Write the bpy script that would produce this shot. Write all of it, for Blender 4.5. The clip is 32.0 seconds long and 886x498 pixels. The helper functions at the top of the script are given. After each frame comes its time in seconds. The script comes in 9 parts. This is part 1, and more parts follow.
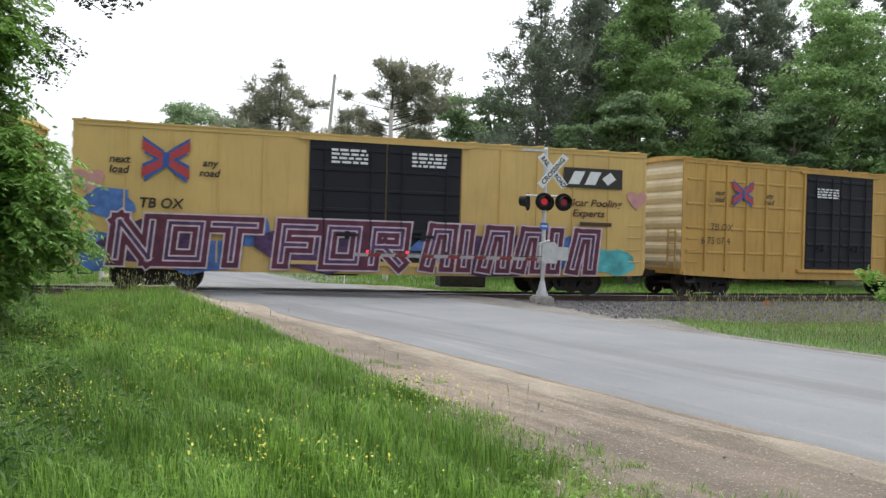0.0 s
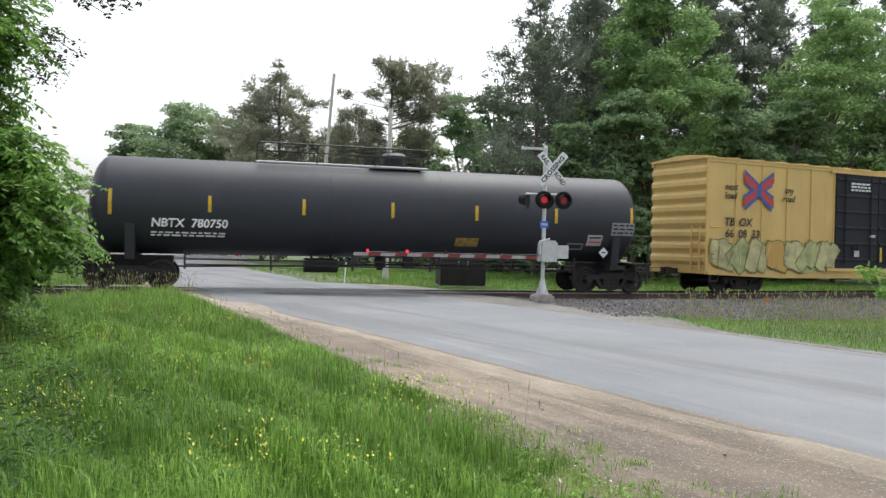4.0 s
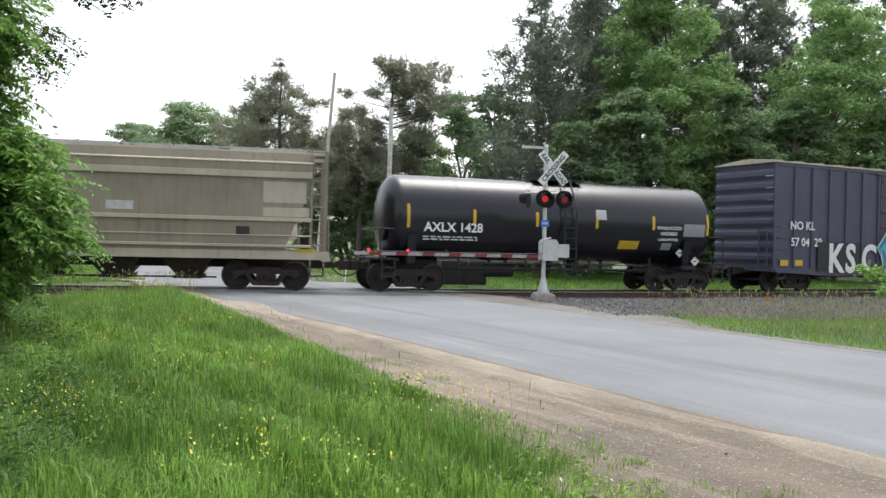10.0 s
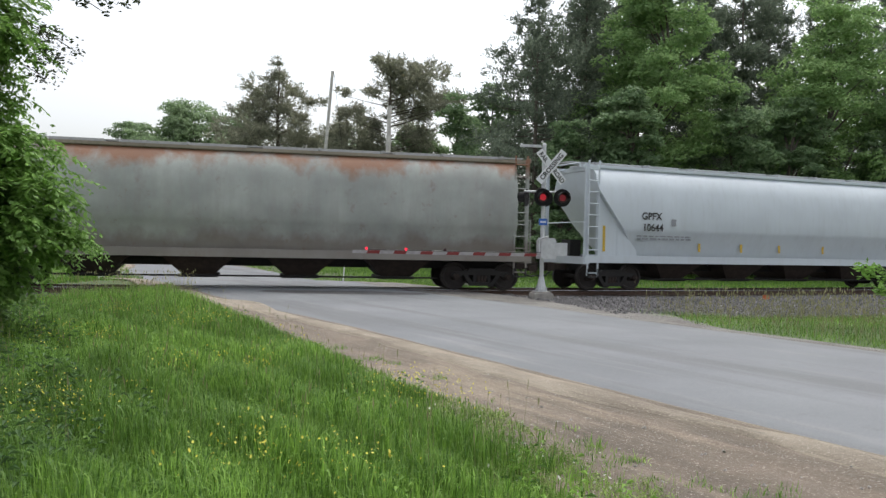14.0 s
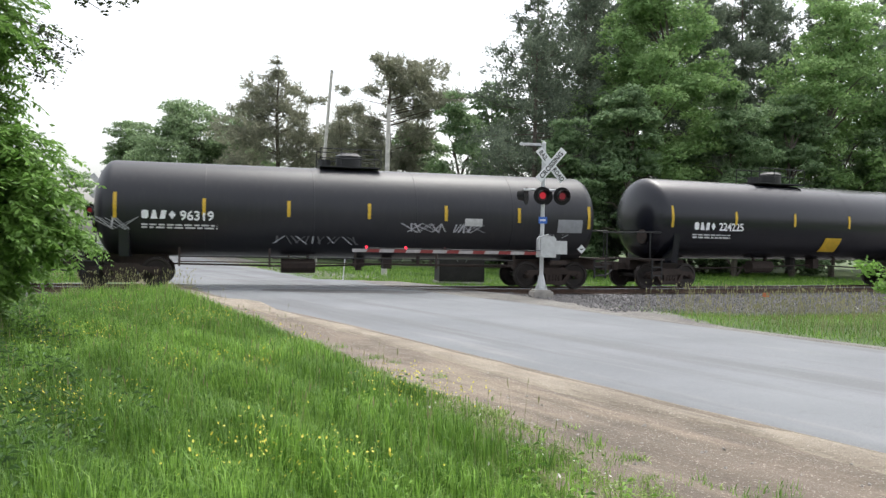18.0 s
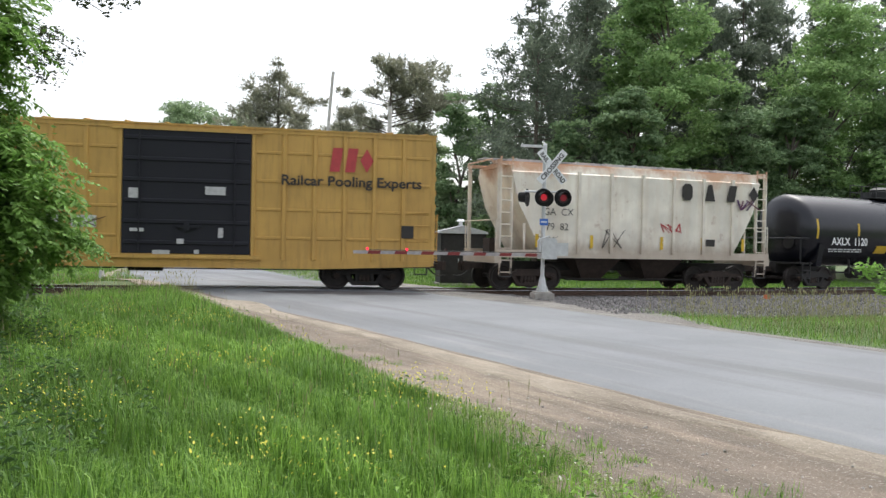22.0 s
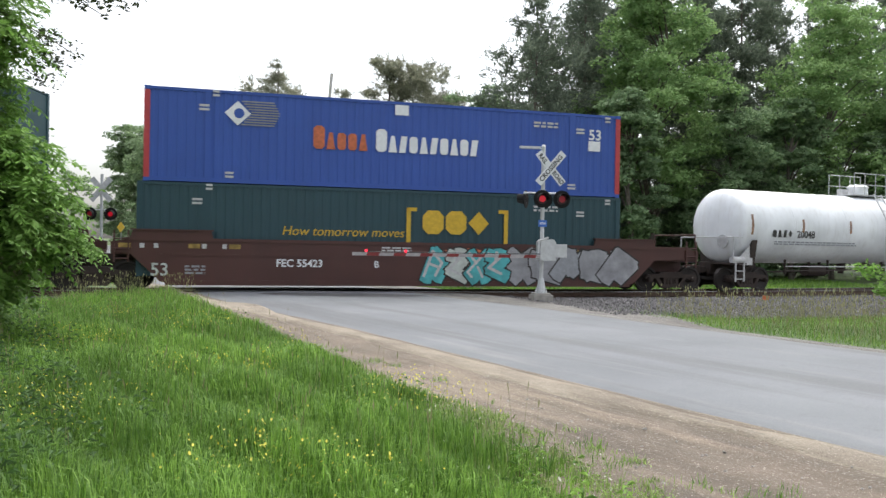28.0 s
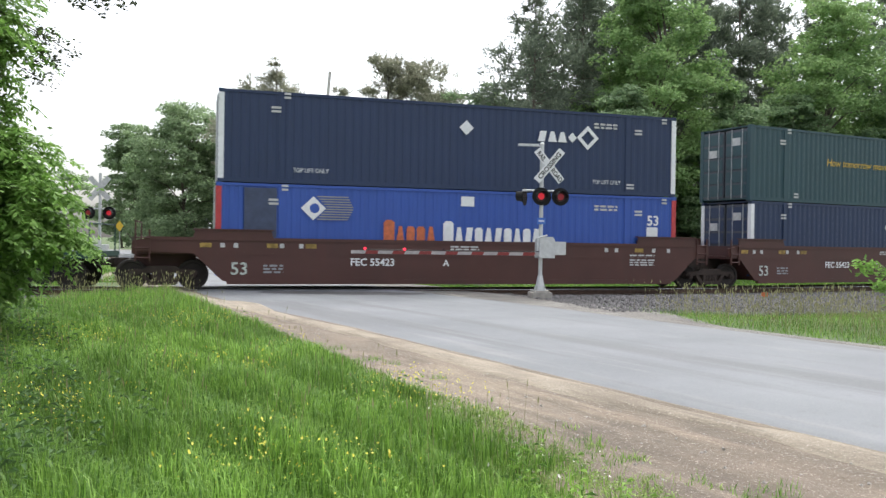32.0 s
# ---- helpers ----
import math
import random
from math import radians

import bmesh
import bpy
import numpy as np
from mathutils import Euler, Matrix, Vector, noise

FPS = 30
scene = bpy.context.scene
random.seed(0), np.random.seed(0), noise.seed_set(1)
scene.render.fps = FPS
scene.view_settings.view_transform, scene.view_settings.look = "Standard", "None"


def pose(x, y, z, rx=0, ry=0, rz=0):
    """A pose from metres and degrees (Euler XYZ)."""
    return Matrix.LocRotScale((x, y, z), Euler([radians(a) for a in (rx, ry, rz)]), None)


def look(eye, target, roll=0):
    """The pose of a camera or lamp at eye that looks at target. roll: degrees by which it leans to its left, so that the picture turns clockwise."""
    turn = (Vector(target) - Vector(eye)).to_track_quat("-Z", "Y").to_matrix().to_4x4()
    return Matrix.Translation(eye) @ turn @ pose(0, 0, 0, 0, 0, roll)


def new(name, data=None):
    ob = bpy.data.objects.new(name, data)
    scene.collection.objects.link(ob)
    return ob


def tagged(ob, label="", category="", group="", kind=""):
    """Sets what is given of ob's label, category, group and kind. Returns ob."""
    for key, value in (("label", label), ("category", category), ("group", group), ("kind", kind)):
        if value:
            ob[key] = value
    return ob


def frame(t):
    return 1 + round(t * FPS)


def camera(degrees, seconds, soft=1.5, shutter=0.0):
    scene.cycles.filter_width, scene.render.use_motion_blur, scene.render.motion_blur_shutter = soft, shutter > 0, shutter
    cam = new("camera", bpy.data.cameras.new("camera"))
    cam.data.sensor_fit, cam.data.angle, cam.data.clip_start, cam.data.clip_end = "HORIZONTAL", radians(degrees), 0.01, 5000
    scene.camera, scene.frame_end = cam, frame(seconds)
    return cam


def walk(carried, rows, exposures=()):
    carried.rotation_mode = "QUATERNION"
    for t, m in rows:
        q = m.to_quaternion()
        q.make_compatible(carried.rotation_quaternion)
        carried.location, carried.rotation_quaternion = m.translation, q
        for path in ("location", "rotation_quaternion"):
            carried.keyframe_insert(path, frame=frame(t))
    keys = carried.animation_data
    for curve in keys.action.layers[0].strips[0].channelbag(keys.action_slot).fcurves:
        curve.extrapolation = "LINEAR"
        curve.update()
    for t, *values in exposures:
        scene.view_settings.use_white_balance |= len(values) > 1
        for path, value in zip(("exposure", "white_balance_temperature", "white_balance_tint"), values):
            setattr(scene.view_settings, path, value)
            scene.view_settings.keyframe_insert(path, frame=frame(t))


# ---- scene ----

# camera: stands by the road, sways a little
EYE = Vector((0.0, 0.0, 1.6))
cam = camera(56.80, 32.0, soft=1.4, shutter=0.12)


def aim(yaw, tilt, lean):
    a, b = radians(yaw), radians(tilt)
    return look(EYE, EYE + Vector((-math.sin(a), math.cos(a), math.tan(b))) * 10, lean)


walk(cam, [(t, aim(a, b, c)) for t, a, b, c in (
    (0, 0.150, -0.223, 1.62), (0.5, 0.156, -0.224, 1.64), (1, 0.179, -0.232, 1.60), (1.5, 0.158, -0.208, 1.52), (2, 0.108, -0.184, 1.57),
    (2.5, 0.123, -0.188, 1.52), (3, 0.187, -0.228, 1.39), (3.5, 0.194, -0.279, 1.34), (5.5, -0.010, -0.330, 1.49), (6, 0.002, -0.328, 1.46),
    (6.5, 0.018, -0.337, 1.41), (7, 0.022, -0.354, 1.36), (7.5, 0.047, -0.371, 1.37), (8, 0.071, -0.402, 1.36), (8.5, 0.085, -0.389, 1.38),
    (9, 0.101, -0.347, 1.38), (9.5, 0.162, -0.334, 1.40), (10, 0.205, -0.375, 1.30), (10.5, 0.201, -0.371, 1.26), (11, 0.171, -0.384, 1.24),
    (11.5, 0.137, -0.400, 1.24), (12, 0.054, -0.377, 1.28), (12.5, 0.013, -0.401, 1.32), (13, 0.031, -0.398, 1.28), (13.5, 0.060, -0.403, 1.24),
    (14, 0.074, -0.475, 1.25), (14.5, 0.051, -0.534, 1.22), (16.5, 0.026, -0.415, 1.25), (17, 0.004, -0.441, 1.18), (17.5, 0.033, -0.523, 1.12),
    (18, 0.060, -0.573, 1.11), (18.5, 0.046, -0.552, 1.18), (19, 0.034, -0.481, 1.26), (19.5, 0.021, -0.433, 1.32), (20, 0.024, -0.425, 1.29),
    (20.5, 0.110, -0.431, 1.24), (21, 0.185, -0.443, 1.23), (21.5, 0.170, -0.450, 1.18), (22, 0.130, -0.460, 1.17), (22.5, 0.083, -0.423, 1.21),
    (23, 0.010, -0.372, 1.20), (23.5, -0.004, -0.325, 1.21), (24, 0.020, -0.320, 1.18), (24.5, 0.041, -0.355, 1.14), (25, 0.058, -0.419, 1.11),
    (25.5, 0.063, -0.449, 1.06), (27.5, 0.037, -0.342, 1.13), (28, 0.053, -0.342, 1.05), (28.5, 0.025, -0.357, 1.01), (29, -0.045, -0.384, 1.01),
    (29.5, -0.095, -0.352, 1.04), (30, -0.102, -0.341, 1.03), (30.5, -0.078, -0.362, 0.96), (31, -0.066, -0.427, 0.88), (31.5, -0.055, -0.488, 0.82),
    (32, -0.029, -0.492, 0.86),
)], exposures=[(0, 0.36), (2, 0.38), (3, 0.36), (4.5, 0.52), (6, 0.64), (8, 0.67), (9, 0.6), (10, 0.52), (11, 0.48), (12, 0.28), (13, 0.16), (14, 0.14), (15.5, 0.3), (17, 0.48), (18, 0.57), (20, 0.63), (21, 0.64), (22, 0.49), (23, 0.45), (24, 0.45), (25, 0.39), (26.5, 0.45), (28, 0.52), (29, 0.6), (30, 0.73), (31, 0.71), (32, 0.71)])

# daylight: bright thin overcast
world = bpy.data.worlds.new("overcast")
scene.world = world
world.use_nodes = True
wn = world.node_tree
bg = wn.nodes["Background"]
sky = wn.nodes.new("ShaderNodeTexSky")
sky.sky_type, sky.sun_disc = "NISHITA", False
sky.sun_elevation, sky.sun_rotation = radians(67), radians(25)
sky.air_density, sky.dust_density = 1.0, 4.0
hsv = wn.nodes.new("ShaderNodeHueSaturation")
hsv.inputs["Saturation"].default_value = 0.3
wn.links.new(sky.outputs[0], hsv.inputs["Color"])
# an overcast sky is brightest overhead
wtc = wn.nodes.new("ShaderNodeTexCoord")
wsep = wn.nodes.new("ShaderNodeSeparateXYZ")
wn.links.new(wtc.outputs["Generated"], wsep.inputs[0])
wmap = wn.nodes.new("ShaderNodeMapRange")
for k, v in (("From Min", 0.0), ("From Max", 1.0), ("To Min", 1.4), ("To Max", 1.75)):
    wmap.inputs[k].default_value = v
wn.links.new(wsep.outputs[2], wmap.inputs["Value"])
wmul = wn.nodes.new("ShaderNodeVectorMath")
wmul.operation = "SCALE"
wn.links.new(hsv.outputs[0], wmul.inputs[0])
wn.links.new(wmap.outputs[0], wmul.inputs["Scale"])
wn.links.new(wmul.outputs[0], bg.inputs[0])
bg.inputs[1].default_value = 0.15
sun_data = bpy.data.lights.new("sun", "SUN")
sun_data.energy, sun_data.angle, sun_data.color = 0.6, radians(30), (0.97, 1.0, 0.92)
sun = new("sun", sun_data)
sun.matrix_world = look((12, 26, 70), (0, 0, 0))


# ---- materials ----
def tree_of(name, rough, metal=0.0):
    m = bpy.data.materials.new(name)
    m.use_nodes = True
    nt = m.node_tree
    b = nt.nodes["Principled BSDF"]
    b.inputs["Roughness"].default_value = rough
    b.inputs["Metallic"].default_value = metal
    return m, nt, b


def noise_of(nt, scale, detail=4.0, stretch=None, rough=0.55, coords="Object", turn=0.0):
    tc = nt.nodes.new("ShaderNodeTexCoord")
    n = nt.nodes.new("ShaderNodeTexNoise")
    n.inputs["Scale"].default_value, n.inputs["Detail"].default_value, n.inputs["Roughness"].default_value = scale, detail, rough
    src = tc.outputs[coords]
    if stretch:
        mp = nt.nodes.new("ShaderNodeMapping")
        mp.vector_type = "TEXTURE"
        mp.inputs["Scale"].default_value = tuple(1 / q for q in stretch)
        mp.inputs["Rotation"].default_value = (0, 0, radians(turn))
        nt.links.new(src, mp.inputs[0])
        src = mp.outputs[0]
    nt.links.new(src, n.inputs["Vector"])
    return n.outputs["Fac"]


def ramp_of(nt, fac, a, b, ca, cb):
    r = nt.nodes.new("ShaderNodeValToRGB")
    r.color_ramp.elements[0].position, r.color_ramp.elements[1].position = a, b
    r.color_ramp.elements[0].color, r.color_ramp.elements[1].color = (*ca, 1), (*cb, 1)
    nt.links.new(fac, r.inputs[0])
    return r.outputs[0]


def mix_of(nt, fac, a, b, kind="MIX"):
    m = nt.nodes.new("ShaderNodeMix")
    m.data_type, m.blend_type = "RGBA", kind
    for i, s in ((0, fac), (6, a), (7, b)):
        if isinstance(s, (int, float)):
            m.inputs[i].default_value = s
        elif isinstance(s, tuple):
            m.inputs[i].default_value = (*s, 1)
        else:
            nt.links.new(s, m.inputs[i])
    return m.outputs[2]


def bump_of(nt, b, fac, strength, dist=0.01):
    n = nt.nodes.new("ShaderNodeBump")
    n.inputs["Strength"].default_value, n.inputs["Distance"].default_value = strength, dist
    nt.links.new(fac, n.inputs["Height"])
    nt.links.new(n.outputs[0], b.inputs["Normal"])


def paint(name, col, rough=0.5, grime=0.35, grime_col=(0.06, 0.045, 0.03), streak=(2.2, 2.2, 0.22), rust=0.0, fade=0.12):
    """Vehicle paint: faded in patches, streaked downwards with dirt, optional rust."""
    m, nt, b = tree_of(name, rough)
    big = noise_of(nt, 0.8, 3)
    light = tuple(min(1, c * (1 + fade)) for c in col)
    dark = tuple(c * (1 - fade) for c in col)
    c = ramp_of(nt, big, 0.3, 0.7, dark, light)
    st = noise_of(nt, 3.0, 6, streak, 0.65)
    c = mix_of(nt, ramp_of(nt, st, 0.5, 0.85, (0, 0, 0), (grime,) * 3), c, grime_col)
    fine = noise_of(nt, 22.0, 4)
    c = mix_of(nt, ramp_of(nt, fine, 0.55, 0.8, (0, 0, 0), (grime * 0.35,) * 3), c, grime_col)
    if rust:
        rs = noise_of(nt, 1.6, 8, (1, 1, 0.6), 0.7)
        c = mix_of(nt, ramp_of(nt, rs, 0.62 - 0.2 * rust, 0.72 - 0.15 * rust, (0, 0, 0), (0.9,) * 3), c, (0.16, 0.06, 0.025))
    nt.links.new(c, b.inputs["Base Color"])
    bump_of(nt, b, noise_of(nt, 1.7, 3), 0.05, 0.03)
    return m


def worn_paint(name, col, faded, rust, wear, top=None, low=None, chips=None):
    """Old paint: long vertical streaks of fading, rust that runs from the roof edge, dirt along the foot."""
    m, nt, b = tree_of(name, 0.62)
    c = ramp_of(nt, noise_of(nt, 0.7, 4), 0.35, 0.65, tuple(x * 0.8 for x in col), tuple(x * 1.15 for x in col))
    st = noise_of(nt, 1.6, 7, (2.0, 2.0, 0.16), 0.68)
    c = mix_of(nt, ramp_of(nt, st, 0.44, 0.58, (0, 0, 0), (0.95 * wear,) * 3), c, faded)
    fine = noise_of(nt, 6.0, 6, (3.0, 3.0, 0.25), 0.7)
    c = mix_of(nt, ramp_of(nt, fine, 0.55, 0.7, (0, 0, 0), (0.6 * wear,) * 3), c, tuple(0.5 * (x + y) for x, y in zip(faded, rust)))
    tc = nt.nodes.new("ShaderNodeTexCoord")
    sp = nt.nodes.new("ShaderNodeSeparateXYZ")
    nt.links.new(tc.outputs["Object"], sp.inputs[0])

    def band(z0, z1, blot, lo, hi, colour, most):
        nonlocal c
        mr = nt.nodes.new("ShaderNodeMapRange")
        mr.inputs["From Min"].default_value, mr.inputs["From Max"].default_value = z0, z1
        nt.links.new(sp.outputs[2], mr.inputs["Value"])
        ad = nt.nodes.new("ShaderNodeMath")
        ad.operation = "MULTIPLY_ADD"
        ad.inputs[1].default_value = 0.55
        nt.links.new(mr.outputs[0], ad.inputs[0])
        nt.links.new(blot, ad.inputs[2])
        c = mix_of(nt, ramp_of(nt, ad.outputs[0], lo, hi, (0, 0, 0), (most,) * 3), c, colour)
    if top:
        band(top[0], top[1], noise_of(nt, 0.55, 7, (1, 1, 0.5), 0.68), 0.84, 1.0, rust, 0.9)
    if low:
        band(low[0], low[1], noise_of(nt, 1.3, 5, (1, 1, 0.6), 0.62), 0.58, 0.9, tuple(0.25 * x + 0.3 * y for x, y in zip(faded, rust)), 0.6)
    if chips:
        # flaked to bare metal and primer, thickest towards the foot
        band(chips[0], chips[1], noise_of(nt, 2.0, 8, (1.4, 1.4, 0.6), 0.74), 0.8, 1.0, (0.33, 0.36, 0.37), 0.75)
        band(chips[0], chips[1], noise_of(nt, 6.5, 9, (1, 1, 0.8), 0.8), 0.9, 1.0, (0.52, 0.53, 0.52), 0.8)
        band(chips[0], chips[1], noise_of(nt, 5.2, 9, (1.3, 1.3, 0.6), 0.86), 0.96, 1.04, (0.1, 0.065, 0.05), 0.85)
    spots = noise_of(nt, 2.2, 9, (1, 1, 0.7), 0.8)
    c = mix_of(nt, ramp_of(nt, spots, 0.585, 0.64, (0, 0, 0), (0.9 * wear,) * 3), c, tuple(0.7 * x for x in rust))
    nt.links.new(c, b.inputs["Base Color"])
    bump_of(nt, b, noise_of(nt, 1.7, 3), 0.05, 0.03)
    return m


def plain(name, col, rough=0.6, metal=0.0, var=0.2, scale=9.0, bump=0.15):
    m, nt, b = tree_of(name, rough, metal)
    c = ramp_of(nt, noise_of(nt, scale, 5), 0.3, 0.72, tuple(x * (1 - var) for x in col), tuple(min(1, x * (1 + var)) for x in col))
    c = mix_of(nt, ramp_of(nt, noise_of(nt, scale * 0.15, 3), 0.35, 0.75, (0, 0, 0), (0.35,) * 3), c, tuple(x * 0.7 for x in col))
    nt.links.new(c, b.inputs["Base Color"])
    if bump:
        bump_of(nt, b, noise_of(nt, scale * 4, 4), bump, 0.01)
    return m


def foliage(name, dark, light, rough=0.6, trans=0.35):
    """Leaves: each clump its own tone; some light passes through."""
    m, nt, b = tree_of(name, rough)
    g = nt.nodes.new("ShaderNodeNewGeometry")
    c = ramp_of(nt, g.outputs["Random Per Island"], 0.0, 1.0, dark, light)
    # broad noise patches darken the colour like shaded gaps between lit clumps
    c = mix_of(nt, ramp_of(nt, noise_of(nt, 0.45, 4), 0.4, 0.62, (0, 0, 0), (0.6,) * 3), c, tuple(x * 0.75 for x in dark))
    nt.links.new(c, b.inputs["Base Color"])
    b.inputs["Specular IOR Level"].default_value = 0.25
    tr = nt.nodes.new("ShaderNodeBsdfTranslucent")
    nt.links.new(c, tr.inputs[0])
    mx = nt.nodes.new("ShaderNodeMixShader")
    mx.inputs[0].default_value = trans
    nt.links.new(b.outputs[0], mx.inputs[1])
    nt.links.new(tr.outputs[0], mx.inputs[2])
    nt.links.new(mx.outputs[0], nt.nodes["Material Output"].inputs[0])
    return m


def glow(name, col, power):
    m, nt, b = tree_of(name, 0.3)
    b.inputs["Base Color"].default_value = (*col, 1)
    b.inputs["Emission Color"].default_value = (*col, 1)
    b.inputs["Emission Strength"].default_value = power
    return m


YELLOW = paint("boxcar_yellow", (0.6, 0.41, 0.14), 0.5, 0.3, (0.22, 0.13, 0.05), fade=0.08)
YELLOW_DIRTY = paint("boxcar_yellow_soiled", (0.5, 0.3, 0.075), 0.55, 0.6, (0.12, 0.075, 0.03), fade=0.12)
CREAM_TOP = paint("roof_galvanised", (0.5, 0.48, 0.42), 0.5, 0.5)
DOOR_BLACK = paint("door_black", (0.006, 0.0065, 0.012), 0.75, 0.08, (0.03, 0.03, 0.035))
TANK_BLACK = paint("tank_gloss_black", (0.007, 0.008, 0.013), 0.27, 0.12, (0.025, 0.022, 0.022))
TANK_MATT = paint("tank_faded_black", (0.014, 0.0145, 0.019), 0.42, 0.3, (0.05, 0.045, 0.043))
TANK_GREY = paint("tank_blue_grey", (0.022, 0.025, 0.034), 0.55, 0.25, (0.05, 0.047, 0.045))
TANK_BROWN = paint("tank_dark_brown", (0.02, 0.0095, 0.009), 0.52, 0.2, (0.045, 0.025, 0.022))
TANK_WHITE = paint("tank_white", (0.78, 0.8, 0.82), 0.4, 0.35, (0.35, 0.3, 0.25))
SLATE = paint("boxcar_slate_blue", (0.062, 0.063, 0.105), 0.55, 0.4, (0.035, 0.03, 0.032))
BLUE_DOOR = worn_paint("boxcar_faded_teal", (0.25, 0.36, 0.42), (0.38, 0.41, 0.4), (0.13, 0.07, 0.045), 0.7, chips=(3.6, 0.9))
RUSTY_RIB = plain("rusty_rib", (0.1, 0.085, 0.078), 0.8, 0, 0.6, 3)
BLUE_WORN = worn_paint("boxcar_worn_blue", (0.12, 0.35, 0.55), (0.27, 0.36, 0.4), (0.19, 0.15, 0.145), 0.9, top=(2.2, 4.9), chips=(3.3, 0.9))
TAN = paint("hopper_weathered_tan", (0.27, 0.235, 0.18), 0.65, 0.6, (0.09, 0.08, 0.065))
TAN_LIGHT = paint("hopper_beam_tan", (0.45, 0.405, 0.32), 0.6, 0.4, (0.1, 0.09, 0.07))
PALE = paint("hopper_pale_grey", (0.57, 0.62, 0.66), 0.38, 0.22, (0.3, 0.29, 0.26), fade=0.05)
GREY_RUST = worn_paint("hopper_grey_rusting", (0.37, 0.39, 0.365), (0.31, 0.3, 0.28), (0.27, 0.12, 0.06), 0.35, top=(2.6, 4.4), low=(2.0, 1.3))
CREAM = worn_paint("hopper_cream", (0.76, 0.72, 0.63), (0.66, 0.58, 0.47), (0.48, 0.27, 0.16), 0.45, top=(3.0, 4.5), low=(1.9, 1.2))
WELL = paint("well_red_brown", (0.068, 0.024, 0.019), 0.55, 0.4, (0.05, 0.03, 0.025))
BOX_BLUE = paint("container_blue", (0.028, 0.08, 0.34), 0.5, 0.12, (0.02, 0.03, 0.06), fade=0.06)
BOX_NAVY = paint("container_navy", (0.011, 0.027, 0.078), 0.5, 0.15, (0.03, 0.03, 0.035), fade=0.06)
BOX_GREEN = paint("container_dark_green", (0.014, 0.052, 0.066), 0.5, 0.12, (0.02, 0.02, 0.02), fade=0.06)
GREEN_CAR = paint("gondola_green", (0.02, 0.06, 0.05), 0.5, 0.4)
STEEL_DARK = plain("dark_running_gear", (0.017, 0.015, 0.014), 0.75, 0.0, 0.4, 6)
BROWN_GEAR = plain("rusty_running_gear", (0.035, 0.023, 0.018), 0.8, 0.0, 0.4, 6)
WHEEL = plain("wheel_steel", (0.026, 0.02, 0.018), 0.6, 0.2, 0.4, 5)
BLACK_IRON = plain("black_iron", (0.015, 0.015, 0.016), 0.55, 0, 0.3)
WHITE_PAINT = plain("white_paint", (0.75, 0.76, 0.77), 0.5, 0, 0.08)
DIRTY_WHITE = plain("dirty_white_paint", (0.5, 0.5, 0.5), 0.55, 0, 0.2)
INK_BLACK = plain("black_lettering", (0.025, 0.022, 0.02), 0.6, 0, 0.2)
INK_BROWN = plain("brown_lettering", (0.07, 0.033, 0.015), 0.6, 0, 0.2)
GREY_PAINT = plain("grey_patch", (0.28, 0.29, 0.31), 0.55, 0, 0.15)
DARK_PATCH = plain("dark_patch", (0.05, 0.05, 0.055), 0.55, 0, 0.15)
STRIP_YELLOW = plain("reflective_yellow", (0.62, 0.4, 0.03), 0.45, 0, 0.15)
STRIPE_RED = plain("reflective_red", (0.2, 0.022, 0.02), 0.5, 0, 0.15)
RED_PAINT = plain("red_paint", (0.44, 0.045, 0.05), 0.5, 0, 0.15)
ORANGE_PAINT = plain("orange_paint", (0.5, 0.13, 0.05), 0.5, 0, 0.25)
BLUE_PAINT = plain("blue_paint", (0.03, 0.09, 0.33), 0.5, 0, 0.15)
SPRAY_PURPLE = plain("spray_purple", (0.075, 0.03, 0.1), 0.6, 0, 0.6, 4)
SPRAY_WHITE = plain("spray_white", (0.55, 0.45, 0.5), 0.6, 0, 0.3, 3)
SPRAY_BLUE = plain("spray_blue", (0.07, 0.16, 0.42), 0.6, 0, 0.4, 3)
SPRAY_TEAL = plain("spray_teal", (0.08, 0.4, 0.42), 0.6, 0, 0.4, 3)
SPRAY_SILVER = plain("spray_silver", (0.3, 0.3, 0.32), 0.45, 0.2, 0.3, 3)
SPRAY_PALE = plain("spray_pale", (0.5, 0.54, 0.5), 0.6, 0, 0.3, 3)
SPRAY_OLIVE = plain("spray_olive", (0.36, 0.38, 0.17), 0.6, 0, 0.4, 3)
SPRAY_MOSS = plain("spray_moss", (0.2, 0.2, 0.07), 0.6, 0, 0.5, 3)
SPRAY_HAZE = plain("spray_haze", (0.46, 0.43, 0.22), 0.65, 0, 0.4, 2)
SPRAY_WASH = plain("spray_wash", (0.36, 0.45, 0.5), 0.6, 0, 0.4, 3)
STRIP_BROWN = plain("strip_brown", (0.26, 0.13, 0.06), 0.6, 0, 0.4, 4)
SLATE_BLUE = plain("slate_blue_patch", (0.045, 0.062, 0.115), 0.6, 0, 0.3, 3)
OCHRE_FADED = plain("faded_ochre", (0.3, 0.2, 0.05), 0.7, 0, 0.5, 6)
SPRAY_MAROON = plain("spray_maroon", (0.1, 0.018, 0.045), 0.6, 0, 0.4, 3)
SPRAY_PINK = plain("spray_pink", (0.55, 0.28, 0.26), 0.6, 0, 0.2, 3)
GALV = plain("galvanised_steel", (0.42, 0.43, 0.44), 0.5, 0.4, 0.15)
ALU_PAINT = plain("aluminium_paint", (0.55, 0.56, 0.57), 0.45, 0.3, 0.12)
SKY_PAINT = paint("sky_blue_paint", (0.13, 0.36, 0.66), 0.6, 0.4, (0.25, 0.28, 0.3))
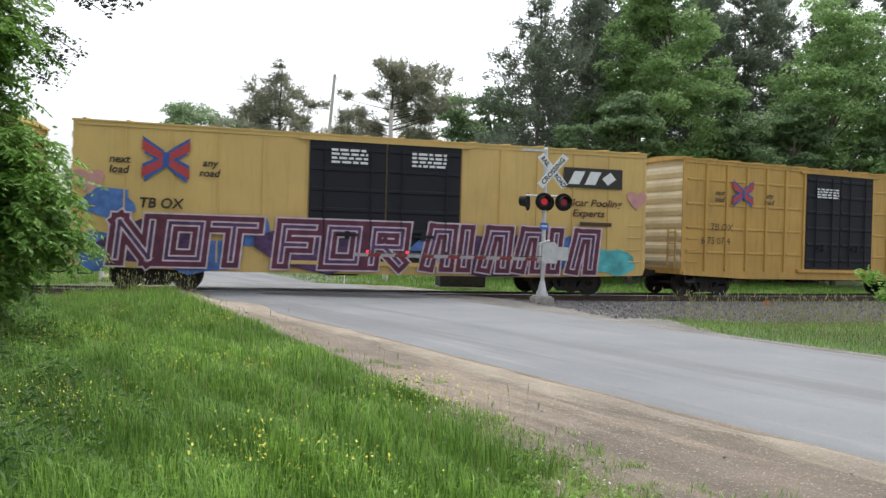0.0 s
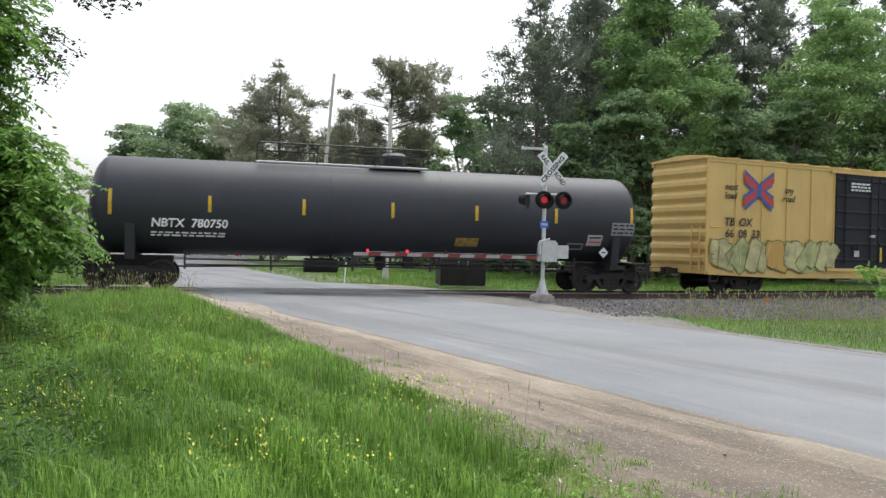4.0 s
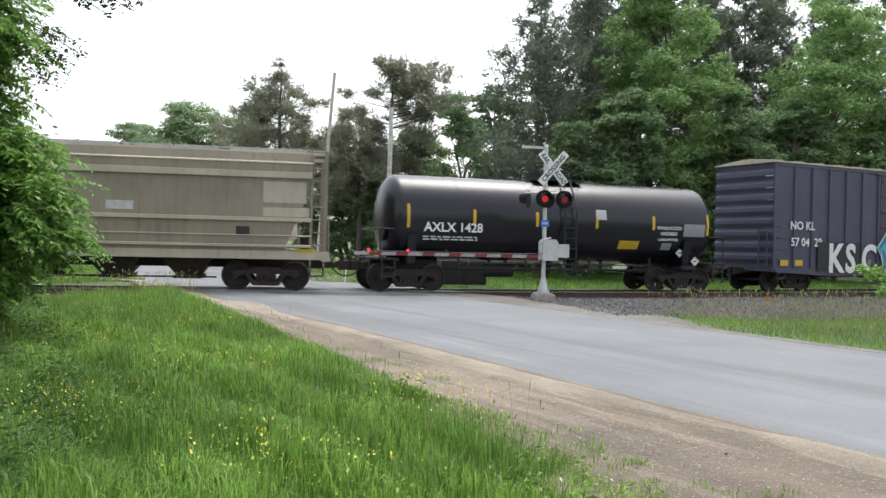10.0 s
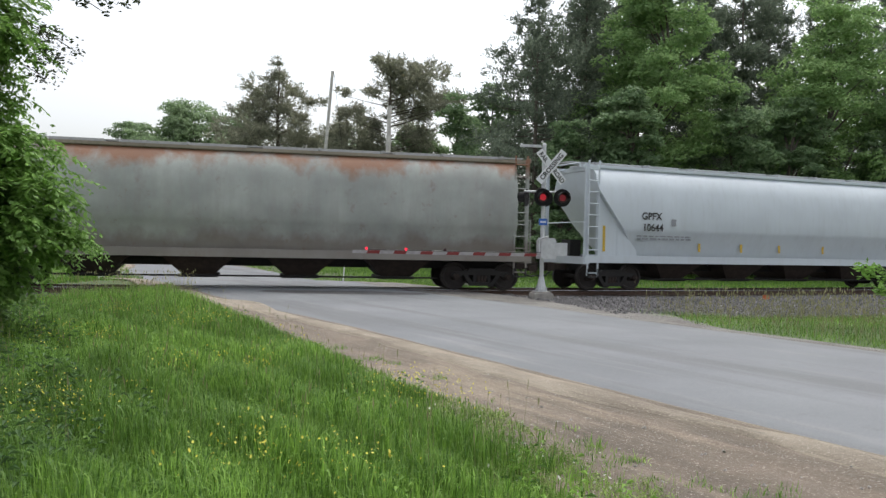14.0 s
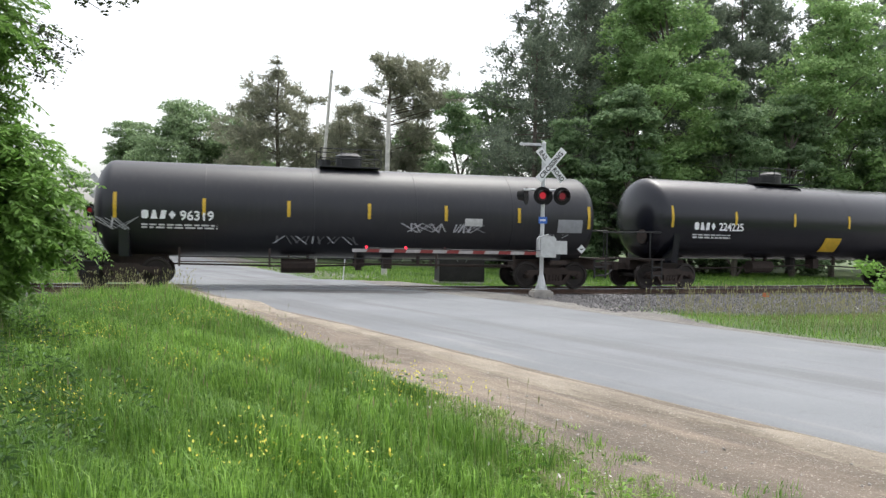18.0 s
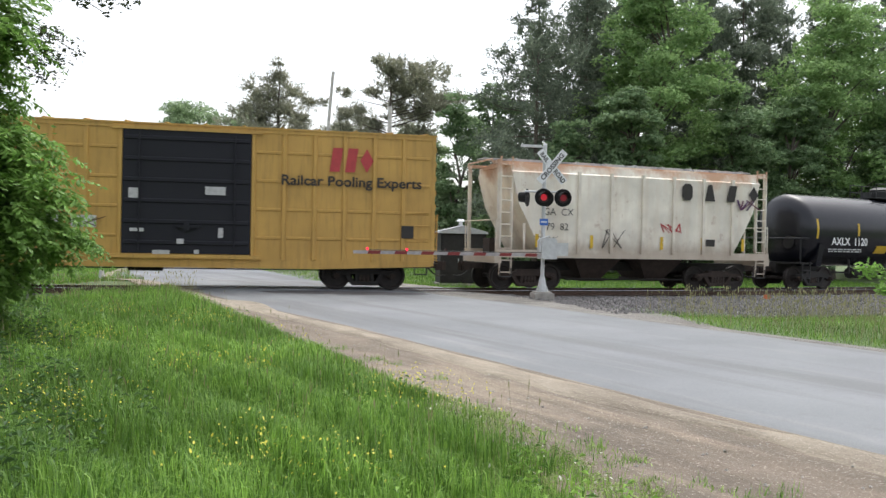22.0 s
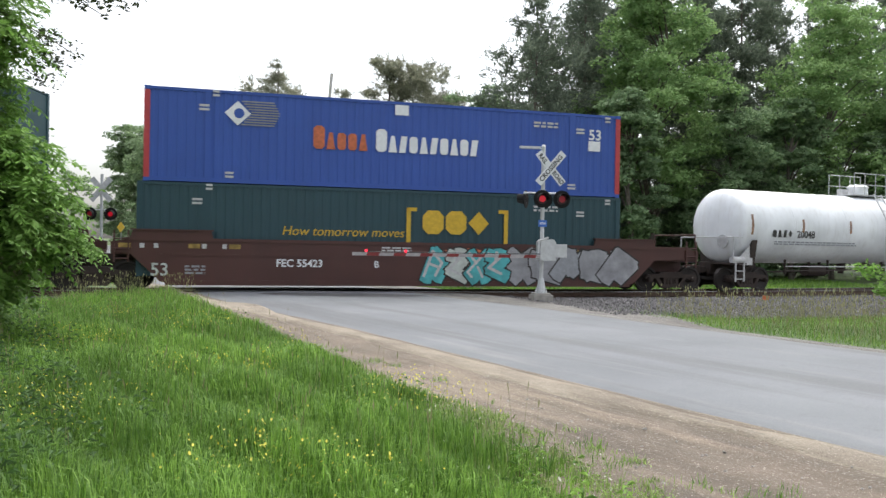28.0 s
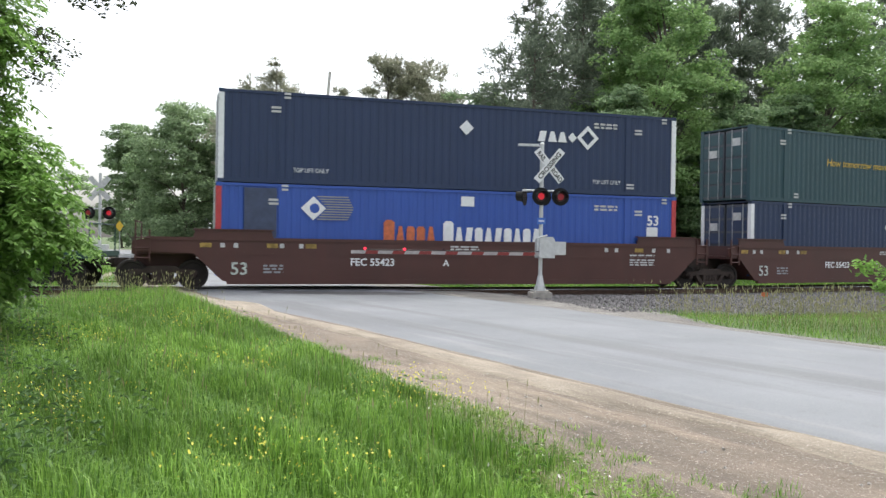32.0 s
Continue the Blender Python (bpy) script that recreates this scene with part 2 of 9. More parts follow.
END_CREAM = paint("boxcar_end_cream", (0.72, 0.63, 0.44), 0.55, 0.3, (0.3, 0.22, 0.12))
BOX_DOOR = paint("container_door_grey", (0.06, 0.066, 0.085), 0.5, 0.3, (0.03, 0.03, 0.03))
SLATE_DOOR = paint("boxcar_plum_door", (0.062, 0.053, 0.078), 0.6, 0.5, (0.05, 0.035, 0.03))
SLATE_PATCH = paint("slate_patch", (0.13, 0.135, 0.165), 0.55, 0.4, (0.05, 0.045, 0.045))
ARM_WHITE = plain("dull_reflective_white", (0.36, 0.34, 0.34), 0.6, 0, 0.2)
SIGN_BLUE = plain("sign_blue", (0.04, 0.14, 0.5), 0.45, 0, 0.1)
LAMP_BLACK = plain("matt_black", (0.006, 0.006, 0.006), 0.9, 0, 0.2, 9, 0)
LENS_DARK = plain("dark_red_lens", (0.03, 0.003, 0.004), 0.5, 0, 0.2)
LENS_LIT = glow("lit_red_lens", (0.6, 0.012, 0.03), 0.3)
LENS_FADING = glow("fading_red_lens", (0.3, 0.008, 0.02), 0.12)
TIP_LIT = glow("lit_arm_lamp", (0.9, 0.03, 0.06), 1.0)
CONCRETE = plain("concrete", (0.36, 0.34, 0.31), 0.85, 0, 0.25, 6, 0.4)
WOOD_POLE = plain("weathered_pole", (0.56, 0.54, 0.5), 0.85, 0, 0.25, 5, 0.4)
BARK = plain("bark", (0.13, 0.11, 0.09), 0.9, 0, 0.5, 7, 0.6)
TIE_WOOD = plain("sleeper_wood", (0.08, 0.06, 0.045), 0.9, 0, 0.4, 6, 0.4)
RAIL_SIDE = plain("rail_rust", (0.09, 0.055, 0.04), 0.8, 0.1, 0.3)
RAIL_TOP = plain("rail_polished", (0.5, 0.5, 0.52), 0.25, 0.9, 0.1, 9, 0)
LEAF = foliage("broad_leaves", (0.14, 0.23, 0.11), (0.34, 0.46, 0.24), 0.6, 0.45)
LEAF_BRIGHT = foliage("bright_maple_leaves", (0.18, 0.31, 0.11), (0.4, 0.56, 0.23), 0.6, 0.45)
# distance haze is mixed into this leaf colour: paler and greyer than LEAF
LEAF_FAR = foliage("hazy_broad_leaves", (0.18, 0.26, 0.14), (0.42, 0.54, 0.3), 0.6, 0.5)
LEAF_NEAR = foliage("near_leaves", (0.12, 0.23, 0.045), (0.27, 0.46, 0.11), 0.5, 0.42)
# weed green darkened to stand in for the shaded gaps under the tree
WEED_SHADED = foliage("dark_weed_leaves", (0.05, 0.11, 0.03), (0.15, 0.27, 0.085), 0.5, 0.35)
# dark leaf colour imitates leaves seen against the bright sky
LEAF_BACKLIT = foliage("dark_leaves", (0.045, 0.055, 0.035), (0.1, 0.12, 0.06), 0.6, 0.2)
# needle colours are lightened to include the haze over the distant pines
NEEDLE = foliage("pine_needles", (0.12, 0.15, 0.115), (0.26, 0.31, 0.22), 0.8, 0.45)
NEEDLE_BROWN = foliage("sparse_pine_needles", (0.26, 0.27, 0.2), (0.42, 0.42, 0.31), 0.8, 0.5)
BLADE = foliage("grass_blades", (0.055, 0.14, 0.016), (0.32, 0.53, 0.1), 0.42, 0.38)
BLADE_PALE = foliage("pale_turf", (0.12, 0.2, 0.04), (0.42, 0.58, 0.17), 0.5, 0.35)
BLADE_DRY = foliage("seeding_grass", (0.22, 0.23, 0.11), (0.4, 0.36, 0.2), 0.7, 0.3)
PETAL = foliage("yellow_petals", (0.66, 0.58, 0.06), (0.8, 0.74, 0.16), 0.5, 0.2)
PETAL_WHITE = foliage("white_clover", (0.6, 0.6, 0.5), (0.75, 0.75, 0.68), 0.6, 0.2)


# ---- mesh helpers ----
class Shape:
    def __init__(self):
        self.v, self.f = [], []

    def add(self, verts, faces):
        n = len(self.v)
        self.v += [tuple(p) for p in verts]
        self.f += [tuple(i + n for i in f) for f in faces]
        return self

    def box(self, x0, x1, y0, y1, z0, z1):
        return self.add([(x, y, z) for z in (z0, z1) for y in (y0, y1) for x in (x0, x1)],
                        [(0, 2, 3, 1), (4, 5, 7, 6), (0, 1, 5, 4), (2, 6, 7, 3), (0, 4, 6, 2), (1, 3, 7, 5)])

    def prism(self, pts, axis, a, b):
        """pts: outline in the plane across the axis (x: y, z; y: x, z; z: x, y)."""
        k = len(pts)
        put = {"x": lambda p, t: (t, p[0], p[1]), "y": lambda p, t: (p[0], t, p[1]), "z": lambda p, t: (p[0], p[1], t)}[axis]
        return self.add([put(p, a) for p in pts] + [put(p, b) for p in pts],
                        [tuple(range(k))[::-1], tuple(range(k, 2 * k))] + [(i, (i + 1) % k, (i + 1) % k + k, i + k) for i in range(k)])

    def cyl(self, a, b, r, n=10, r2=None):
        a, b = Vector(a), Vector(b)
        d = (b - a).normalized()
        u = d.orthogonal().normalized()
        w = d.cross(u)
        r2 = r if r2 is None else r2
        ring = [(math.cos(2 * math.pi * i / n), math.sin(2 * math.pi * i / n)) for i in range(n)]
        return self.add([a + (u * c + w * s) * r for c, s in ring] + [b + (u * c + w * s) * r2 for c, s in ring],
                        [tuple(range(n))[::-1], tuple(range(n, 2 * n))] + [(i, (i + 1) % n, (i + 1) % n + n, i + n) for i in range(n)])

    def tube(self, pts, r, n=6):
        for a, b in zip(pts, pts[1:]):
            self.cyl(a, b, r, n)
        return self

    def lathe(self, prof, y=0.0, z=0.0, n=32):
        """Turns (x, radius) pairs about the line along x at y, z."""
        k = len(prof)
        vs = [(x, y + r * math.cos(2 * math.pi * j / n), z + r * math.sin(2 * math.pi * j / n)) for x, r in prof for j in range(n)]
        fs = [(i * n + j, i * n + (j + 1) % n, (i + 1) * n + (j + 1) % n, (i + 1) * n + j) for i in range(k - 1) for j in range(n)]
        return self.add(vs, fs + [tuple(range(n))[::-1], tuple(range((k - 1) * n, k * n))])

    def mesh(self, name, smooth=False):
        me = bpy.data.meshes.new(name)
        me.from_pydata(self.v, [], self.f)
        bm = bmesh.new()
        bm.from_mesh(me)
        bmesh.ops.recalc_face_normals(bm, faces=bm.faces)
        bm.to_mesh(me)
        bm.free()
        if smooth:
            me.shade_smooth()
            me.set_sharp_from_angle(angle=radians(35))
        return me


def part(name, shape, material, parent, label="", at=None, smooth=False):
    me = shape.mesh(name, smooth) if isinstance(shape, Shape) else shape
    if not me.materials:
        me.materials.append(material)
    ob = new(name, me)
    ob.parent = parent
    if at is not None:
        ob.matrix_basis = at if isinstance(at, Matrix) else Matrix.Translation(at)
    if label:
        ob["label"] = label
    return ob


def thing(name, label, category, group="", kind="", at=(0, 0, 0), shape=None, material=None, smooth=False):
    """A top-level thing: an Empty at its base, or one mesh."""
    if shape is None:
        ob = new(name)
        ob.empty_display_size = 0.2
    else:
        me = shape.mesh(name, smooth) if isinstance(shape, Shape) else shape
        if not me.materials:
            me.materials.append(material)
        ob = new(name, me)
    ob.matrix_basis = at if isinstance(at, Matrix) else Matrix.Translation(at)
    return tagged(ob, label, category, group, kind)


LETTERS = {}


def lettering(words, size, material, parent, x, y, z, name="lettering", centre=False, squeeze=1.0, shear=0.0, bold=0.0, turn=None):
    """Flat letters on a side that faces -y; x, z: where they start, on the base line."""
    key = (words, material.name, centre, shear, bold)
    if key not in LETTERS:
        cu = bpy.data.curves.new("letters", "FONT")
        cu.body, cu.size, cu.shear, cu.offset, cu.resolution_u = words, 1.0, shear, bold, 3
        cu.align_x = "CENTER" if centre else "LEFT"
        tmp = bpy.data.objects.new("letters", cu)
        me = bpy.data.meshes.new_from_object(tmp)
        bpy.data.objects.remove(tmp)
        me.materials.clear()
        me.materials.append(material)
        LETTERS[key] = me
    m = Matrix.Translation((x, y, z)) @ (turn or Matrix.Rotation(radians(90), 4, "X")) @ Matrix.Diagonal((size * squeeze, size, 1, 1))
    return part(name, LETTERS[key], material, parent, at=m)


def plate(name, parent, material, x0, x1, z0, z1, y, thick=0.006, label=""):
    return part(name, Shape().box(x0, x1, y - thick, y, z0, z1), material, parent, label)


# ---- the line of the track: straight, a curve, straight ----
TRACK_Y, HEAD0, BEND = 28.28, 0.288, 0.009
S_IN, S_OUT = -40.0, 45.0
SPEED, LAG = 10.2567, -0.054   # metres a second; where the train stands at 16 s


def on_curve(s):
    h = HEAD0 + BEND * s
    return (math.sin(h) - math.sin(HEAD0)) / BEND, TRACK_Y - (math.cos(h) - math.cos(HEAD0)) / BEND, h


def track(s):
    c = min(max(s, S_IN), S_OUT)
    x, y, h = on_curve(c)
    return Vector((x + (s - c) * math.cos(h), y + (s - c) * math.sin(h), 0)), h


def beside(s, off, z=0.0):
    """A point off metres beyond the centre line (negative: on the camera's side)."""
    p, h = track(s)
    return Vector((p.x - math.sin(h) * off, p.y + math.cos(h) * off, z))


def track_distance(x, y):
    """Signed distance from the centre line, negative on the camera's side."""
    best = None
    cx, cy = -math.sin(HEAD0) / BEND, TRACK_Y + math.cos(HEAD0) / BEND
    a = math.atan2(x - cx, cy - y)
    s = (a - HEAD0) / BEND
    if S_IN <= s <= S_OUT and y < cy:
        return 1 / BEND - math.hypot(x - cx, y - cy)
    e = S_IN if x < 0 else S_OUT
    p, h = track(e)
    return -(x - p.x) * math.sin(h) + (y - p.y) * math.cos(h)


# ---- ground, road, track ----
def ease(a, b, v):
    v = min(1.0, max(0.0, (v - a) / (b - a)))
    return v * v * (3 - 2 * v)


ROAD_LINE = [(60, -77.23), (40, -45), (19.4, -13.43), (8.67, 3.87), (4.67, 10.32), (-1.2, 20.42), (-4.9, 27.13), (-9.2, 36.27), (-28, 80.59), (-46, 118.2), (-80, 145.07), (-160, 167.9)]
HALF_ROAD = 3.26


def road_points(step=0.5):
    pts = [Vector(p) for p in ROAD_LINE]
    out = []
    for i in range(1, len(pts) - 2):
        a, b, c, d = pts[i - 1], pts[i], pts[i + 1], pts[i + 2]
        n = max(2, int((c - b).length / step))
        for k in range(n):
            t = k / n
            q = 0.5 * ((2 * b) + (c - a) * t + (2 * a - 5 * b + 4 * c - d) * t * t + (3 * b - a - 3 * c + d) * t ** 3)
            out.append(q)
    return out


ROAD = road_points()
ROAD_XY = np.array([(p.x, p.y) for p in ROAD])


def road_side(x, y):
    """Signed distance from the road's middle; positive on its right as one drives over the crossing."""
    i = int(np.argmin((ROAD_XY[:, 0] - x) ** 2 + (ROAD_XY[:, 1] - y) ** 2))
    i = min(max(i, 1), len(ROAD) - 2)
    d = (ROAD[i + 1] - ROAD[i - 1]).normalized()
    v = Vector((x, y)) - ROAD[i]
    return d.y * v.x - d.x * v.y


def near_side(x, y):
    """Side distance from the road's middle for many points at once."""
    i = np.argmin((ROAD_XY[None, :, 0] - x[:, None]) ** 2 + (ROAD_XY[None, :, 1] - y[:, None]) ** 2, 1)
    i = np.clip(i, 1, len(ROAD_XY) - 2)
    d = ROAD_XY[i + 1] - ROAD_XY[i - 1]
    d /= np.linalg.norm(d, axis=1)[:, None]
    v = np.stack([x, y], 1) - ROAD_XY[i]
    return d[:, 1] * v[:, 0] - d[:, 0] * v[:, 1]


def road_height(x, y):
    d = track_distance(x, y)
    return -0.42 * ease(3.4, 14.8, d)


def ground_height(x, y):
    d = track_distance(x, y)
    near = -0.06 - 0.3 * ease(-11.5, -8.3, d)
    far = -0.36 - 0.1 * ease(0, 10.7, d)
    z = near if d < 0 else far
    z += 0.05 * noise.noise((x * 0.25, y * 0.25, 0.0)) * ease(5.4, 12, abs(d))
    r = abs(road_side(x, y))
    k = 1 - ease(5.0, 8.8, r)
    return z * (1 - k) + (road_height(x, y) - 0.07) * k


def ground_material():
    m, nt, b = tree_of("grassy_ground", 0.9)
    c = ramp_of(nt, noise_of(nt, 0.6, 6), 0.3, 0.7, (0.05, 0.095, 0.025), (0.09, 0.14, 0.04))
    c = mix_of(nt, ramp_of(nt, noise_of(nt, 14.0, 5), 0.45, 0.7, (0, 0, 0), (0.75,) * 3), c, (0.085, 0.07, 0.045))
    nt.links.new(c, b.inputs["Base Color"])
    bump_of(nt, b, noise_of(nt, 9.0, 6), 0.8, 0.08)
    return m


ALONG = 31.8   # the road's turn from the y axis


def asphalt_material():
    m, nt, b = tree_of("worn_asphalt", 0.85)
    c = ramp_of(nt, noise_of(nt, 0.35, 5), 0.3, 0.72, (0.122, 0.13, 0.142), (0.182, 0.192, 0.204))
    c = mix_of(nt, ramp_of(nt, noise_of(nt, 1.0, 6, (0.9, 0.045, 1.0), 0.62, turn=ALONG), 0.5, 0.6, (0, 0, 0), (0.6,) * 3), c, (0.1, 0.101, 0.108))
    c = mix_of(nt, ramp_of(nt, noise_of(nt, 1.0, 7, (1.8, 0.14, 1.0), 0.72, turn=ALONG), 0.55, 0.68, (0, 0, 0), (0.42,) * 3), c, (0.25, 0.247, 0.238))
    c = mix_of(nt, ramp_of(nt, noise_of(nt, 2.6, 6, rough=0.7), 0.6, 0.68, (0, 0, 0), (0.35,) * 3), c, (0.1, 0.1, 0.105))
    c = mix_of(nt, ramp_of(nt, noise_of(nt, 60.0, 3), 0.45, 0.75, (0, 0, 0), (0.35,) * 3), c, (0.3, 0.29, 0.28))
    nt.links.new(c, b.inputs["Base Color"])
    bump_of(nt, b, noise_of(nt, 90.0, 3), 0.4, 0.006)
    return m


def dirt_material(name="sandy_gravel", dark=(0.13, 0.106, 0.083), light=(0.235, 0.19, 0.146), streak=(0.33, 0.27, 0.2)):
    m, nt, b = tree_of(name, 0.95)
    c = ramp_of(nt, noise_of(nt, 0.9, 6), 0.3, 0.7, dark, light)
    c = mix_of(nt, ramp_of(nt, noise_of(nt, 1.0, 6, (1.9, 0.2, 1.0), 0.72, turn=ALONG), 0.5, 0.64, (0, 0, 0), (0.75,) * 3), c, streak)
    c = mix_of(nt, ramp_of(nt, noise_of(nt, 1.0, 6, (2.2, 0.3, 1.0), 0.72, turn=ALONG), 0.52, 0.68, (0, 0, 0), (0.55,) * 3), c, (0.1, 0.083, 0.066))
    c = mix_of(nt, ramp_of(nt, noise_of(nt, 34.0, 5, rough=0.7), 0.5, 0.66, (0, 0, 0), (0.4,) * 3), c, (0.11, 0.09, 0.07))
    c = mix_of(nt, ramp_of(nt, noise_of(nt, 48.0, 3), 0.6, 0.67, (0, 0, 0), (0.8,) * 3), c, (0.5, 0.45, 0.38))
    nt.links.new(c, b.inputs["Base Color"])
    bump_of(nt, b, noise_of(nt, 14.0, 9, rough=0.72), 0.8, 0.06)
    return m


def ballast_material():
    m, nt, b = tree_of("ballast", 0.9)
    tc = nt.nodes.new("ShaderNodeTexCoord")
    v = nt.nodes.new("ShaderNodeTexVoronoi")
    v.inputs["Scale"].default_value = 13.0
    nt.links.new(tc.outputs["Object"], v.inputs["Vector"])
    sep = nt.nodes.new("ShaderNodeSeparateColor")
    nt.links.new(v.outputs["Color"], sep.inputs[0])
    c = ramp_of(nt, sep.outputs[0], 0.0, 1.0, (0.06, 0.058, 0.06), (0.26, 0.25, 0.25))
    nt.links.new(c, b.inputs["Base Color"])
    bump_of(nt, b, v.outputs["Distance"], 1.0, 0.05)
    return m


GROUND, ASPHALT, DIRT, BALLAST = ground_material(), asphalt_material(), dirt_material(), ballast_material()
STONE = plain("ballast_stone", (0.15, 0.143, 0.142), 0.9, 0, 0.6, 5)
ROAD_DARK = plain("dark_asphalt_patch", (0.07, 0.07, 0.072), 0.8, 0, 0.35, 3, 0.3)

gx = [-3000, -1200, -500, -250, -140, -95] + list(np.linspace(-70, 70, 141)) + [95, 140, 250, 500, 1200, 3000]
gy = [-3000, -1000, -300, -100, -50, -25] + list(np.linspace(-15, 105, 121)) + [125, 150, 190, 250, 400, 900, 3000]
gs = Shape()
gs.v = [(float(x), float(y), ground_height(float(x), float(y)) if abs(x) < 150 and -60 < y < 260 else -0.45) for y in gy for x in gx]
nx = len(gx)
gs.f = [(j * nx + i, j * nx + i + 1, (j + 1) * nx + i + 1, (j + 1) * nx + i) for j in range(len(gy) - 1) for i in range(nx - 1)]
thing("ground", "uneven grassy ground on both sides of the railway", "ground", kind="structure", shape=gs.mesh("ground", True), material=GROUND)


def ribbon(name, label, left, right, lift, material, rows=6, first=0, last=None, rough=0.0, kind="structure", category="road"):
    """A strip along the road between two side distances (functions of the place along it)."""
    pts = ROAD[first:last]
    s = Shape()
    for i, p in enumerate(pts):
        d = (ROAD[min(first + i + 1, len(ROAD) - 1)] - ROAD[max(first + i - 1, 0)]).normalized()
        n = Vector((d.y, -d.x))
        a, b = left(p), right(p)
        for k in range(rows + 1):
            o = a + (b - a) * k / rows
            if k in (0, rows) and rough:
                o += rough * (noise.noise((p.x * 0.9, p.y * 0.9, k * 3.0)) + 0.6 * noise.noise((p.x * 3.1, p.y * 3.1, k * 5.0)))
            q = p + n * o
            edge = 0.0 if 0 < k < rows else -0.035
            s.v.append((q.x, q.y, road_height(q.x, q.y) + lift + edge))
    w = rows + 1
    s.f = [(i * w + k, i * w + k + 1, (i + 1) * w + k + 1, (i + 1) * w + k) for i in range(len(pts) - 1) for k in range(rows)]
    return thing(name, label, category, kind=kind, shape=s.mesh(name, True), material=material)


def flare(p):
    d = track_distance(p.x, p.y)
    return 0.44 * (1 - ease(4, 12, -d)) if d < 0 else 0.44 + 1.55 * (ease(1.3, 10.7, d) - ease(16, 33, d))


def right_edge(p):
    """Side distance at which the asphalt ends towards the ballast."""
    return HALF_ROAD + flare(p) + 0.6 * (1 - ease(18.5, 24.0, p.y))


def grass_edge(y):
    """Side distance at which the meadow ends and the gravel begins."""
    return np.interp(y, (2.69, 4.03, 5.37, 6.18, 7.52, 9.4, 11.01, 13.03, 16.12, 20.82, 24.18), (-6.53, -6.08, -5.59, -5.25, -4.92, -4.98, -4.78, -4.7, -4.42, -4.26, -4.09))


ribbon("road", "worn pale grey two-lane asphalt road over the crossing", lambda p: -HALF_ROAD - flare(p), right_edge, -0.004, ASPHALT, 8, rough=0.1)
shoulder = ribbon("shoulder", "sandy gravel shoulder with wheel tracks beside the road", lambda p: float(grass_edge(p.y - 2.6)) - 0.55, lambda p: -HALF_ROAD - flare(p) + 0.4, -0.02, DIRT, 36, rough=0.1, category="shoulder")
# wheel ruts along the shoulder
for v in shoulder.data.vertices:
    r = float(near_side(np.array([v.co.x]), np.array([v.co.y]))[0])
    v.co.z += 0.011 * math.sin(r * 9.5 + 1.1 * noise.noise((v.co.x * 0.3, v.co.y * 0.3, 2.0))) * ease(-3.5, -3.9, r) + 0.008 * noise.noise((v.co.x * 2.3, v.co.y * 2.3, 7.0))
GREY_DIRT = dirt_material("grey_gravel", (0.11, 0.105, 0.097), (0.21, 0.2, 0.185), (0.24, 0.23, 0.21))
SAND = dirt_material("pale_sand", (0.21, 0.176, 0.137), (0.37, 0.318, 0.25), (0.4, 0.345, 0.27))
ribbon("sand_wash", "pale sand washed along the asphalt's edge", lambda p: -HALF_ROAD - flare(p) - 0.3 + 0.2 * noise.noise((p.x * 0.8, p.y * 0.8, 4.0)) + 0.12 * noise.noise((p.x * 3.1, p.y * 3.1, 6.0)), lambda p: -HALF_ROAD - flare(p) + 0.16 + 0.14 * noise.noise((p.x * 0.7, p.y * 0.7, 9.0)) + 0.1 * noise.noise((p.x * 3.3, p.y * 3.3, 2.0)) + 0.6 * ease(19.1, 21.8, p.y) * (1 - ease(22.3, 23.1, p.y)), 0.016, SAND, 6, rough=0.04, category="sand")
ribbon("verge", "thin sandy edge beside the asphalt", lambda p: right_edge(p) - 0.4, lambda p: right_edge(p) + 0.3, -0.022, GREY_DIRT, 4, rough=0.2, category="shoulder")


def apron(p):
    return float(np.interp(p.y, (9.4, 12.8, 14.8, 16.8, 18.8, 24.2, 29.6), (0.4, 0.55, 1.0, 2.2, 3.2, 3.8, 3.3)))


ap = ribbon("gravel_apron", "grey gravel between the asphalt and the ballast", lambda p: right_edge(p) - 0.3, lambda p: HALF_ROAD + flare(p) + max(0.85, apron(p)), -0.02, GREY_DIRT, 10, rough=0.3, category="gravel")
for v in ap.data.vertices:
    v.co.z = min(v.co.z, ground_height(v.co.x, v.co.y) + 0.03 + 0.02 * noise.noise(v.co * 1.7))
# flat dark patch laid on the road where the asphalt meets the rails
ps = Shape()
n0 = 28
for i in range(n0):
    a = 2 * math.pi * i / n0
    ps.v.append((-3.0 + 2.6 * math.cos(a) * (1 + 0.2 * noise.noise((i * 0.7, 1, 2))), 24.98 + 0.74 * math.sin(a) * (1 + 0.3 * noise.noise((i * 0.9, 4, 2))) + 0.12 * math.cos(a), 0.003))
ps.f = [tuple(range(n0))]
thing("asphalt_patch", "dark patch on the road by the rails", "road", kind="structure", shape=ps, material=ROAD_DARK)

# ballast bed, sleepers, rails
bs = Shape()
prof = [(-7.3, -0.5), (-5.9, -0.36), (-4.5, -0.3), (-3.0, -0.23), (-1.8, -0.17), (-0.7, -0.19), (0.7, -0.19), (1.8, -0.17), (3.2, -0.3), (5.4, -0.55)]
ss = np.arange(-60, 75, 0.4)
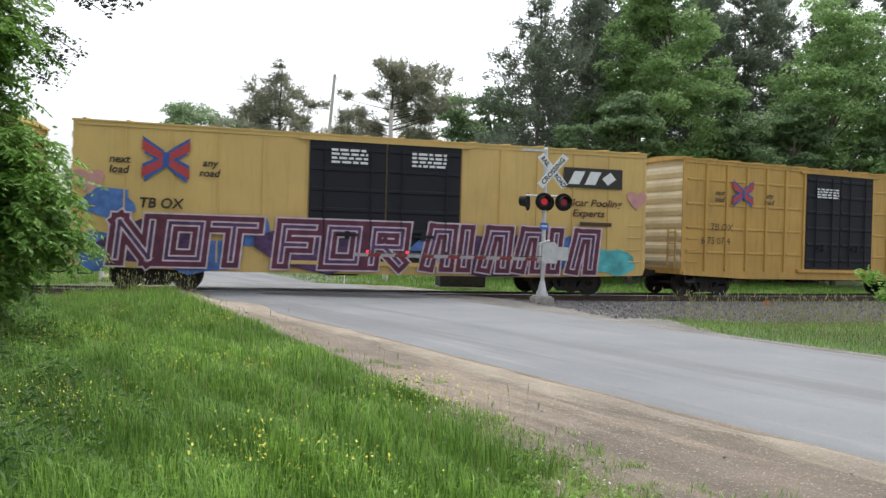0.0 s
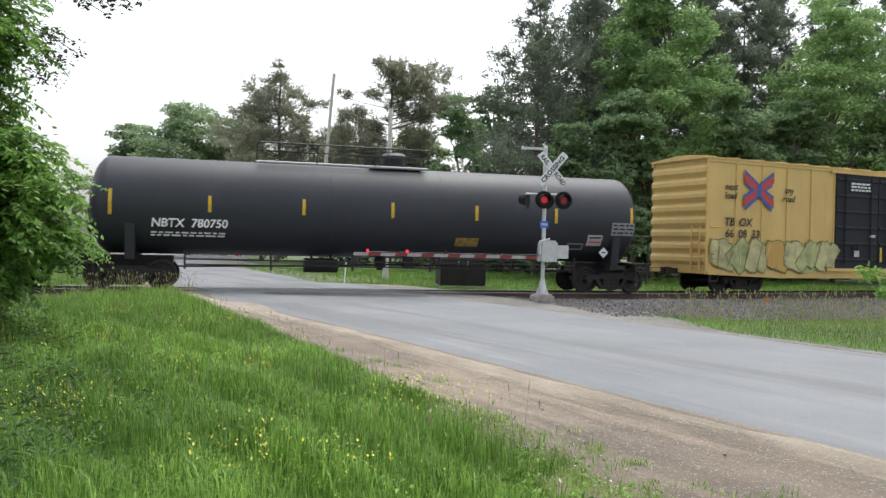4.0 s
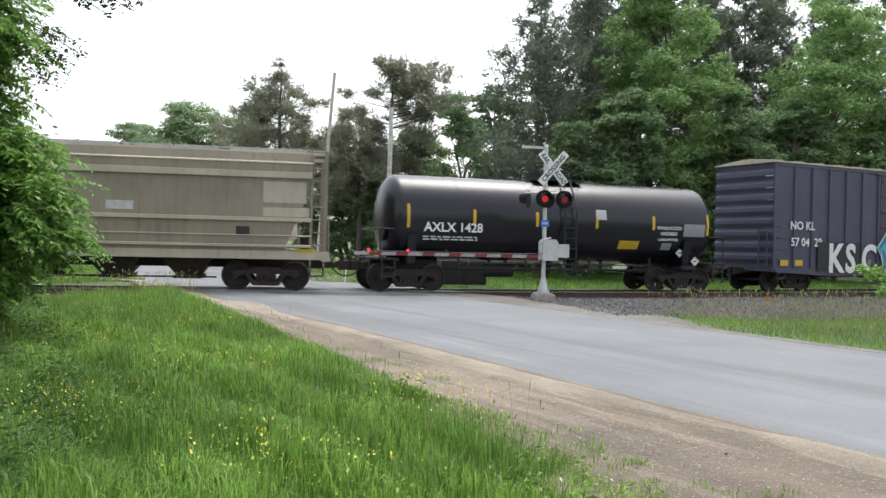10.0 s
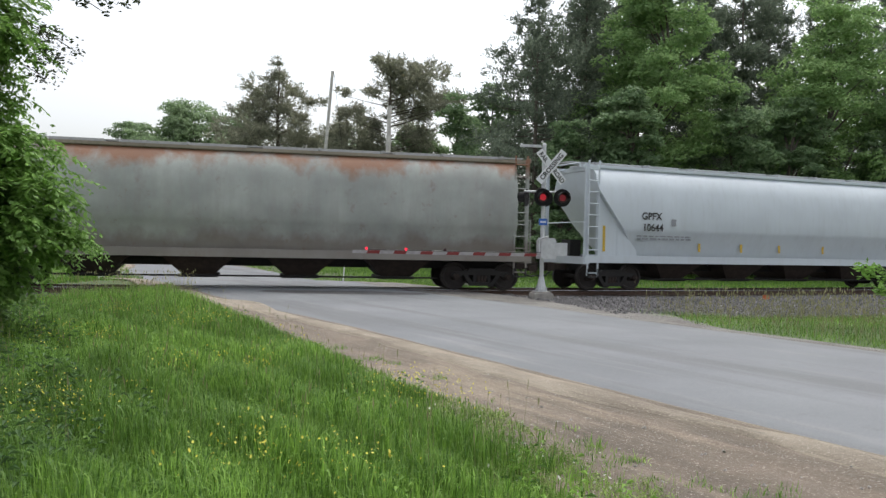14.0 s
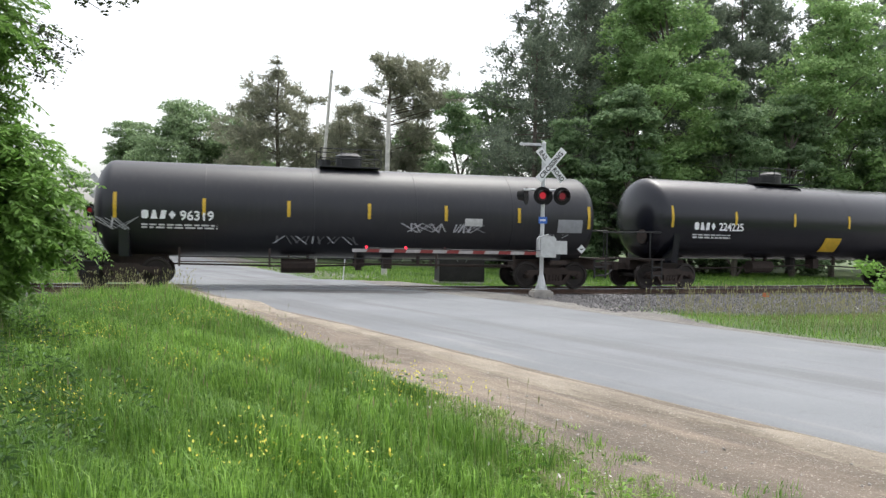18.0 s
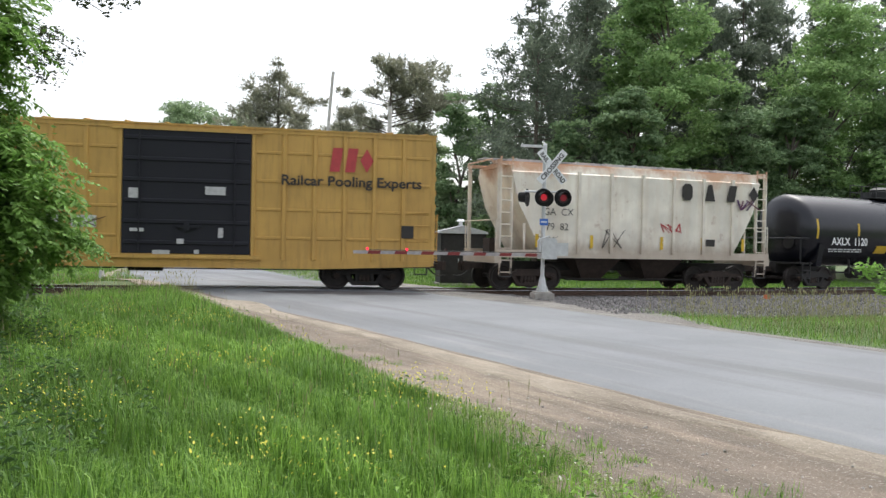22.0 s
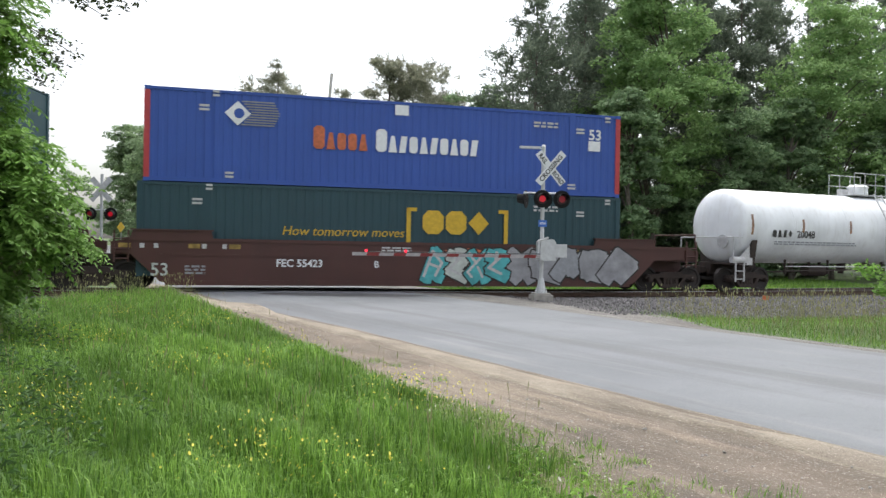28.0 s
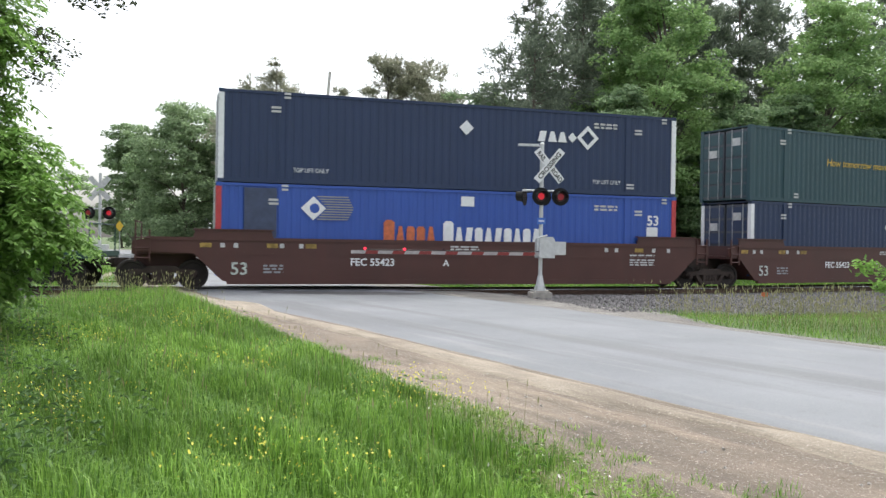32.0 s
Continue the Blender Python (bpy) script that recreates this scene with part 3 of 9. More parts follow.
for s in ss:
    for o, z in prof:
        if s > 0 and o < -2:
            o, z = -2 + (o + 2) * 1.6, -0.2 if o > -6.4 else -0.45
        p = beside(float(s), o + 0.12 * noise.noise((s * 0.7, o, 0.0)))
        r = abs(road_side(p.x, p.y))
        bs.v.append((p.x, p.y, z + 0.03 * noise.noise((s * 2.1, o * 2.3, 1.0)) - (0.12 if r < 4.6 else 0.0)))
w = len(prof)
bs.f = [(i * w + k, (i + 1) * w + k, (i + 1) * w + k + 1, i * w + k + 1) for i in range(len(ss) - 1) for k in range(w - 1)]
thing("ballast_bed", "grey crushed stone ballast under the track", "ballast", kind="structure", shape=bs.mesh("ballast_bed", True), material=BALLAST)
rail_tr = thing("railway_track", "rusty rails on dark wooden sleepers in ballast", "track", kind="structure")
for off in (-0.755, 0.755):
    a = Shape()
    prof = [(-0.07, -0.175), (-0.07, -0.16), (-0.012, -0.13), (-0.012, -0.05), (-0.036, -0.035), (-0.036, -0.006), (0.036, -0.006), (0.036, -0.035), (0.012, -0.05), (0.012, -0.13), (0.07, -0.16), (0.07, -0.175)]
    sv = np.arange(-120, 140, 2.0)
    for s in sv:
        for o, z in prof:
            a.v.append(tuple(beside(float(s), off + o, z)))
    k = len(prof)
    a.f = [(i * k + j, i * k + (j + 1) % k, (i + 1) * k + (j + 1) % k, (i + 1) * k + j) for i in range(len(sv) - 1) for j in range(k)]
    rl = part("rail", a, RAIL_SIDE, rail_tr)
    t = Shape()
    for s in sv:
        for o in (-0.033, 0.033):
            t.v.append(tuple(beside(float(s), off + o, 0.002)))
        for o in (-0.035, 0.035):
            t.v.append(tuple(beside(float(s), off + o, -0.006)))
    t.f = [f for i in range(len(sv) - 1) for f in ((i * 4, i * 4 + 1, i * 4 + 5, i * 4 + 4), (i * 4 + 2, i * 4, i * 4 + 4, i * 4 + 6), (i * 4 + 1, i * 4 + 3, i * 4 + 7, i * 4 + 5))]
    part("running_surface", t, RAIL_TOP, rl, "polished top of the rail")
tie = Shape().box(-0.11, 0.11, -1.3, 1.3, -0.33, -0.165).mesh("sleeper")
for i in range(150):
    s = -38 + i * 0.52
    p, h = track(s)
    if abs(road_side(p.x, p.y)) < 4.3:
        continue
    part("sleeper", tie, TIE_WOOD, rail_tr, at=pose(p.x, p.y, random.uniform(-0.01, 0.005), 0, 0, math.degrees(h) + random.uniform(-1.5, 1.5)))

# loose stones on the near slope of the ballast
rng = np.random.default_rng(5)
st = Shape()
for i in range(17000):
    s = rng.uniform(1.5, 24) if i % 5 else rng.uniform(-14, -9)
    o = -rng.uniform(1.6, 9.3 if s > 0 else 6.6)
    p = beside(float(s), float(o))
    if abs(road_side(p.x, p.y)) < right_edge(p) + 0.15 + 0.25 * rng.uniform(0, 1):
        continue
    z = float(np.interp(o, (-6.6, -5.9, -4.5, -3.0, -1.8), (-0.4, -0.34, -0.28, -0.21, -0.16))) if s < 0 else max(-0.18, ground_height(p.x, p.y) + 0.03)
    r = rng.uniform(0.025, 0.06)
    q = rng.normal(size=(6, 3)) * 0.22 + np.array([(1, 0, 0), (-1, 0, 0), (0, 1, 0), (0, -1, 0), (0, 0, 1), (0, 0, -1)])
    q = q * r + np.array([p.x, p.y, z])
    st.add(q.tolist(), [(0, 2, 4), (2, 1, 4), (1, 3, 4), (3, 0, 4), (2, 0, 5), (1, 2, 5), (3, 1, 5), (0, 3, 5)])
me = bpy.data.meshes.new("loose_stones")
me.from_pydata(st.v, [], st.f)
thing("loose_stones", "loose grey ballast stones", "stones", kind="stuff", shape=me, material=STONE)
pb = Shape()
for i in range(9000):
    t = rng.integers(0, len(ROAD))
    p = ROAD[t]
    if not 1.5 < p.y < 24:
        continue
    d = (ROAD[min(t + 1, len(ROAD) - 1)] - ROAD[t - 1]).normalized()
    o = -HALF_ROAD - rng.uniform(-0.1, 2.8)
    q = p + Vector((d.y, -d.x)) * float(o)
    r = 0.004 + 0.016 * rng.uniform(0, 1) ** 3
    v = rng.normal(size=(6, 3)) * 0.2 + np.array([(1, 0, 0), (-1, 0, 0), (0, 1, 0), (0, -1, 0), (0, 0, 0.8), (0, 0, -0.8)])
    pb.add((v * r + np.array([q.x, q.y, -0.012])).tolist(), [(0, 2, 4), (2, 1, 4), (1, 3, 4), (3, 0, 4), (2, 0, 5), (1, 2, 5), (3, 1, 5), (0, 3, 5)])
me = bpy.data.meshes.new("pebbles")
me.from_pydata(pb.v, [], pb.f)
thing("pebbles", "pale pebbles strewn on the shoulder", "stones", kind="stuff", shape=me, material=CONCRETE)


# ---- grass ----
def blades(name, label, pts, height, width, material, bend=0.35, seed=0, category="grass", seg=2, short=None):
    """pts: (n, 3) roots; one bent tapering blade each."""
    g = np.random.default_rng(seed)
    n = len(pts)
    a = g.uniform(0, 2 * np.pi, n)
    hgt = g.uniform(*height, n)
    if short is not None:
        hgt = hgt * short
    wd = g.uniform(*width, n)
    lean = g.uniform(0.05, bend, n) * hgt
    ax, ay = np.cos(a), np.sin(a)
    fx, fy = -ay, ax
    if seg == 3:
        lv = [(0.0, 0.8, 0.0), (0.5, 1.0, 0.12), (0.85, 0.7, 0.5), (1.0, 0.0, 1.25)]
    elif seg == 2:
        lv = [(0.0, 1.0, 0.0), (0.55, 0.8, 0.3), (1.0, 0.0, 1.0)]
    else:
        lv = [(0.0, 1.0, 0.0), (1.0, 0.0, 1.0)]
    vs = []
    for f, k, q in lv:
        cx, cy, cz = pts[:, 0] + ax * lean * q, pts[:, 1] + ay * lean * q, pts[:, 2] + hgt * f * (1 - 0.12 * q)
        if k > 0:
            vs.append(np.stack([cx - fx * wd * k / 2, cy - fy * wd * k / 2, cz], 1))
            vs.append(np.stack([cx + fx * wd * k / 2, cy + fy * wd * k / 2, cz], 1))
        else:
            vs.append(np.stack([cx, cy, cz], 1))
    m = len(vs)
    verts = np.stack(vs, 1).reshape(-1, 3)
    base = (np.arange(n) * m)[:, None]
    if seg == 3:
        tris = np.concatenate([base + np.array(q) for q in ((0, 1, 3), (0, 3, 2), (2, 3, 5), (2, 5, 4), (4, 5, 6))], 1).reshape(-1, 3)
    elif seg == 2:
        tris = np.concatenate([base + np.array([0, 1, 3]), base + np.array([0, 3, 2]), base + np.array([2, 3, 4])], 1).reshape(-1, 3)
    else:
        tris = (base + np.array([0, 1, 2])).reshape(-1, 3)
    return thing(name, label, category, kind="stuff", shape=tri_mesh(name, verts, tris), material=material)


def tri_mesh(name, verts, tris):
    me = bpy.data.meshes.new(name)
    me.vertices.add(len(verts))
    me.vertices.foreach_set("co", np.asarray(verts, np.float32).ravel())
    me.loops.add(len(tris) * 3)
    me.loops.foreach_set("vertex_index", np.asarray(tris, np.int32).ravel())
    me.polygons.add(len(tris))
    me.polygons.foreach_set("loop_start", np.arange(0, len(tris) * 3, 3, dtype=np.int32))
    me.update(calc_edges=True)
    return me


def scatter(n, x0, x1, y0, y1, keep, seed):
    g = np.random.default_rng(seed)
    x, y = g.uniform(x0, x1, n), g.uniform(y0, y1, n)
    ok = keep(x, y, g)
    x, y = x[ok], y[ok]
    z = np.array([ground_height(float(a), float(b)) for a, b in zip(x, y)])
    return np.stack([x, y, z], 1)


def field(x, y, g, edge=0.0):
    r = near_side(x, y)
    wob = 0.09 * np.sin(x * 2.1 + y * 1.3) + 0.08 * np.sin(x * 5.3 - y * 3.9)
    d = np.array([track_distance(float(a), float(b)) for a, b in zip(x, y)])
    soft = g.uniform(0, 1, len(x)) ** 3 * np.interp(y, (5.4, 10.8), (0.6, 0.24))
    return (r < grass_edge(y) - edge + wob + soft) & (x > -0.61 * y - 1.0) & (d < -3.4)


def tapered(pts):
    """Grass stands in uneven tufts and is lower along the near gravel."""
    x, y = pts[:, 0], pts[:, 1]
    r = near_side(x, y)
    tuft = 0.86 + 0.2 * np.sin(x * 1.7 + 2 * np.sin(y * 1.1)) * np.sin(y * 2.3 + x) + 0.14 * np.sin(x * 7 + y * 5)
    far = np.interp(y, (4, 8, 13.4), (3.5, 1.3, 0.55))
    return np.clip((grass_edge(y) - r) / far + 0.35, 0.25, 1.0) * tuft


def tufted(n, x0, x1, y0, y1, keep, seed, each=9, spread=0.05):
    """Roots in tufts of several."""
    c = scatter(n, x0, x1, y0, y1, keep, seed)
    g = np.random.default_rng(seed + 500)
    q = np.repeat(c, each, 0)
    q[:, :2] += g.normal(size=(len(q), 2)) * spread
    return q


def thinning(x, y, g):
    """The near meadow, thinner towards the gravel."""
    return field(x, y, g) & (g.uniform(0, 1, len(x)) < np.clip((grass_edge(y) - near_side(x, y)) / 1.5, 0.12, 1.0))


roots = np.concatenate([tufted(15500, -6, 2.6, 3, 8.1, thinning, 1, 10, 0.045), tufted(17500, -9, 1, 8.1, 14.1, field, 71, 9, 0.06), tufted(18000, -15, -1, 14.1, 25.3, field, 2, 8, 0.08)])
blades("meadow_grass", "lush green meadow grass beside the road", roots, (0.16, 0.5), (0.004, 0.0105), BLADE, 0.38, 3, short=tapered(roots), seg=3)

roots = scatter(42000, -26, 8, -14, 3, lambda x, y, g: (near_side(x, y) < -HALF_ROAD - 3.2), 32)
roots = np.concatenate([roots, tufted(7000, -9, 3.4, -4.5, 3.1, lambda x, y, g: near_side(x, y) < grass_edge(y) + 0.1 * g.normal(size=len(x)), 38, 8, 0.08), tufted(5000, -22, -4, 2.5, 22, lambda x, y, g: (x < -0.61 * y - 0.8) & (y < 15 + 6 * g.uniform(0, 1, len(x))), 39, 8, 0.1)])
blades("rear_grass", "meadow grass on the near side of the road", roots, (0.1, 0.32), (0.012, 0.03), BLADE, 0.9, 33, seg=1)


def turf(x, y, g):
    r = near_side(x, y)
    k = 0.5 * np.sin(x * 3.1 + y * 1.9) + 0.35 * np.sin(x * 7.3 - y * 5.1) + 0.3 * g.normal(size=len(x))
    return (r < grass_edge(y) + np.interp(y, (4, 8, 12), (0.33, 0.18, 0.09)) * (0.4 + 1.3 * k)) & (r > grass_edge(y) - 2.4)


roots = tufted(9500, -4, 3.4, 3, 13.4, turf, 30, 8, 0.05)
blades("edge_turf", "short ragged turf along the gravel", roots, (0.05, 0.17), (0.005, 0.012), BLADE_PALE, 0.8, 31, seg=1)
roots = scatter(5200, -15, 2, 3.4, 24.8, lambda x, y, g: field(x, y, g, 0.5), 4)
blades("tall_grass", "taller dark green grass tufts", roots, (0.18, 0.34), (0.006, 0.012), BLADE, 0.6, 5, short=tapered(roots))
roots = scatter(900, -15, 1, 4, 25.3, lambda x, y, g: field(x, y, g, 0.2), 6)
blades("seeding_grass", "thin seeding grass stalks", roots, (0.4, 0.75), (0.004, 0.008), BLADE_DRY, 0.3, 7, seg=1)


roots = tufted(900, -2.5, 3.0, 3, 9, turf, 34, 6, 0.05)
blades("straw_stems", "pale dead straw lying in the turf", roots, (0.07, 0.24), (0.004, 0.008), BLADE_DRY, 1.2, 35, seg=1)


def right_verge(x, y, g):
    r = near_side(x, y)
    d = np.array([track_distance(float(a), float(b)) for a, b in zip(x, y)])
    return (r > HALF_ROAD + 0.85 + 0.35 * g.uniform(0, 1, len(x))) & (d < -9.4 - 0.6 * np.sin(x * 1.7) + 3.4 * g.uniform(0, 1, len(x)) ** 4) & (x > 4.6 + 0.7 * g.normal(size=len(x))) & (r > HALF_ROAD + 0.85 + 0.9 * (x < 5.4)) & (x < 0.6 * y + 3)


roots = scatter(130000, 4, 24, 10.7, 34.9, right_verge, 8)
blades("verge_grass", "bright green grass between the road and the ballast", roots, (0.05, 0.2), (0.006, 0.014), BLADE, 0.9, 9, seg=1)


def seed_stalks(name, label, roots, height, seed, fat=1.0):
    """Thin stalks, each with a feathery head."""
    g = np.random.default_rng(seed)
    n = len(roots)
    lean = g.normal(size=(n, 2)) * 0.12
    h = g.uniform(*height, n)[:, None]
    tip = roots + np.concatenate([lean * h, h], 1)
    side = np.array([[0.003, 0, 0]])
    hd = g.uniform(0.05, 0.13, (n, 1))
    low = tip - np.concatenate([lean * hd, hd], 1)
    wd = fat * g.uniform(0.007, 0.018, (n, 1)) * np.array([[1.0, 0, 0]])
    vs = np.stack([roots - side, roots + side, tip, low, (low + tip) / 2 - wd, tip, (low + tip) / 2 + wd], 1).reshape(-1, 3)
    b = (np.arange(n) * 7)[:, None]
    ts = np.concatenate([b + np.array([0, 1, 2]), b + np.array([3, 4, 5]), b + np.array([3, 5, 6])], 1).reshape(-1, 3)
    return thing(name, label, "grass", kind="stuff", shape=tri_mesh(name, vs, ts), material=BLADE_DRY)


roots = scatter(15000, 5, 24, 13.4, 34.9, lambda x, y, g: right_verge(x, y - 0.9 * g.uniform(0, 1, len(x)) ** 2, g) & (np.sin(x * 1.3 + y) > -0.5), 10)
seed_stalks("verge_seed_stalks", "pale seeding stalks along the ballast", roots, (0.3, 0.85), 11)
roots = scatter(2700, -13, -4.5, 20.1, 26.1, lambda x, y, g: field(x, y, g, 0.1) & (np.sin(x * 1.9) + np.sin(y * 2.2 + x) > -0.6), 20)
seed_stalks("track_seed_stalks", "tall seeding grass stalks in front of the rails", roots, (0.35, 0.85), 21, 0.7)
roots = scatter(900, -8, 2, 5.4, 18.8, lambda x, y, g: field(x, y, g, 0.3), 22)
seed_stalks("meadow_seed_stalks", "single seeding stalks in the meadow", roots, (0.35, 0.7), 23, 0.4)


def beyond(x, y, g):
    r = np.abs(near_side(x, y))
    d = np.array([track_distance(float(a), float(b)) for a, b in zip(x, y)])
    return (r > 4.0) & (d > 4.8) & (np.abs(x) < 0.62 * y)


roots = scatter(110000, -34, 26, 29.6, 61.8, beyond, 12)
blades("far_grass", "mown green grass beyond the track", roots, (0.08, 0.3), (0.015, 0.035), BLADE, 0.5, 13, seg=1)


def shoulder_tufts(x, y, g):
    r = near_side(x, y)
    k = np.sin(x * 3.3 + 1) * np.sin(y * 2.7) + 0.4 * np.sin(x * 9 - y * 7)
    return (r < -HALF_ROAD - 1.0) & (r > -HALF_ROAD - 3.6) & (k > 0.75 - 0.5 * np.clip((-r - HALF_ROAD - 1.0) / 2.0, 0, 1))


def gravel_clumps(x, y, g):
    r = near_side(x, y)
    return (r > grass_edge(y) - 0.1) & (r < grass_edge(y) + np.interp(y, (3, 7, 9), (1.5, 0.8, 0.3)) * g.uniform(0, 1, len(x)))


roots = tufted(420, -2.5, 4, 2.6, 9.5, gravel_clumps, 36, 20, 0.05)
roots[:, 2] = -0.03
blades("gravel_clumps", "low green clumps rooted in the gravel", roots, (0.02, 0.075), (0.006, 0.014), BLADE_PALE, 1.3, 37, seg=2)
roots = scatter(70000, -3, 4, 3.1, 13.4, shoulder_tufts, 14)
roots[:, 2] = -0.03
blades("shoulder_tufts", "short grass tufts growing on the gravel", roots, (0.03, 0.11), (0.004, 0.009), BLADE, 0.9, 15, seg=1)


def flowers(name, label, pts, size, material, lift, seed):
    """Small five-petalled cups among the blades, each tilted its own way."""
    g = np.random.default_rng(seed)
    vs, ts = [], []
    for p in pts:
        c = p + np.array([g.normal() * 0.03, g.normal() * 0.03, g.uniform(*lift)])
        s = g.uniform(*size)
        k = len(vs)
        tx, ty = g.normal(size=2) * 0.7
        vs.append(c - np.array([0, 0, s * 0.5]))
        for i in range(5):
            a = 2 * np.pi * i / 5
            vs.append(c + np.array([s * np.cos(a), s * np.sin(a), s * (tx * np.cos(a) + ty * np.sin(a))]))
        ts += [(k, k + 1 + i, k + 1 + (i + 1) % 5) for i in range(5)]
    return thing(name, label, "flowers", kind="stuff", shape=tri_mesh(name, np.array(vs), np.array(ts)), material=material)


def sprays(pts, seed):
    """Several roots round each point."""
    g = np.random.default_rng(seed)
    q = np.repeat(pts, g.integers(2, 16, len(pts)), 0)
    q[:, :2] += g.normal(size=(len(q), 2)) * 0.16
    return q[near_side(q[:, 0], q[:, 1]) < grass_edge(q[:, 1]) - 0.3]


flowers("yellow_flowers", "small yellow buttercups scattered in the grass", sprays(scatter(1300, -6, 1.5, 4.6, 15.5, lambda x, y, g: field(x, y, g, 0.3) & (near_side(x, y) > -9.0 - 0.1 * y) & (np.sin(x * 1.9 + 0.7 * y) * np.sin(y * 1.35 + 1.0 - 0.4 * x) > 0.35), 16), 24), (0.0045, 0.009), PETAL, (0.26, 0.5), 17)
flowers("white_clover", "white clover heads low in the grass", scatter(420, -2.5, 2.4, 3.4, 8.7, turf, 18), (0.006, 0.011), PETAL_WHITE, (0.05, 0.16), 19)


# ---- trees ----
def leaf_mesh(name, centres, size, seed, flat=0.35, long=1.6, faces=None, along=None):
    """One folded pointed leaf (or needle tuft) at each centre; faces: which way each looks, along: which way each points."""
    g = np.random.default_rng(seed)
    n = len(centres)
    d = g.normal(size=(n, 3))
    d[:, 2] *= flat
    if along is not None:
        d = d * 0.45 + along
    w = np.cross(d, g.normal(size=(n, 3)) if faces is None else faces)
    d /= np.linalg.norm(d, axis=1)[:, None]
    w /= np.linalg.norm(w, axis=1)[:, None] + 1e-9
    u = np.cross(d, w)
    s = g.uniform(*size, n)[:, None]
    vs = np.stack([centres - d * s * long / 2, centres + w * s * 0.45 + u * s * 0.12, centres + d * s * long / 2, centres - w * s * 0.45 + u * s * 0.12], 1).reshape(-1, 3)
    b = (np.arange(n) * 4)[:, None]
    ts = np.concatenate([b + np.array([0, 1, 2]), b + np.array([0, 2, 3])], 1).reshape(-1, 3)
    return tri_mesh(name, vs, ts)


def unit(a):
    return a / (np.linalg.norm(a, axis=-1, keepdims=True) + 1e-9)


def limb(s, pts, r0, r1, n=7):
    for i in range(len(pts) - 1):
        a, b = i / (len(pts) - 1), (i + 1) / (len(pts) - 1)
        s.cyl(pts[i], pts[i + 1], r0 + (r1 - r0) * a, n, r0 + (r1 - r0) * b)


def broad_tree(label, x, y, height, spread, seed, leaves=9000, size=(0.13, 0.27), low=0.25, material=None, lobes=16, group="trees beyond the track", trunk_r=0.22):
    g = np.random.default_rng(seed)
    z0 = ground_height(x, y)
    ob = thing("broadleaf_tree", label, "tree", group, at=(x, y, z0))
    top = height
    s = Shape()
    bend = [Vector((g.normal() * 0.15 * i, g.normal() * 0.15 * i, top * 0.85 * i / 5)) for i in range(6)]
    bend[0] = Vector((0, 0, -0.2))
    limb(s, bend, trunk_r, 0.05)
    part("trunk", s, BARK, ob)
    cs, rs = [], []
    for i in range(lobes):
        f = (i + 0.5) / lobes
        z = top * (low + (0.94 - low) * f)
        prof = math.sin(math.pi * min(1, 0.22 + 0.75 * f)) ** 0.7
        a = i * 2.4 + g.uniform(-0.5, 0.5)
        rr = spread * prof * g.uniform(0.35, 0.8)
        c = Vector((rr * math.cos(a), rr * math.sin(a), z))
        cs.append(np.array(c))
        rs.append(spread * g.uniform(0.24, 0.42))
        k = Shape()
        st = bend[min(5, int(f * 4) + 1)]
        st = Vector((st.x, st.y, min(st.z, z - 0.1 * top)))
        m1 = st.lerp(c, 0.5) + Vector((0, 0, 0.04 * top))
        limb(k, [st, m1, c], 0.09, 0.02, 5)
        part("limb", k, BARK, ob)
    # each lobe carries domed sprays of leaves that lie open to the sky
    n = int(leaves * 1.9)
    each = 11
    d = unit(g.normal(size=(lobes * each, 3)) + np.array([0, 0, 0.35]))
    hub = np.repeat(np.array(cs), each, 0) + d * np.repeat(np.array(rs), each)[:, None] * g.uniform(0.45, 1.2, (lobes * each, 1)) * np.array([1, 1, 0.9])
    rad = np.repeat(np.array(rs), each) * g.uniform(0.28, 0.62, lobes * each)
    pick = g.choice(lobes * each, n, p=rad ** 2 / (rad ** 2).sum())
    o = g.normal(size=(n, 3))
    o[:, 2] = np.abs(o[:, 2]) - 0.25
    o = unit(o)
    pos = hub[pick] + o * rad[pick][:, None] * g.uniform(0.6, 1.25, (n, 1)) * np.array([1.1, 1.1, 0.66])
    up = unit(o * 1.0 + np.array([0, 0, 0.28]) + g.normal(size=(n, 3)) * 0.4)
    part("crown", leaf_mesh("crown", pos, (size[0] * 0.8, size[1] * 0.82), seed + 1, 0.5, faces=up), material or LEAF, ob)
    return ob


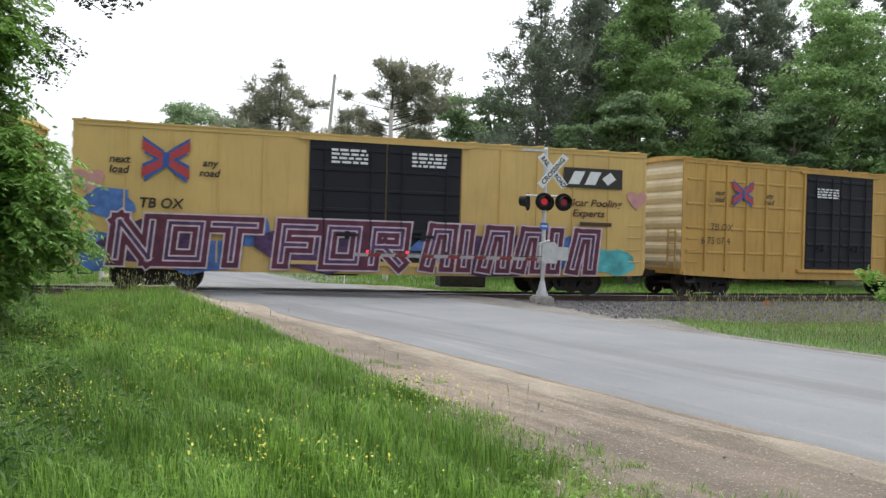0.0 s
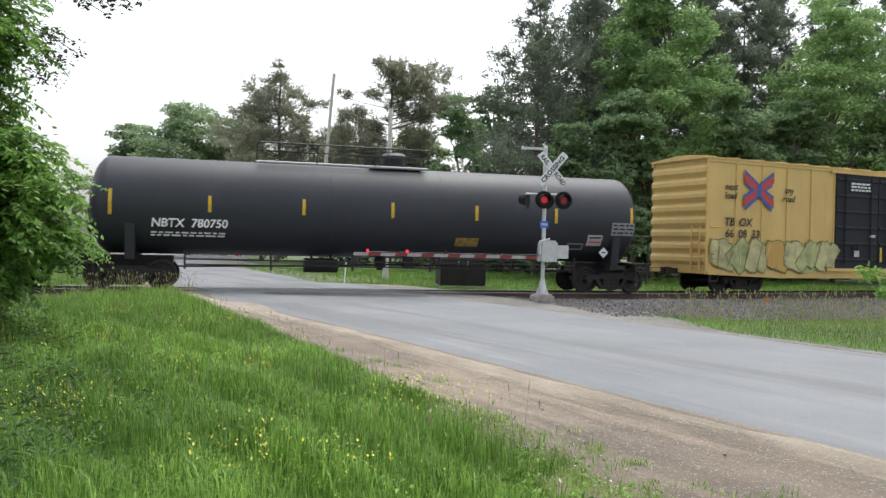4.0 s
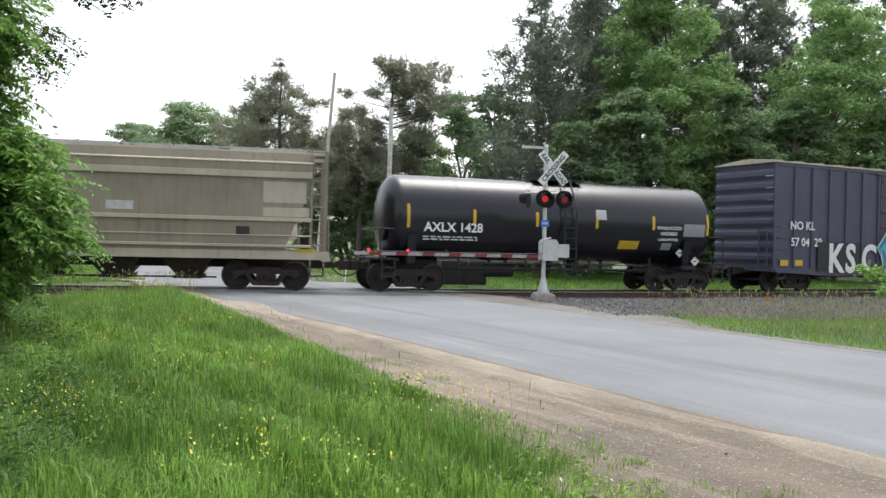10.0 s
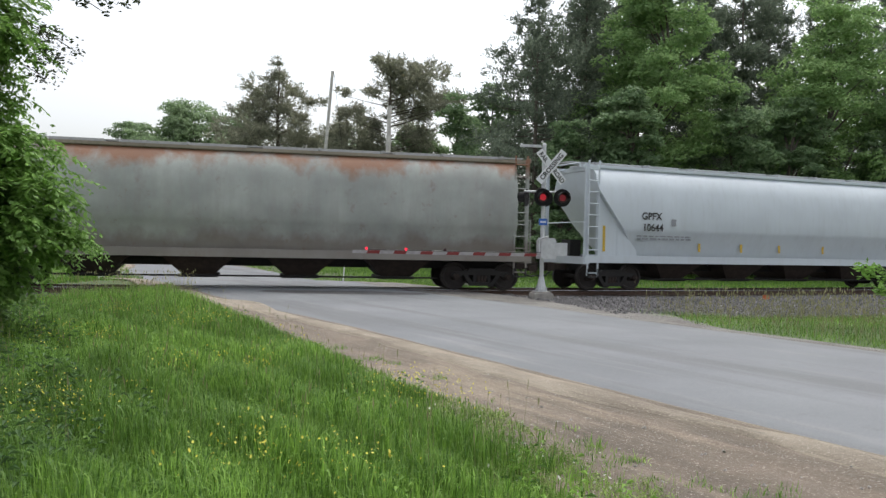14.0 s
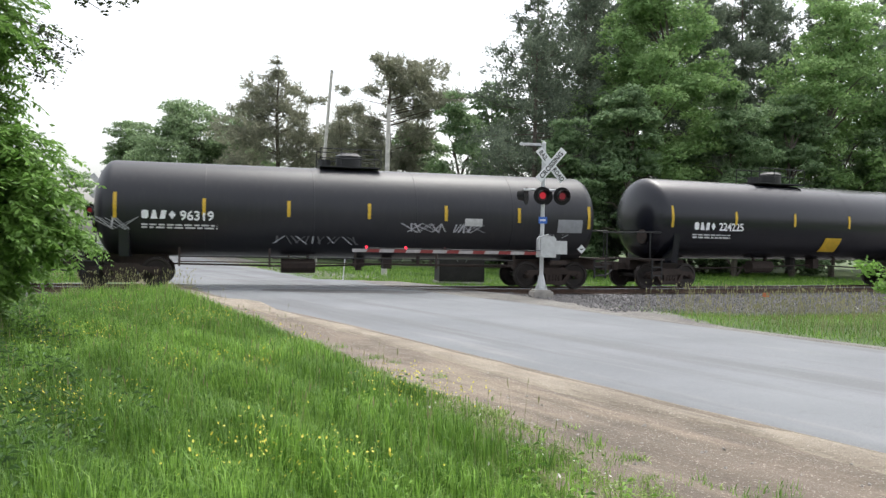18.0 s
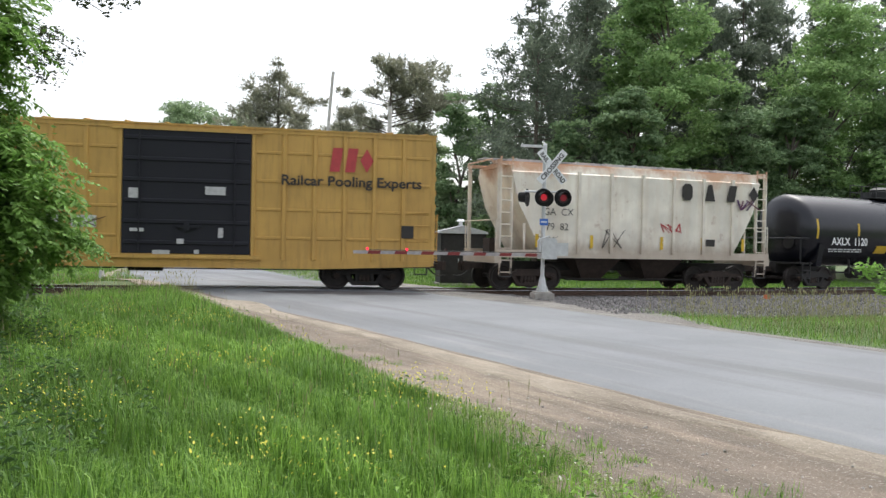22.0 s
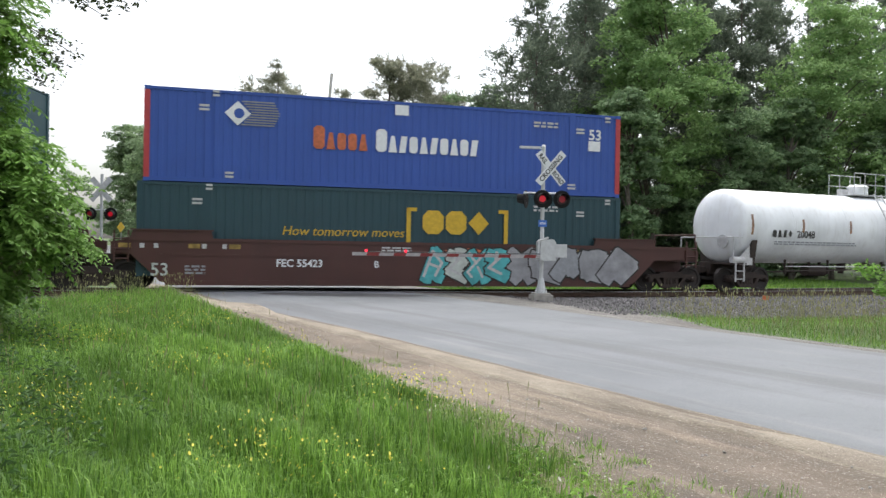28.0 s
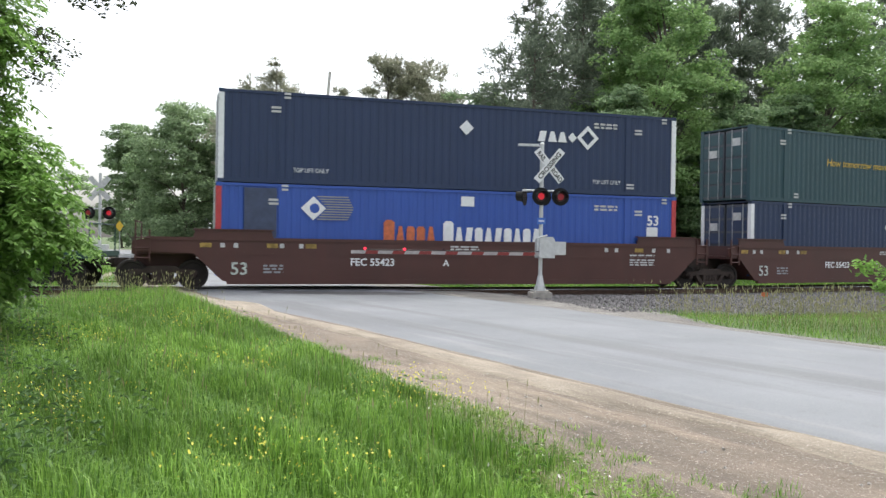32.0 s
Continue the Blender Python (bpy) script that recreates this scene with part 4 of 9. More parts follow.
def pine_tree(label, x, y, height, spread, seed, first=0.25, branches=60, tufts=7000, size=(0.09, 0.2), material=None, group="trees beyond the track", shape=0.75, ragged=0.5, rise=0.15):
    """Boughs of uneven length all up the trunk, each with brushes of needles along it."""
    g = np.random.default_rng(seed)
    z0 = ground_height(x, y)
    ob = thing("pine_tree", label, "tree", group, at=(x, y, z0))
    s = Shape()
    limb(s, [Vector((0, 0, -0.2)), Vector((g.normal() * 0.12, 0, height * 0.5)), Vector((g.normal() * 0.15, 0, height))], 0.24, 0.03)
    part("trunk", s, BARK, ob)
    pos, lie = [], []
    side = g.uniform(0, 2 * math.pi)
    for i in range(branches):
        f = (i + g.uniform(0, 1)) / branches
        z = height * (first + (0.98 - first) * f)
        a = i * 2.4 + g.uniform(-0.6, 0.6)
        reach = spread * ((1 - f) ** shape * (1 - 0.35 * max(0, 0.25 - f) * 4) + 0.06) * g.uniform(1 - ragged, 1.1) * (1 + 0.25 * math.cos(a - side))
        e = np.array((reach * math.cos(a), reach * math.sin(a), reach * g.uniform(-0.1, rise * 2)))
        k = Shape()
        limb(k, [Vector((0, 0, z)), Vector((e[0] * 0.6, e[1] * 0.6, z + e[2] * 0.3)), Vector((e[0], e[1], z + e[2]))], 0.02 + 0.05 * (1 - f), 0.012, 4)
        part("bough", k, BARK, ob)
        # upturned twigs along the bough, bristling with needles
        c = max(7, int(reach * 10))
        m = max(80, int(2.9 * tufts / branches * (0.3 + 1.2 * reach / spread)))
        t = g.uniform(0.25, 1.02, c) ** 0.7
        base = np.array((0, 0, z)) + e * t[:, None] + g.normal(size=(c, 3)) * np.array([0.3, 0.3, 0.2])
        way = unit(unit(e)[None, :] * 0.55 + g.normal(size=(c, 3)) * 0.6 + np.array([0, 0, 0.3])) * g.uniform(0.35, 0.95, (c, 1)) * (0.7 + 0.1 * reach)
        k = g.integers(0, c, m)
        pos.append(base[k] + way[k] * g.uniform(0, 1, (m, 1)) + g.normal(size=(m, 3)) * 0.1)
        lie.append(unit(way[k]))
    part("needles", leaf_mesh("needles", np.concatenate(pos), (size[0] * 0.58, size[1] * 0.6), seed + 1, 0.8, 3.2, along=np.concatenate(lie)), material or NEEDLE, ob)
    return ob


def ragged_pine(label, x, y, height, boughs, seed, material, tufts=900, girth=0.3):
    """An old open pine: boughs (reach to the side, height, size) each end in clouds of upturned twigs."""
    g = np.random.default_rng(seed)
    ob = thing("pine_tree", label, "tree", "trees beyond the track", at=(x, y, ground_height(x, y)))
    s = Shape()
    limb(s, [Vector((0, 0, -0.2)), Vector((0.12, 0.1, height * 0.4)), Vector((-0.1, 0, height * 0.75)), Vector((0.05, 0, height * 0.97))], girth, 0.03)
    part("trunk", s, BARK, ob)
    pos, lie = [], []
    for dx, z, r in boughs:
        tip = np.array((dx, g.normal() * (0.5 + r), z))
        st = Vector((0, 0, min(height * 0.93, max(0.25 * height, z - 0.25 * abs(dx) - 0.5 * r))))
        k = Shape()
        limb(k, [st, st.lerp(Vector(tip), 0.55) + Vector((0, 0, -0.15 * r)), Vector(tip)], 0.03 + 0.035 * r, 0.015, 5)
        part("bough", k, BARK, ob)
        for q in range(4):
            c = tip + g.normal(size=3) * np.array([0.7, 0.9, 0.5]) * r * (q > 0)
            rr = r * g.uniform(0.75, 1.15)
            nt = int(16 + 40 * rr)
            way = unit(g.normal(size=(nt, 3)) * np.array([1, 1, 0.7]) + np.array([0.25 * np.sign(dx), 0, 0.55]))
            base = c + way * rr * g.uniform(0.1, 0.95, (nt, 1)) + g.normal(size=(nt, 3)) * 0.2 * rr
            ln = g.uniform(0.3, 0.7, (nt, 1)) * (0.5 + 0.35 * rr)
            m = int(tufts * rr * (0.25 + 0.55 * rr))
            j = g.integers(0, nt, m)
            pos.append(base[j] + way[j] * ln[j] * g.uniform(-0.2, 1, (m, 1)) + g.normal(size=(m, 3)) * 0.075)
            lie.append(way[j])
    part("needles", leaf_mesh("needles", np.concatenate(pos), (0.05, 0.1), seed + 1, 0.8, 3.4, along=np.concatenate(lie)), material, ob)
    return ob


# right-hand wood beyond the track
pine_tree("tall dark green pine at the edge of the wood", 6.0, 55.1, 19.0, 6.0, 31, 0.12, 90, 12000)
pine_tree("dark pine crowding the wood's edge", 9.8, 59.1, 21.5, 5.6, 32, 0.12, 90, 12000)
broad_tree("tall bright green maple at the wood's edge", 14.2, 56.4, 21.5, 5.4, 33, 23000, low=0.25, lobes=26, material=LEAF_BRIGHT)
broad_tree("young maple in front of the wood", 11.2, 50.4, 11.6, 3.0, 34, 11000, low=0.2)
for i, (px, py, ph) in enumerate(((20.3, 64.5, 24), (24.2, 67.2, 25), (17.0, 68.5, 24), (13.0, 72.5, 24), (29.5, 75.2, 27), (35.5, 75.2, 28), (41.5, 77.9, 29), (38.5, 83.3, 30), (32.5, 83.3, 30), (26.5, 83.3, 29), (22.0, 75.2, 26), (8.5, 73.9, 21), (12.2, 64.5, 24), (18.5, 76.6, 27))):
    pine_tree("tall dark spruce inside the wood", px, py, ph, 5.0, 135 + i, 0.06, 80, 12000, (0.12, 0.24), shape=0.5)
broad_tree("tall bright green maple at the wood's edge", 28.0, 59.1, 19.8, 5.4, 37, 20000, low=0.22, lobes=26, material=LEAF_BRIGHT)
broad_tree("green maple at the end of the wood", 35.5, 60.4, 22, 5.2, 38, 14000, low=0.15, lobes=20)
broad_tree("shaded maple under the tall trees", 19.5, 55.1, 13, 3.8, 39, 10000, low=0.06)
broad_tree("shaded maple under the tall trees", 24.0, 56.4, 12.5, 3.8, 40, 10000, low=0.06)
broad_tree("shaded maple under the tall trees", 31.5, 57.8, 12.5, 3.8, 45, 9000, low=0.06)
broad_tree("low broadleaf tree at the wood's edge", 7.6, 51, 9.5, 3.0, 41, 8000, low=0.06)
broad_tree("slender birch behind the pines", 4.0, 72.5, 16.5, 3.2, 42, 9000, low=0.15)
broad_tree("green tree behind the signal", 1.2, 67.2, 13.8, 3.8, 43, 10000, low=0.08)
for i, (x, y, hh) in enumerate(((5, 63.1, 6), (9.5, 61.8, 6.5), (14, 61.8, 7), (18, 59.1, 6), (22.5, 60.4, 6.5), (27, 64.5, 7), (36, 65.8, 6))):
    broad_tree("dense shrub in the wood's understorey", x, y, hh, 3.2, 60 + i, 6000, low=0.05, lobes=10, group="shrubs under the wood")
# middle and left trees
ragged_pine("wide ragged pine with a broad broken crown", -5.1, 73.9, 18.3, (
    (-1.0, 18.2, 0.35), (-0.6, 17.3, 0.7), (0.4, 17.2, 0.9), (2.1, 18.0, 0.6), (3.2, 17.4, 0.7), (1.7, 17.0, 1.0), (0.3, 16.0, 1.2), (2.5, 15.9, 1.3), (-1.7, 15.3, 0.6),
    (1.1, 14.8, 1.3), (3.4, 14.7, 1.2), (4.8, 15.1, 0.8), (6.1, 14.5, 0.6), (4.4, 13.8, 0.8), (2.2, 13.4, 1.0), (-3.3, 13.8, 0.7), (-4.4, 15.4, 0.4), (-3.8, 13.0, 0.7), (1.0, 12.0, 1.1), (3.2, 11.4, 1.0)), 51, NEEDLE_BROWN)
ragged_pine("low brown-green pine beside the leaning pole", -8.2, 76.6, 13.2, (
    (-2.6, 8.6, 1.4), (2.9, 7.6, 1.4), (-2.2, 6.6, 1.5), (3.6, 9.0, 1.2),
    (-1.5, 12.8, 0.6), (0.2, 13.0, 0.7), (1.6, 12.6, 0.7), (-2.2, 11.4, 0.9), (-0.3, 11.6, 1.2), (1.8, 11.2, 1.2), (-1.8, 9.8, 1.3), (0.6, 9.8, 1.4), (2.6, 9.6, 1.3), (-1.2, 8.0, 1.4), (1.4, 7.8, 1.5), (0.0, 6.2, 1.5)), 52, NEEDLE_BROWN, 1000)
ragged_pine("ragged pine with a thin pointed top", -16.0, 77.9, 18.9, (
    (0.0, 18.6, 0.3), (-0.4, 17.6, 0.5), (0.3, 17.0, 0.5), (-0.7, 15.9, 0.9), (0.9, 16.0, 0.7), (-2.1, 15.2, 1.0), (2.4, 15.1, 0.8), (1.0, 13.8, 1.0), (-0.6, 14.1, 1.2), (-3.4, 14.2, 0.7), (-1.8, 12.9, 1.2),
    (2.3, 12.9, 0.9), (0.8, 11.8, 1.4), (-1.6, 11.2, 1.4), (-3.4, 11.4, 1.3), (2.6, 11.2, 1.1), (0.4, 9.8, 1.4), (-2.4, 9.4, 1.5), (2.2, 9.2, 1.4), (3.6, 10.6, 1.0)), 53, NEEDLE_BROWN)
broad_tree("round green tree beyond the field, leaf colour paled for haze", -27.6, 87.3, 16.4, 6.0, 54, 20000, (0.18, 0.34), 0.1, LEAF_FAR, 26)
broad_tree("green tree beyond the field, leaf colour paled for haze", -23.2, 91.3, 15.6, 5.2, 56, 15000, (0.18, 0.34), 0.08, LEAF_FAR, 20)
broad_tree("green tree beyond the road, leaf colour paled for haze", -36.0, 95.4, 15.4, 5.0, 55, 13000, (0.18, 0.34), 0.14, LEAF_FAR, 18)
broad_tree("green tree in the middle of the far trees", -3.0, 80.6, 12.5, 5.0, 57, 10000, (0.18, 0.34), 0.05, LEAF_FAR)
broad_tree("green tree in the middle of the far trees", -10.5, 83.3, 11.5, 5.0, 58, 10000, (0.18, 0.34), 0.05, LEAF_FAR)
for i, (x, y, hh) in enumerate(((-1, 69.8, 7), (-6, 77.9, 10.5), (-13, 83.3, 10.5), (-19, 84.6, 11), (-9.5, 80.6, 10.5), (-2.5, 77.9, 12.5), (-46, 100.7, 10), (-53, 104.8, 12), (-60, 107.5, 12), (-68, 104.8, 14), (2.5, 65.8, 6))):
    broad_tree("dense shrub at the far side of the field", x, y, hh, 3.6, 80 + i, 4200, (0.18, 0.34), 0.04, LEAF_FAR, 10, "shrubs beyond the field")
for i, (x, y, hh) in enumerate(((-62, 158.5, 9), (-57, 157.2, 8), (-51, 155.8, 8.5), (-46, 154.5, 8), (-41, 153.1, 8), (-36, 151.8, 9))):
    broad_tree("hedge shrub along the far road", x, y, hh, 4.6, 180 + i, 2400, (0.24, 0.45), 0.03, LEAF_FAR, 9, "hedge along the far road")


# ---- the train ----
MOVERS = []      # (thing, middle along the train, rear bolster, front bolster)
WHEELSETS = []
SHARED = {}


def shared(key, make, smooth=False):
    if key not in SHARED:
        SHARED[key] = make().mesh(key, smooth)
    return SHARED[key]


def wheelset_shape():
    s = Shape()
    s.cyl((0, -1.1, 0), (0, 1.1, 0), 0.075, 10)
    for e in (-1, 1):
        s2 = [(0.0, 0.09), (0.02, 0.12), (0.03, 0.36), (0.0, 0.40), (0.0, 0.475), (0.03, 0.475), (0.045, 0.455), (0.13, 0.45), (0.13, 0.38), (0.09, 0.35), (0.07, 0.14), (0.1, 0.1)]
        k, n = len(s2), 24
        vs = [(r * math.cos(2 * math.pi * j / n), e * (0.715 + a), r * math.sin(2 * math.pi * j / n)) for a, r in s2 for j in range(n)]
        s.add(vs, [(i * n + j, i * n + (j + 1) % n, (i + 1) * n + (j + 1) % n, (i + 1) * n + j) for i in range(k - 1) for j in range(n)])
    return s


def sideframe_shape():
    s = Shape()
    top = [(-1.05, 0.52), (-0.98, 0.62), (-0.5, 0.66), (-0.42, 0.74), (0.42, 0.74), (0.5, 0.66), (0.98, 0.62), (1.05, 0.52), (0.98, 0.42), (0.78, 0.44), (0.62, 0.52), (-0.62, 0.52), (-0.78, 0.44), (-0.98, 0.42)]
    s.prism(top, "y", -0.08, 0.08)
    for e in (-1, 1):
        s.prism([(e * 0.66, 0.56), (e * 0.52, 0.56), (e * 0.3, 0.24), (e * 0.44, 0.2)], "y", -0.075, 0.075)
        s.prism([(e * 0.3, 0.55), (e * 0.2, 0.55), (e * 0.2, 0.24), (e * 0.3, 0.24)], "y", -0.07, 0.07)
    s.prism([(-0.46, 0.28), (-0.4, 0.16), (0.4, 0.16), (0.46, 0.28)], "y", -0.09, 0.09)
    return s


def bearing_shape():
    return Shape().cyl((0, -0.12, 0), (0, 0.1, 0), 0.1, 12).cyl((0, -0.16, 0), (0, -0.12, 0), 0.06, 8)


def truck(car, x, gear):
    b = part("truck", shared("truck_bolster" + gear.name, lambda: Shape().box(-0.2, 0.2, -1.05, 1.05, 0.4, 0.66).cyl((0, 0, 0.66), (0, 0, 0.78), 0.2, 14).box(-0.07, 0.07, -0.9, 0.9, 0.3, 0.42)), gear, car, at=(x, 0, 0))
    for y in (-1.0, 1.0):
        part("sideframe", shared("sideframe" + gear.name, sideframe_shape), gear, b, at=(0, y, 0))
        part("spring_plank", shared("spring_plank", lambda: Shape().box(-0.2, 0.2, -0.08, 0.08, 0.26, 0.29)), BROWN_GEAR, b, at=(0, y, 0))
        for a in (-0.12, 0.0, 0.12):
            part("spring", shared("spring", lambda: Shape().cyl((0, -0.02, 0.28), (0, -0.02, 0.5), 0.058, 8)), BROWN_GEAR, b, at=(a, y, 0))
        for a in (-0.9, 0.9):
            part("axle_bearing", shared("axle_bearing", bearing_shape, True), BROWN_GEAR, b, at=(a, y - 0.06 if y < 0 else y + 0.06, 0.46))
    for a in (-0.9, 0.9):
        w = part("wheelset", shared("wheelset", wheelset_shape, True), WHEEL, b, at=(a, 0, 0.475))
        WHEELSETS.append((w, a))
    return b


def coupler_shape():
    s = Shape().box(-0.55, 0.06, -0.09, 0.09, 0.72, 0.92)
    s.prism([(0.06, -0.14), (0.28, -0.17), (0.42, -0.06), (0.36, 0.02), (0.24, -0.02), (0.22, 0.08), (0.34, 0.14), (0.28, 0.2), (0.06, 0.15)], "z", 0.66, 0.96)
    return s


def hose_shape():
    return Shape().tube([(0, 0, 0.8), (0.12, 0, 0.66), (0.3, 0, 0.5), (0.5, 0, 0.44), (0.68, 0, 0.47)], 0.025, 6)


def ends_of_frame(car, half, gear=None):
    for e in (-1, 1):
        turn = Matrix.Translation((e * half, 0, 0)) @ Matrix.Rotation(0 if e > 0 else math.pi, 4, "Z")
        part("coupler", shared("coupler", coupler_shape), BROWN_GEAR, car, at=turn @ Matrix.Translation((0.3, 0, 0)))
        part("air_hose", shared("air_hose", hose_shape), BLACK_IRON, car, at=turn @ Matrix.Translation((0.1, 0.35 * e, 0)))
        part("uncoupling_lever", shared("uncoupling_lever", lambda: Shape().tube([(0.18, -1.3, 0.9), (0.18, -0.3, 0.9), (0.4, -0.12, 0.98)], 0.016, 5)), BLACK_IRON, car, at=turn)


def underframe(car, half, b1, b2, low=0.55, gear=None):
    gear = gear or STEEL_DARK
    part("centre_sill", Shape().box(-half + 0.15, half - 0.15, -0.3, 0.3, 0.72, 1.05), gear, car)
    for x in np.linspace(b1 + 2.2, b2 - 2.2, 4):
        part("cross_bearer", shared("cross_bearer" + gear.name, lambda: Shape().prism([(-1.35, 1.1), (-1.35, 0.95), (-0.4, 0.7), (0.4, 0.7), (1.35, 0.95), (1.35, 1.1)], "x", -0.06, 0.06)), gear, car, at=(float(x), 0, 0))
    part("air_reservoir", shared("air_reservoir", lambda: Shape().lathe([(-0.55, 0.05), (-0.5, 0.18), (0.5, 0.18), (0.55, 0.05)], -0.75, 0.72, 12), True), gear, car, at=(-1.2, 0, 0))
    part("brake_cylinder", shared("brake_cylinder", lambda: Shape().lathe([(-0.3, 0.12), (-0.28, 0.16), (0.2, 0.16), (0.3, 0.05), (0.7, 0.03)], 0.6, 0.72, 12), True), gear, car, at=(0.9, 0, 0))
    part("brake_rod", shared("brake_rod%.1f" % half, lambda: Shape().tube([(b1, -0.5, 0.62), (b2, -0.5, 0.62)], 0.02, 5)), gear, car)
    for x in (b1, b2):
        truck(car, x, gear)
    ends_of_frame(car, half)


def ladder_shape(w, z0, z1, step=0.42, r=0.022):
    s = Shape()
    for x in (-w / 2, w / 2):
        s.box(x - 0.025, x + 0.025, -0.02, 0.02, z0, z1)
    z = z0 + 0.1
    while z < z1:
        s.cyl((-w / 2, -0.02, z), (w / 2, -0.02, z), r, 5)
        z += step
    return s


def grab_shape(w=0.42):
    return Shape().tube([(-w / 2, 0.05, 0), (-w / 2, 0, 0), (w / 2, 0, 0), (w / 2, 0.05, 0)], 0.018, 5)


def stirrup_shape():
    return Shape().tube([(-0.2, 0, 0.3), (-0.2, 0, 0), (0.2, 0, 0), (0.2, 0, 0.3)], 0.022, 5)


def crossing_logo(car, x, z, y, s=1.0):
    """A red and a blue bent bar that cross, drawn as plain bars."""
    for e in (-1, 1):
        for v in (-1, 1):
            for k, (mat, top, low) in enumerate(((BLUE_PAINT, 0.26, -0.26), (RED_PAINT, 0.15, -0.15))):
                i = (e + 1) * 2 + (v + 1)
                sh = Shape().prism([(e * 0.06 * s, (0.06 * v + top * 0.8) * s), (e * 0.68 * s, (0.42 * v + top) * s), (e * (0.68 - 0.08 * (k == 0)) * s, (0.42 * v + low) * s), (e * 0.06 * s, (0.06 * v + low * 0.8) * s)], "y", y - 0.006 - k * 0.004 - i * 0.0004, y)
                part("emblem_bar", sh, mat, car, at=(x, 0, z))
    part("emblem_core", Shape().box(-0.1 * s, 0.1 * s, y - 0.016, y, -0.22 * s, 0.22 * s), BLUE_PAINT, car, at=(x, 0, z))


def small_print(car, x, z, w, y, mat, rows=3, size=0.05, seed=1):
    """Lines too small to read: plain bars."""
    rnd = random.Random(seed)
    for r in range(rows):
        sh = Shape()
        a = 0.0
        while a < w:
            b = w if w < 0.5 else min(w, a + rnd.uniform(0.1, 0.3))
            sh.box(x + a, x + b, y - 0.004, y, z - r * size * 1.7, z - r * size * 1.7 + size)
            a = b + 0.06
        part("small_print", sh, mat, car)


def car_start(name, label, u0, u1, b0, b1):
    """b0, b1: where its trucks stand along the train."""
    mid = (u0 + u1) / 2
    ob = thing(name, label, "freight car", "cars of the train")
    MOVERS.append((ob, mid, b0 - mid, b1 - mid))
    return ob, (u1 - u0) / 2, b0 - mid, b1 - mid


def boxcar(label, u0, u1, b0, b1, door, paint_side, paint_door, zb, zr=5.12, posts=1.3, grid=False, roof=None, wide=3.0, doors=2, post_w=0.07, roof_paint=None, rib_paint=None, end_paint=None):
    car, h, t0, t1 = car_start("boxcar", label, u0, u1, b0, b1)
    w = wide / 2
    d0, d1 = door[0] - (u0 + u1) / 2, door[1] - (u0 + u1) / 2
    part("body", Shape().box(-h + 0.06, h - 0.06, -w, w, zb + 0.25, zr - 0.14), paint_side, car)
    for y in (-w - 0.02, w - 0.06):
        part("side_sill", Shape().prism([(-h + 0.1, zb + 0.3), (-h + 0.1, zb + 0.12), (t0 + 1.5, zb), (t1 - 1.5, zb), (h - 0.1, zb + 0.12), (h - 0.1, zb + 0.3)], "y", y, y + 0.08), paint_side, car)
        part("top_rail", Shape().box(-h, h, y - 0.01, y + 0.09, zr - 0.26, zr - 0.12), paint_side, car)
    rf = part("roof", Shape().prism([(-w - 0.06, zr - 0.14), (-w - 0.06, zr - 0.09), (0, zr + 0.06), (w + 0.06, zr - 0.09), (w + 0.06, zr - 0.14)], "x", -h - 0.04, h + 0.04), roof_paint or CREAM_TOP, car)
    n = int(2 * h / 1.1)
    for i in range(n):
        x = -h + 0.3 + i * (2 * h - 0.6) / (n - 1)
        part("roof_seam", shared("roof_seam%.2f%s" % (w, (roof_paint or CREAM_TOP).name), lambda: Shape().prism([(-w - 0.06, -0.1), (-w - 0.06, -0.05), (0, 0.1), (w + 0.06, -0.05), (w + 0.06, -0.1), (0, 0.05)], "x", -0.04, 0.04)), roof_paint or CREAM_TOP, rf, at=(x, 0, zr))
    # corrugated ends
    for e in (-1, 1):
        prof = [(0.0, zb + 0.3)]
        k = 8
        for i in range(k):
            a, b = zb + 0.45 + i * (zr - zb - 0.75) / k, zb + 0.45 + (i + 1) * (zr - zb - 0.75) / k
            prof += [(0.0, a), (0.1, a + (b - a) * 0.3), (0.1, a + (b - a) * 0.6), (0.0, a + (b - a) * 0.85)]
        prof += [(0.0, zr - 0.15), (-0.05, zr - 0.15), (-0.05, zb + 0.3)]
        part("end_wall", Shape().prism([(e * (h - 0.06 + a), z) for a, z in prof], "y", -w + 0.03, w - 0.03), end_paint or paint_side, car)
        part("end_sill", Shape().box(min(e * h, e * (h - 0.2)), max(e * h, e * (h - 0.2)), -w + 0.02, w - 0.02, zb + 0.14, zb + 0.34), paint_side, car)
        part("corner_post", Shape().box(min(e * h, e * (h - 0.1)), max(e * h, e * (h - 0.1)), -w - 0.015, -w + 0.04, zb + 0.25, zr - 0.14), paint_side, car)
        # ladder on the end, grab irons and step on the side
        part("end_ladder", shared("end_ladder%.2f%s" % (zb, paint_side.name), lambda: ladder_shape(0.4, zb + 0.3, 2.5)), paint_side, car, at=Matrix.Translation((e * (h + 0.12), -w + 0.4, 0)) @ Matrix.Rotation(radians(90), 4, "Z"))
        for i in range(4):
            part("grab_iron", shared("grab_iron" + paint_side.name, grab_shape), paint_side, car, at=(e * (h - 0.42), -w - 0.06, zb + 0.6 + i * 0.42))
        part("step", shared("step", stirrup_shape), BLACK_IRON, car, at=(e * (h - 0.42), -w, zb - 0.12))
    # posts on both sides
    xs = []
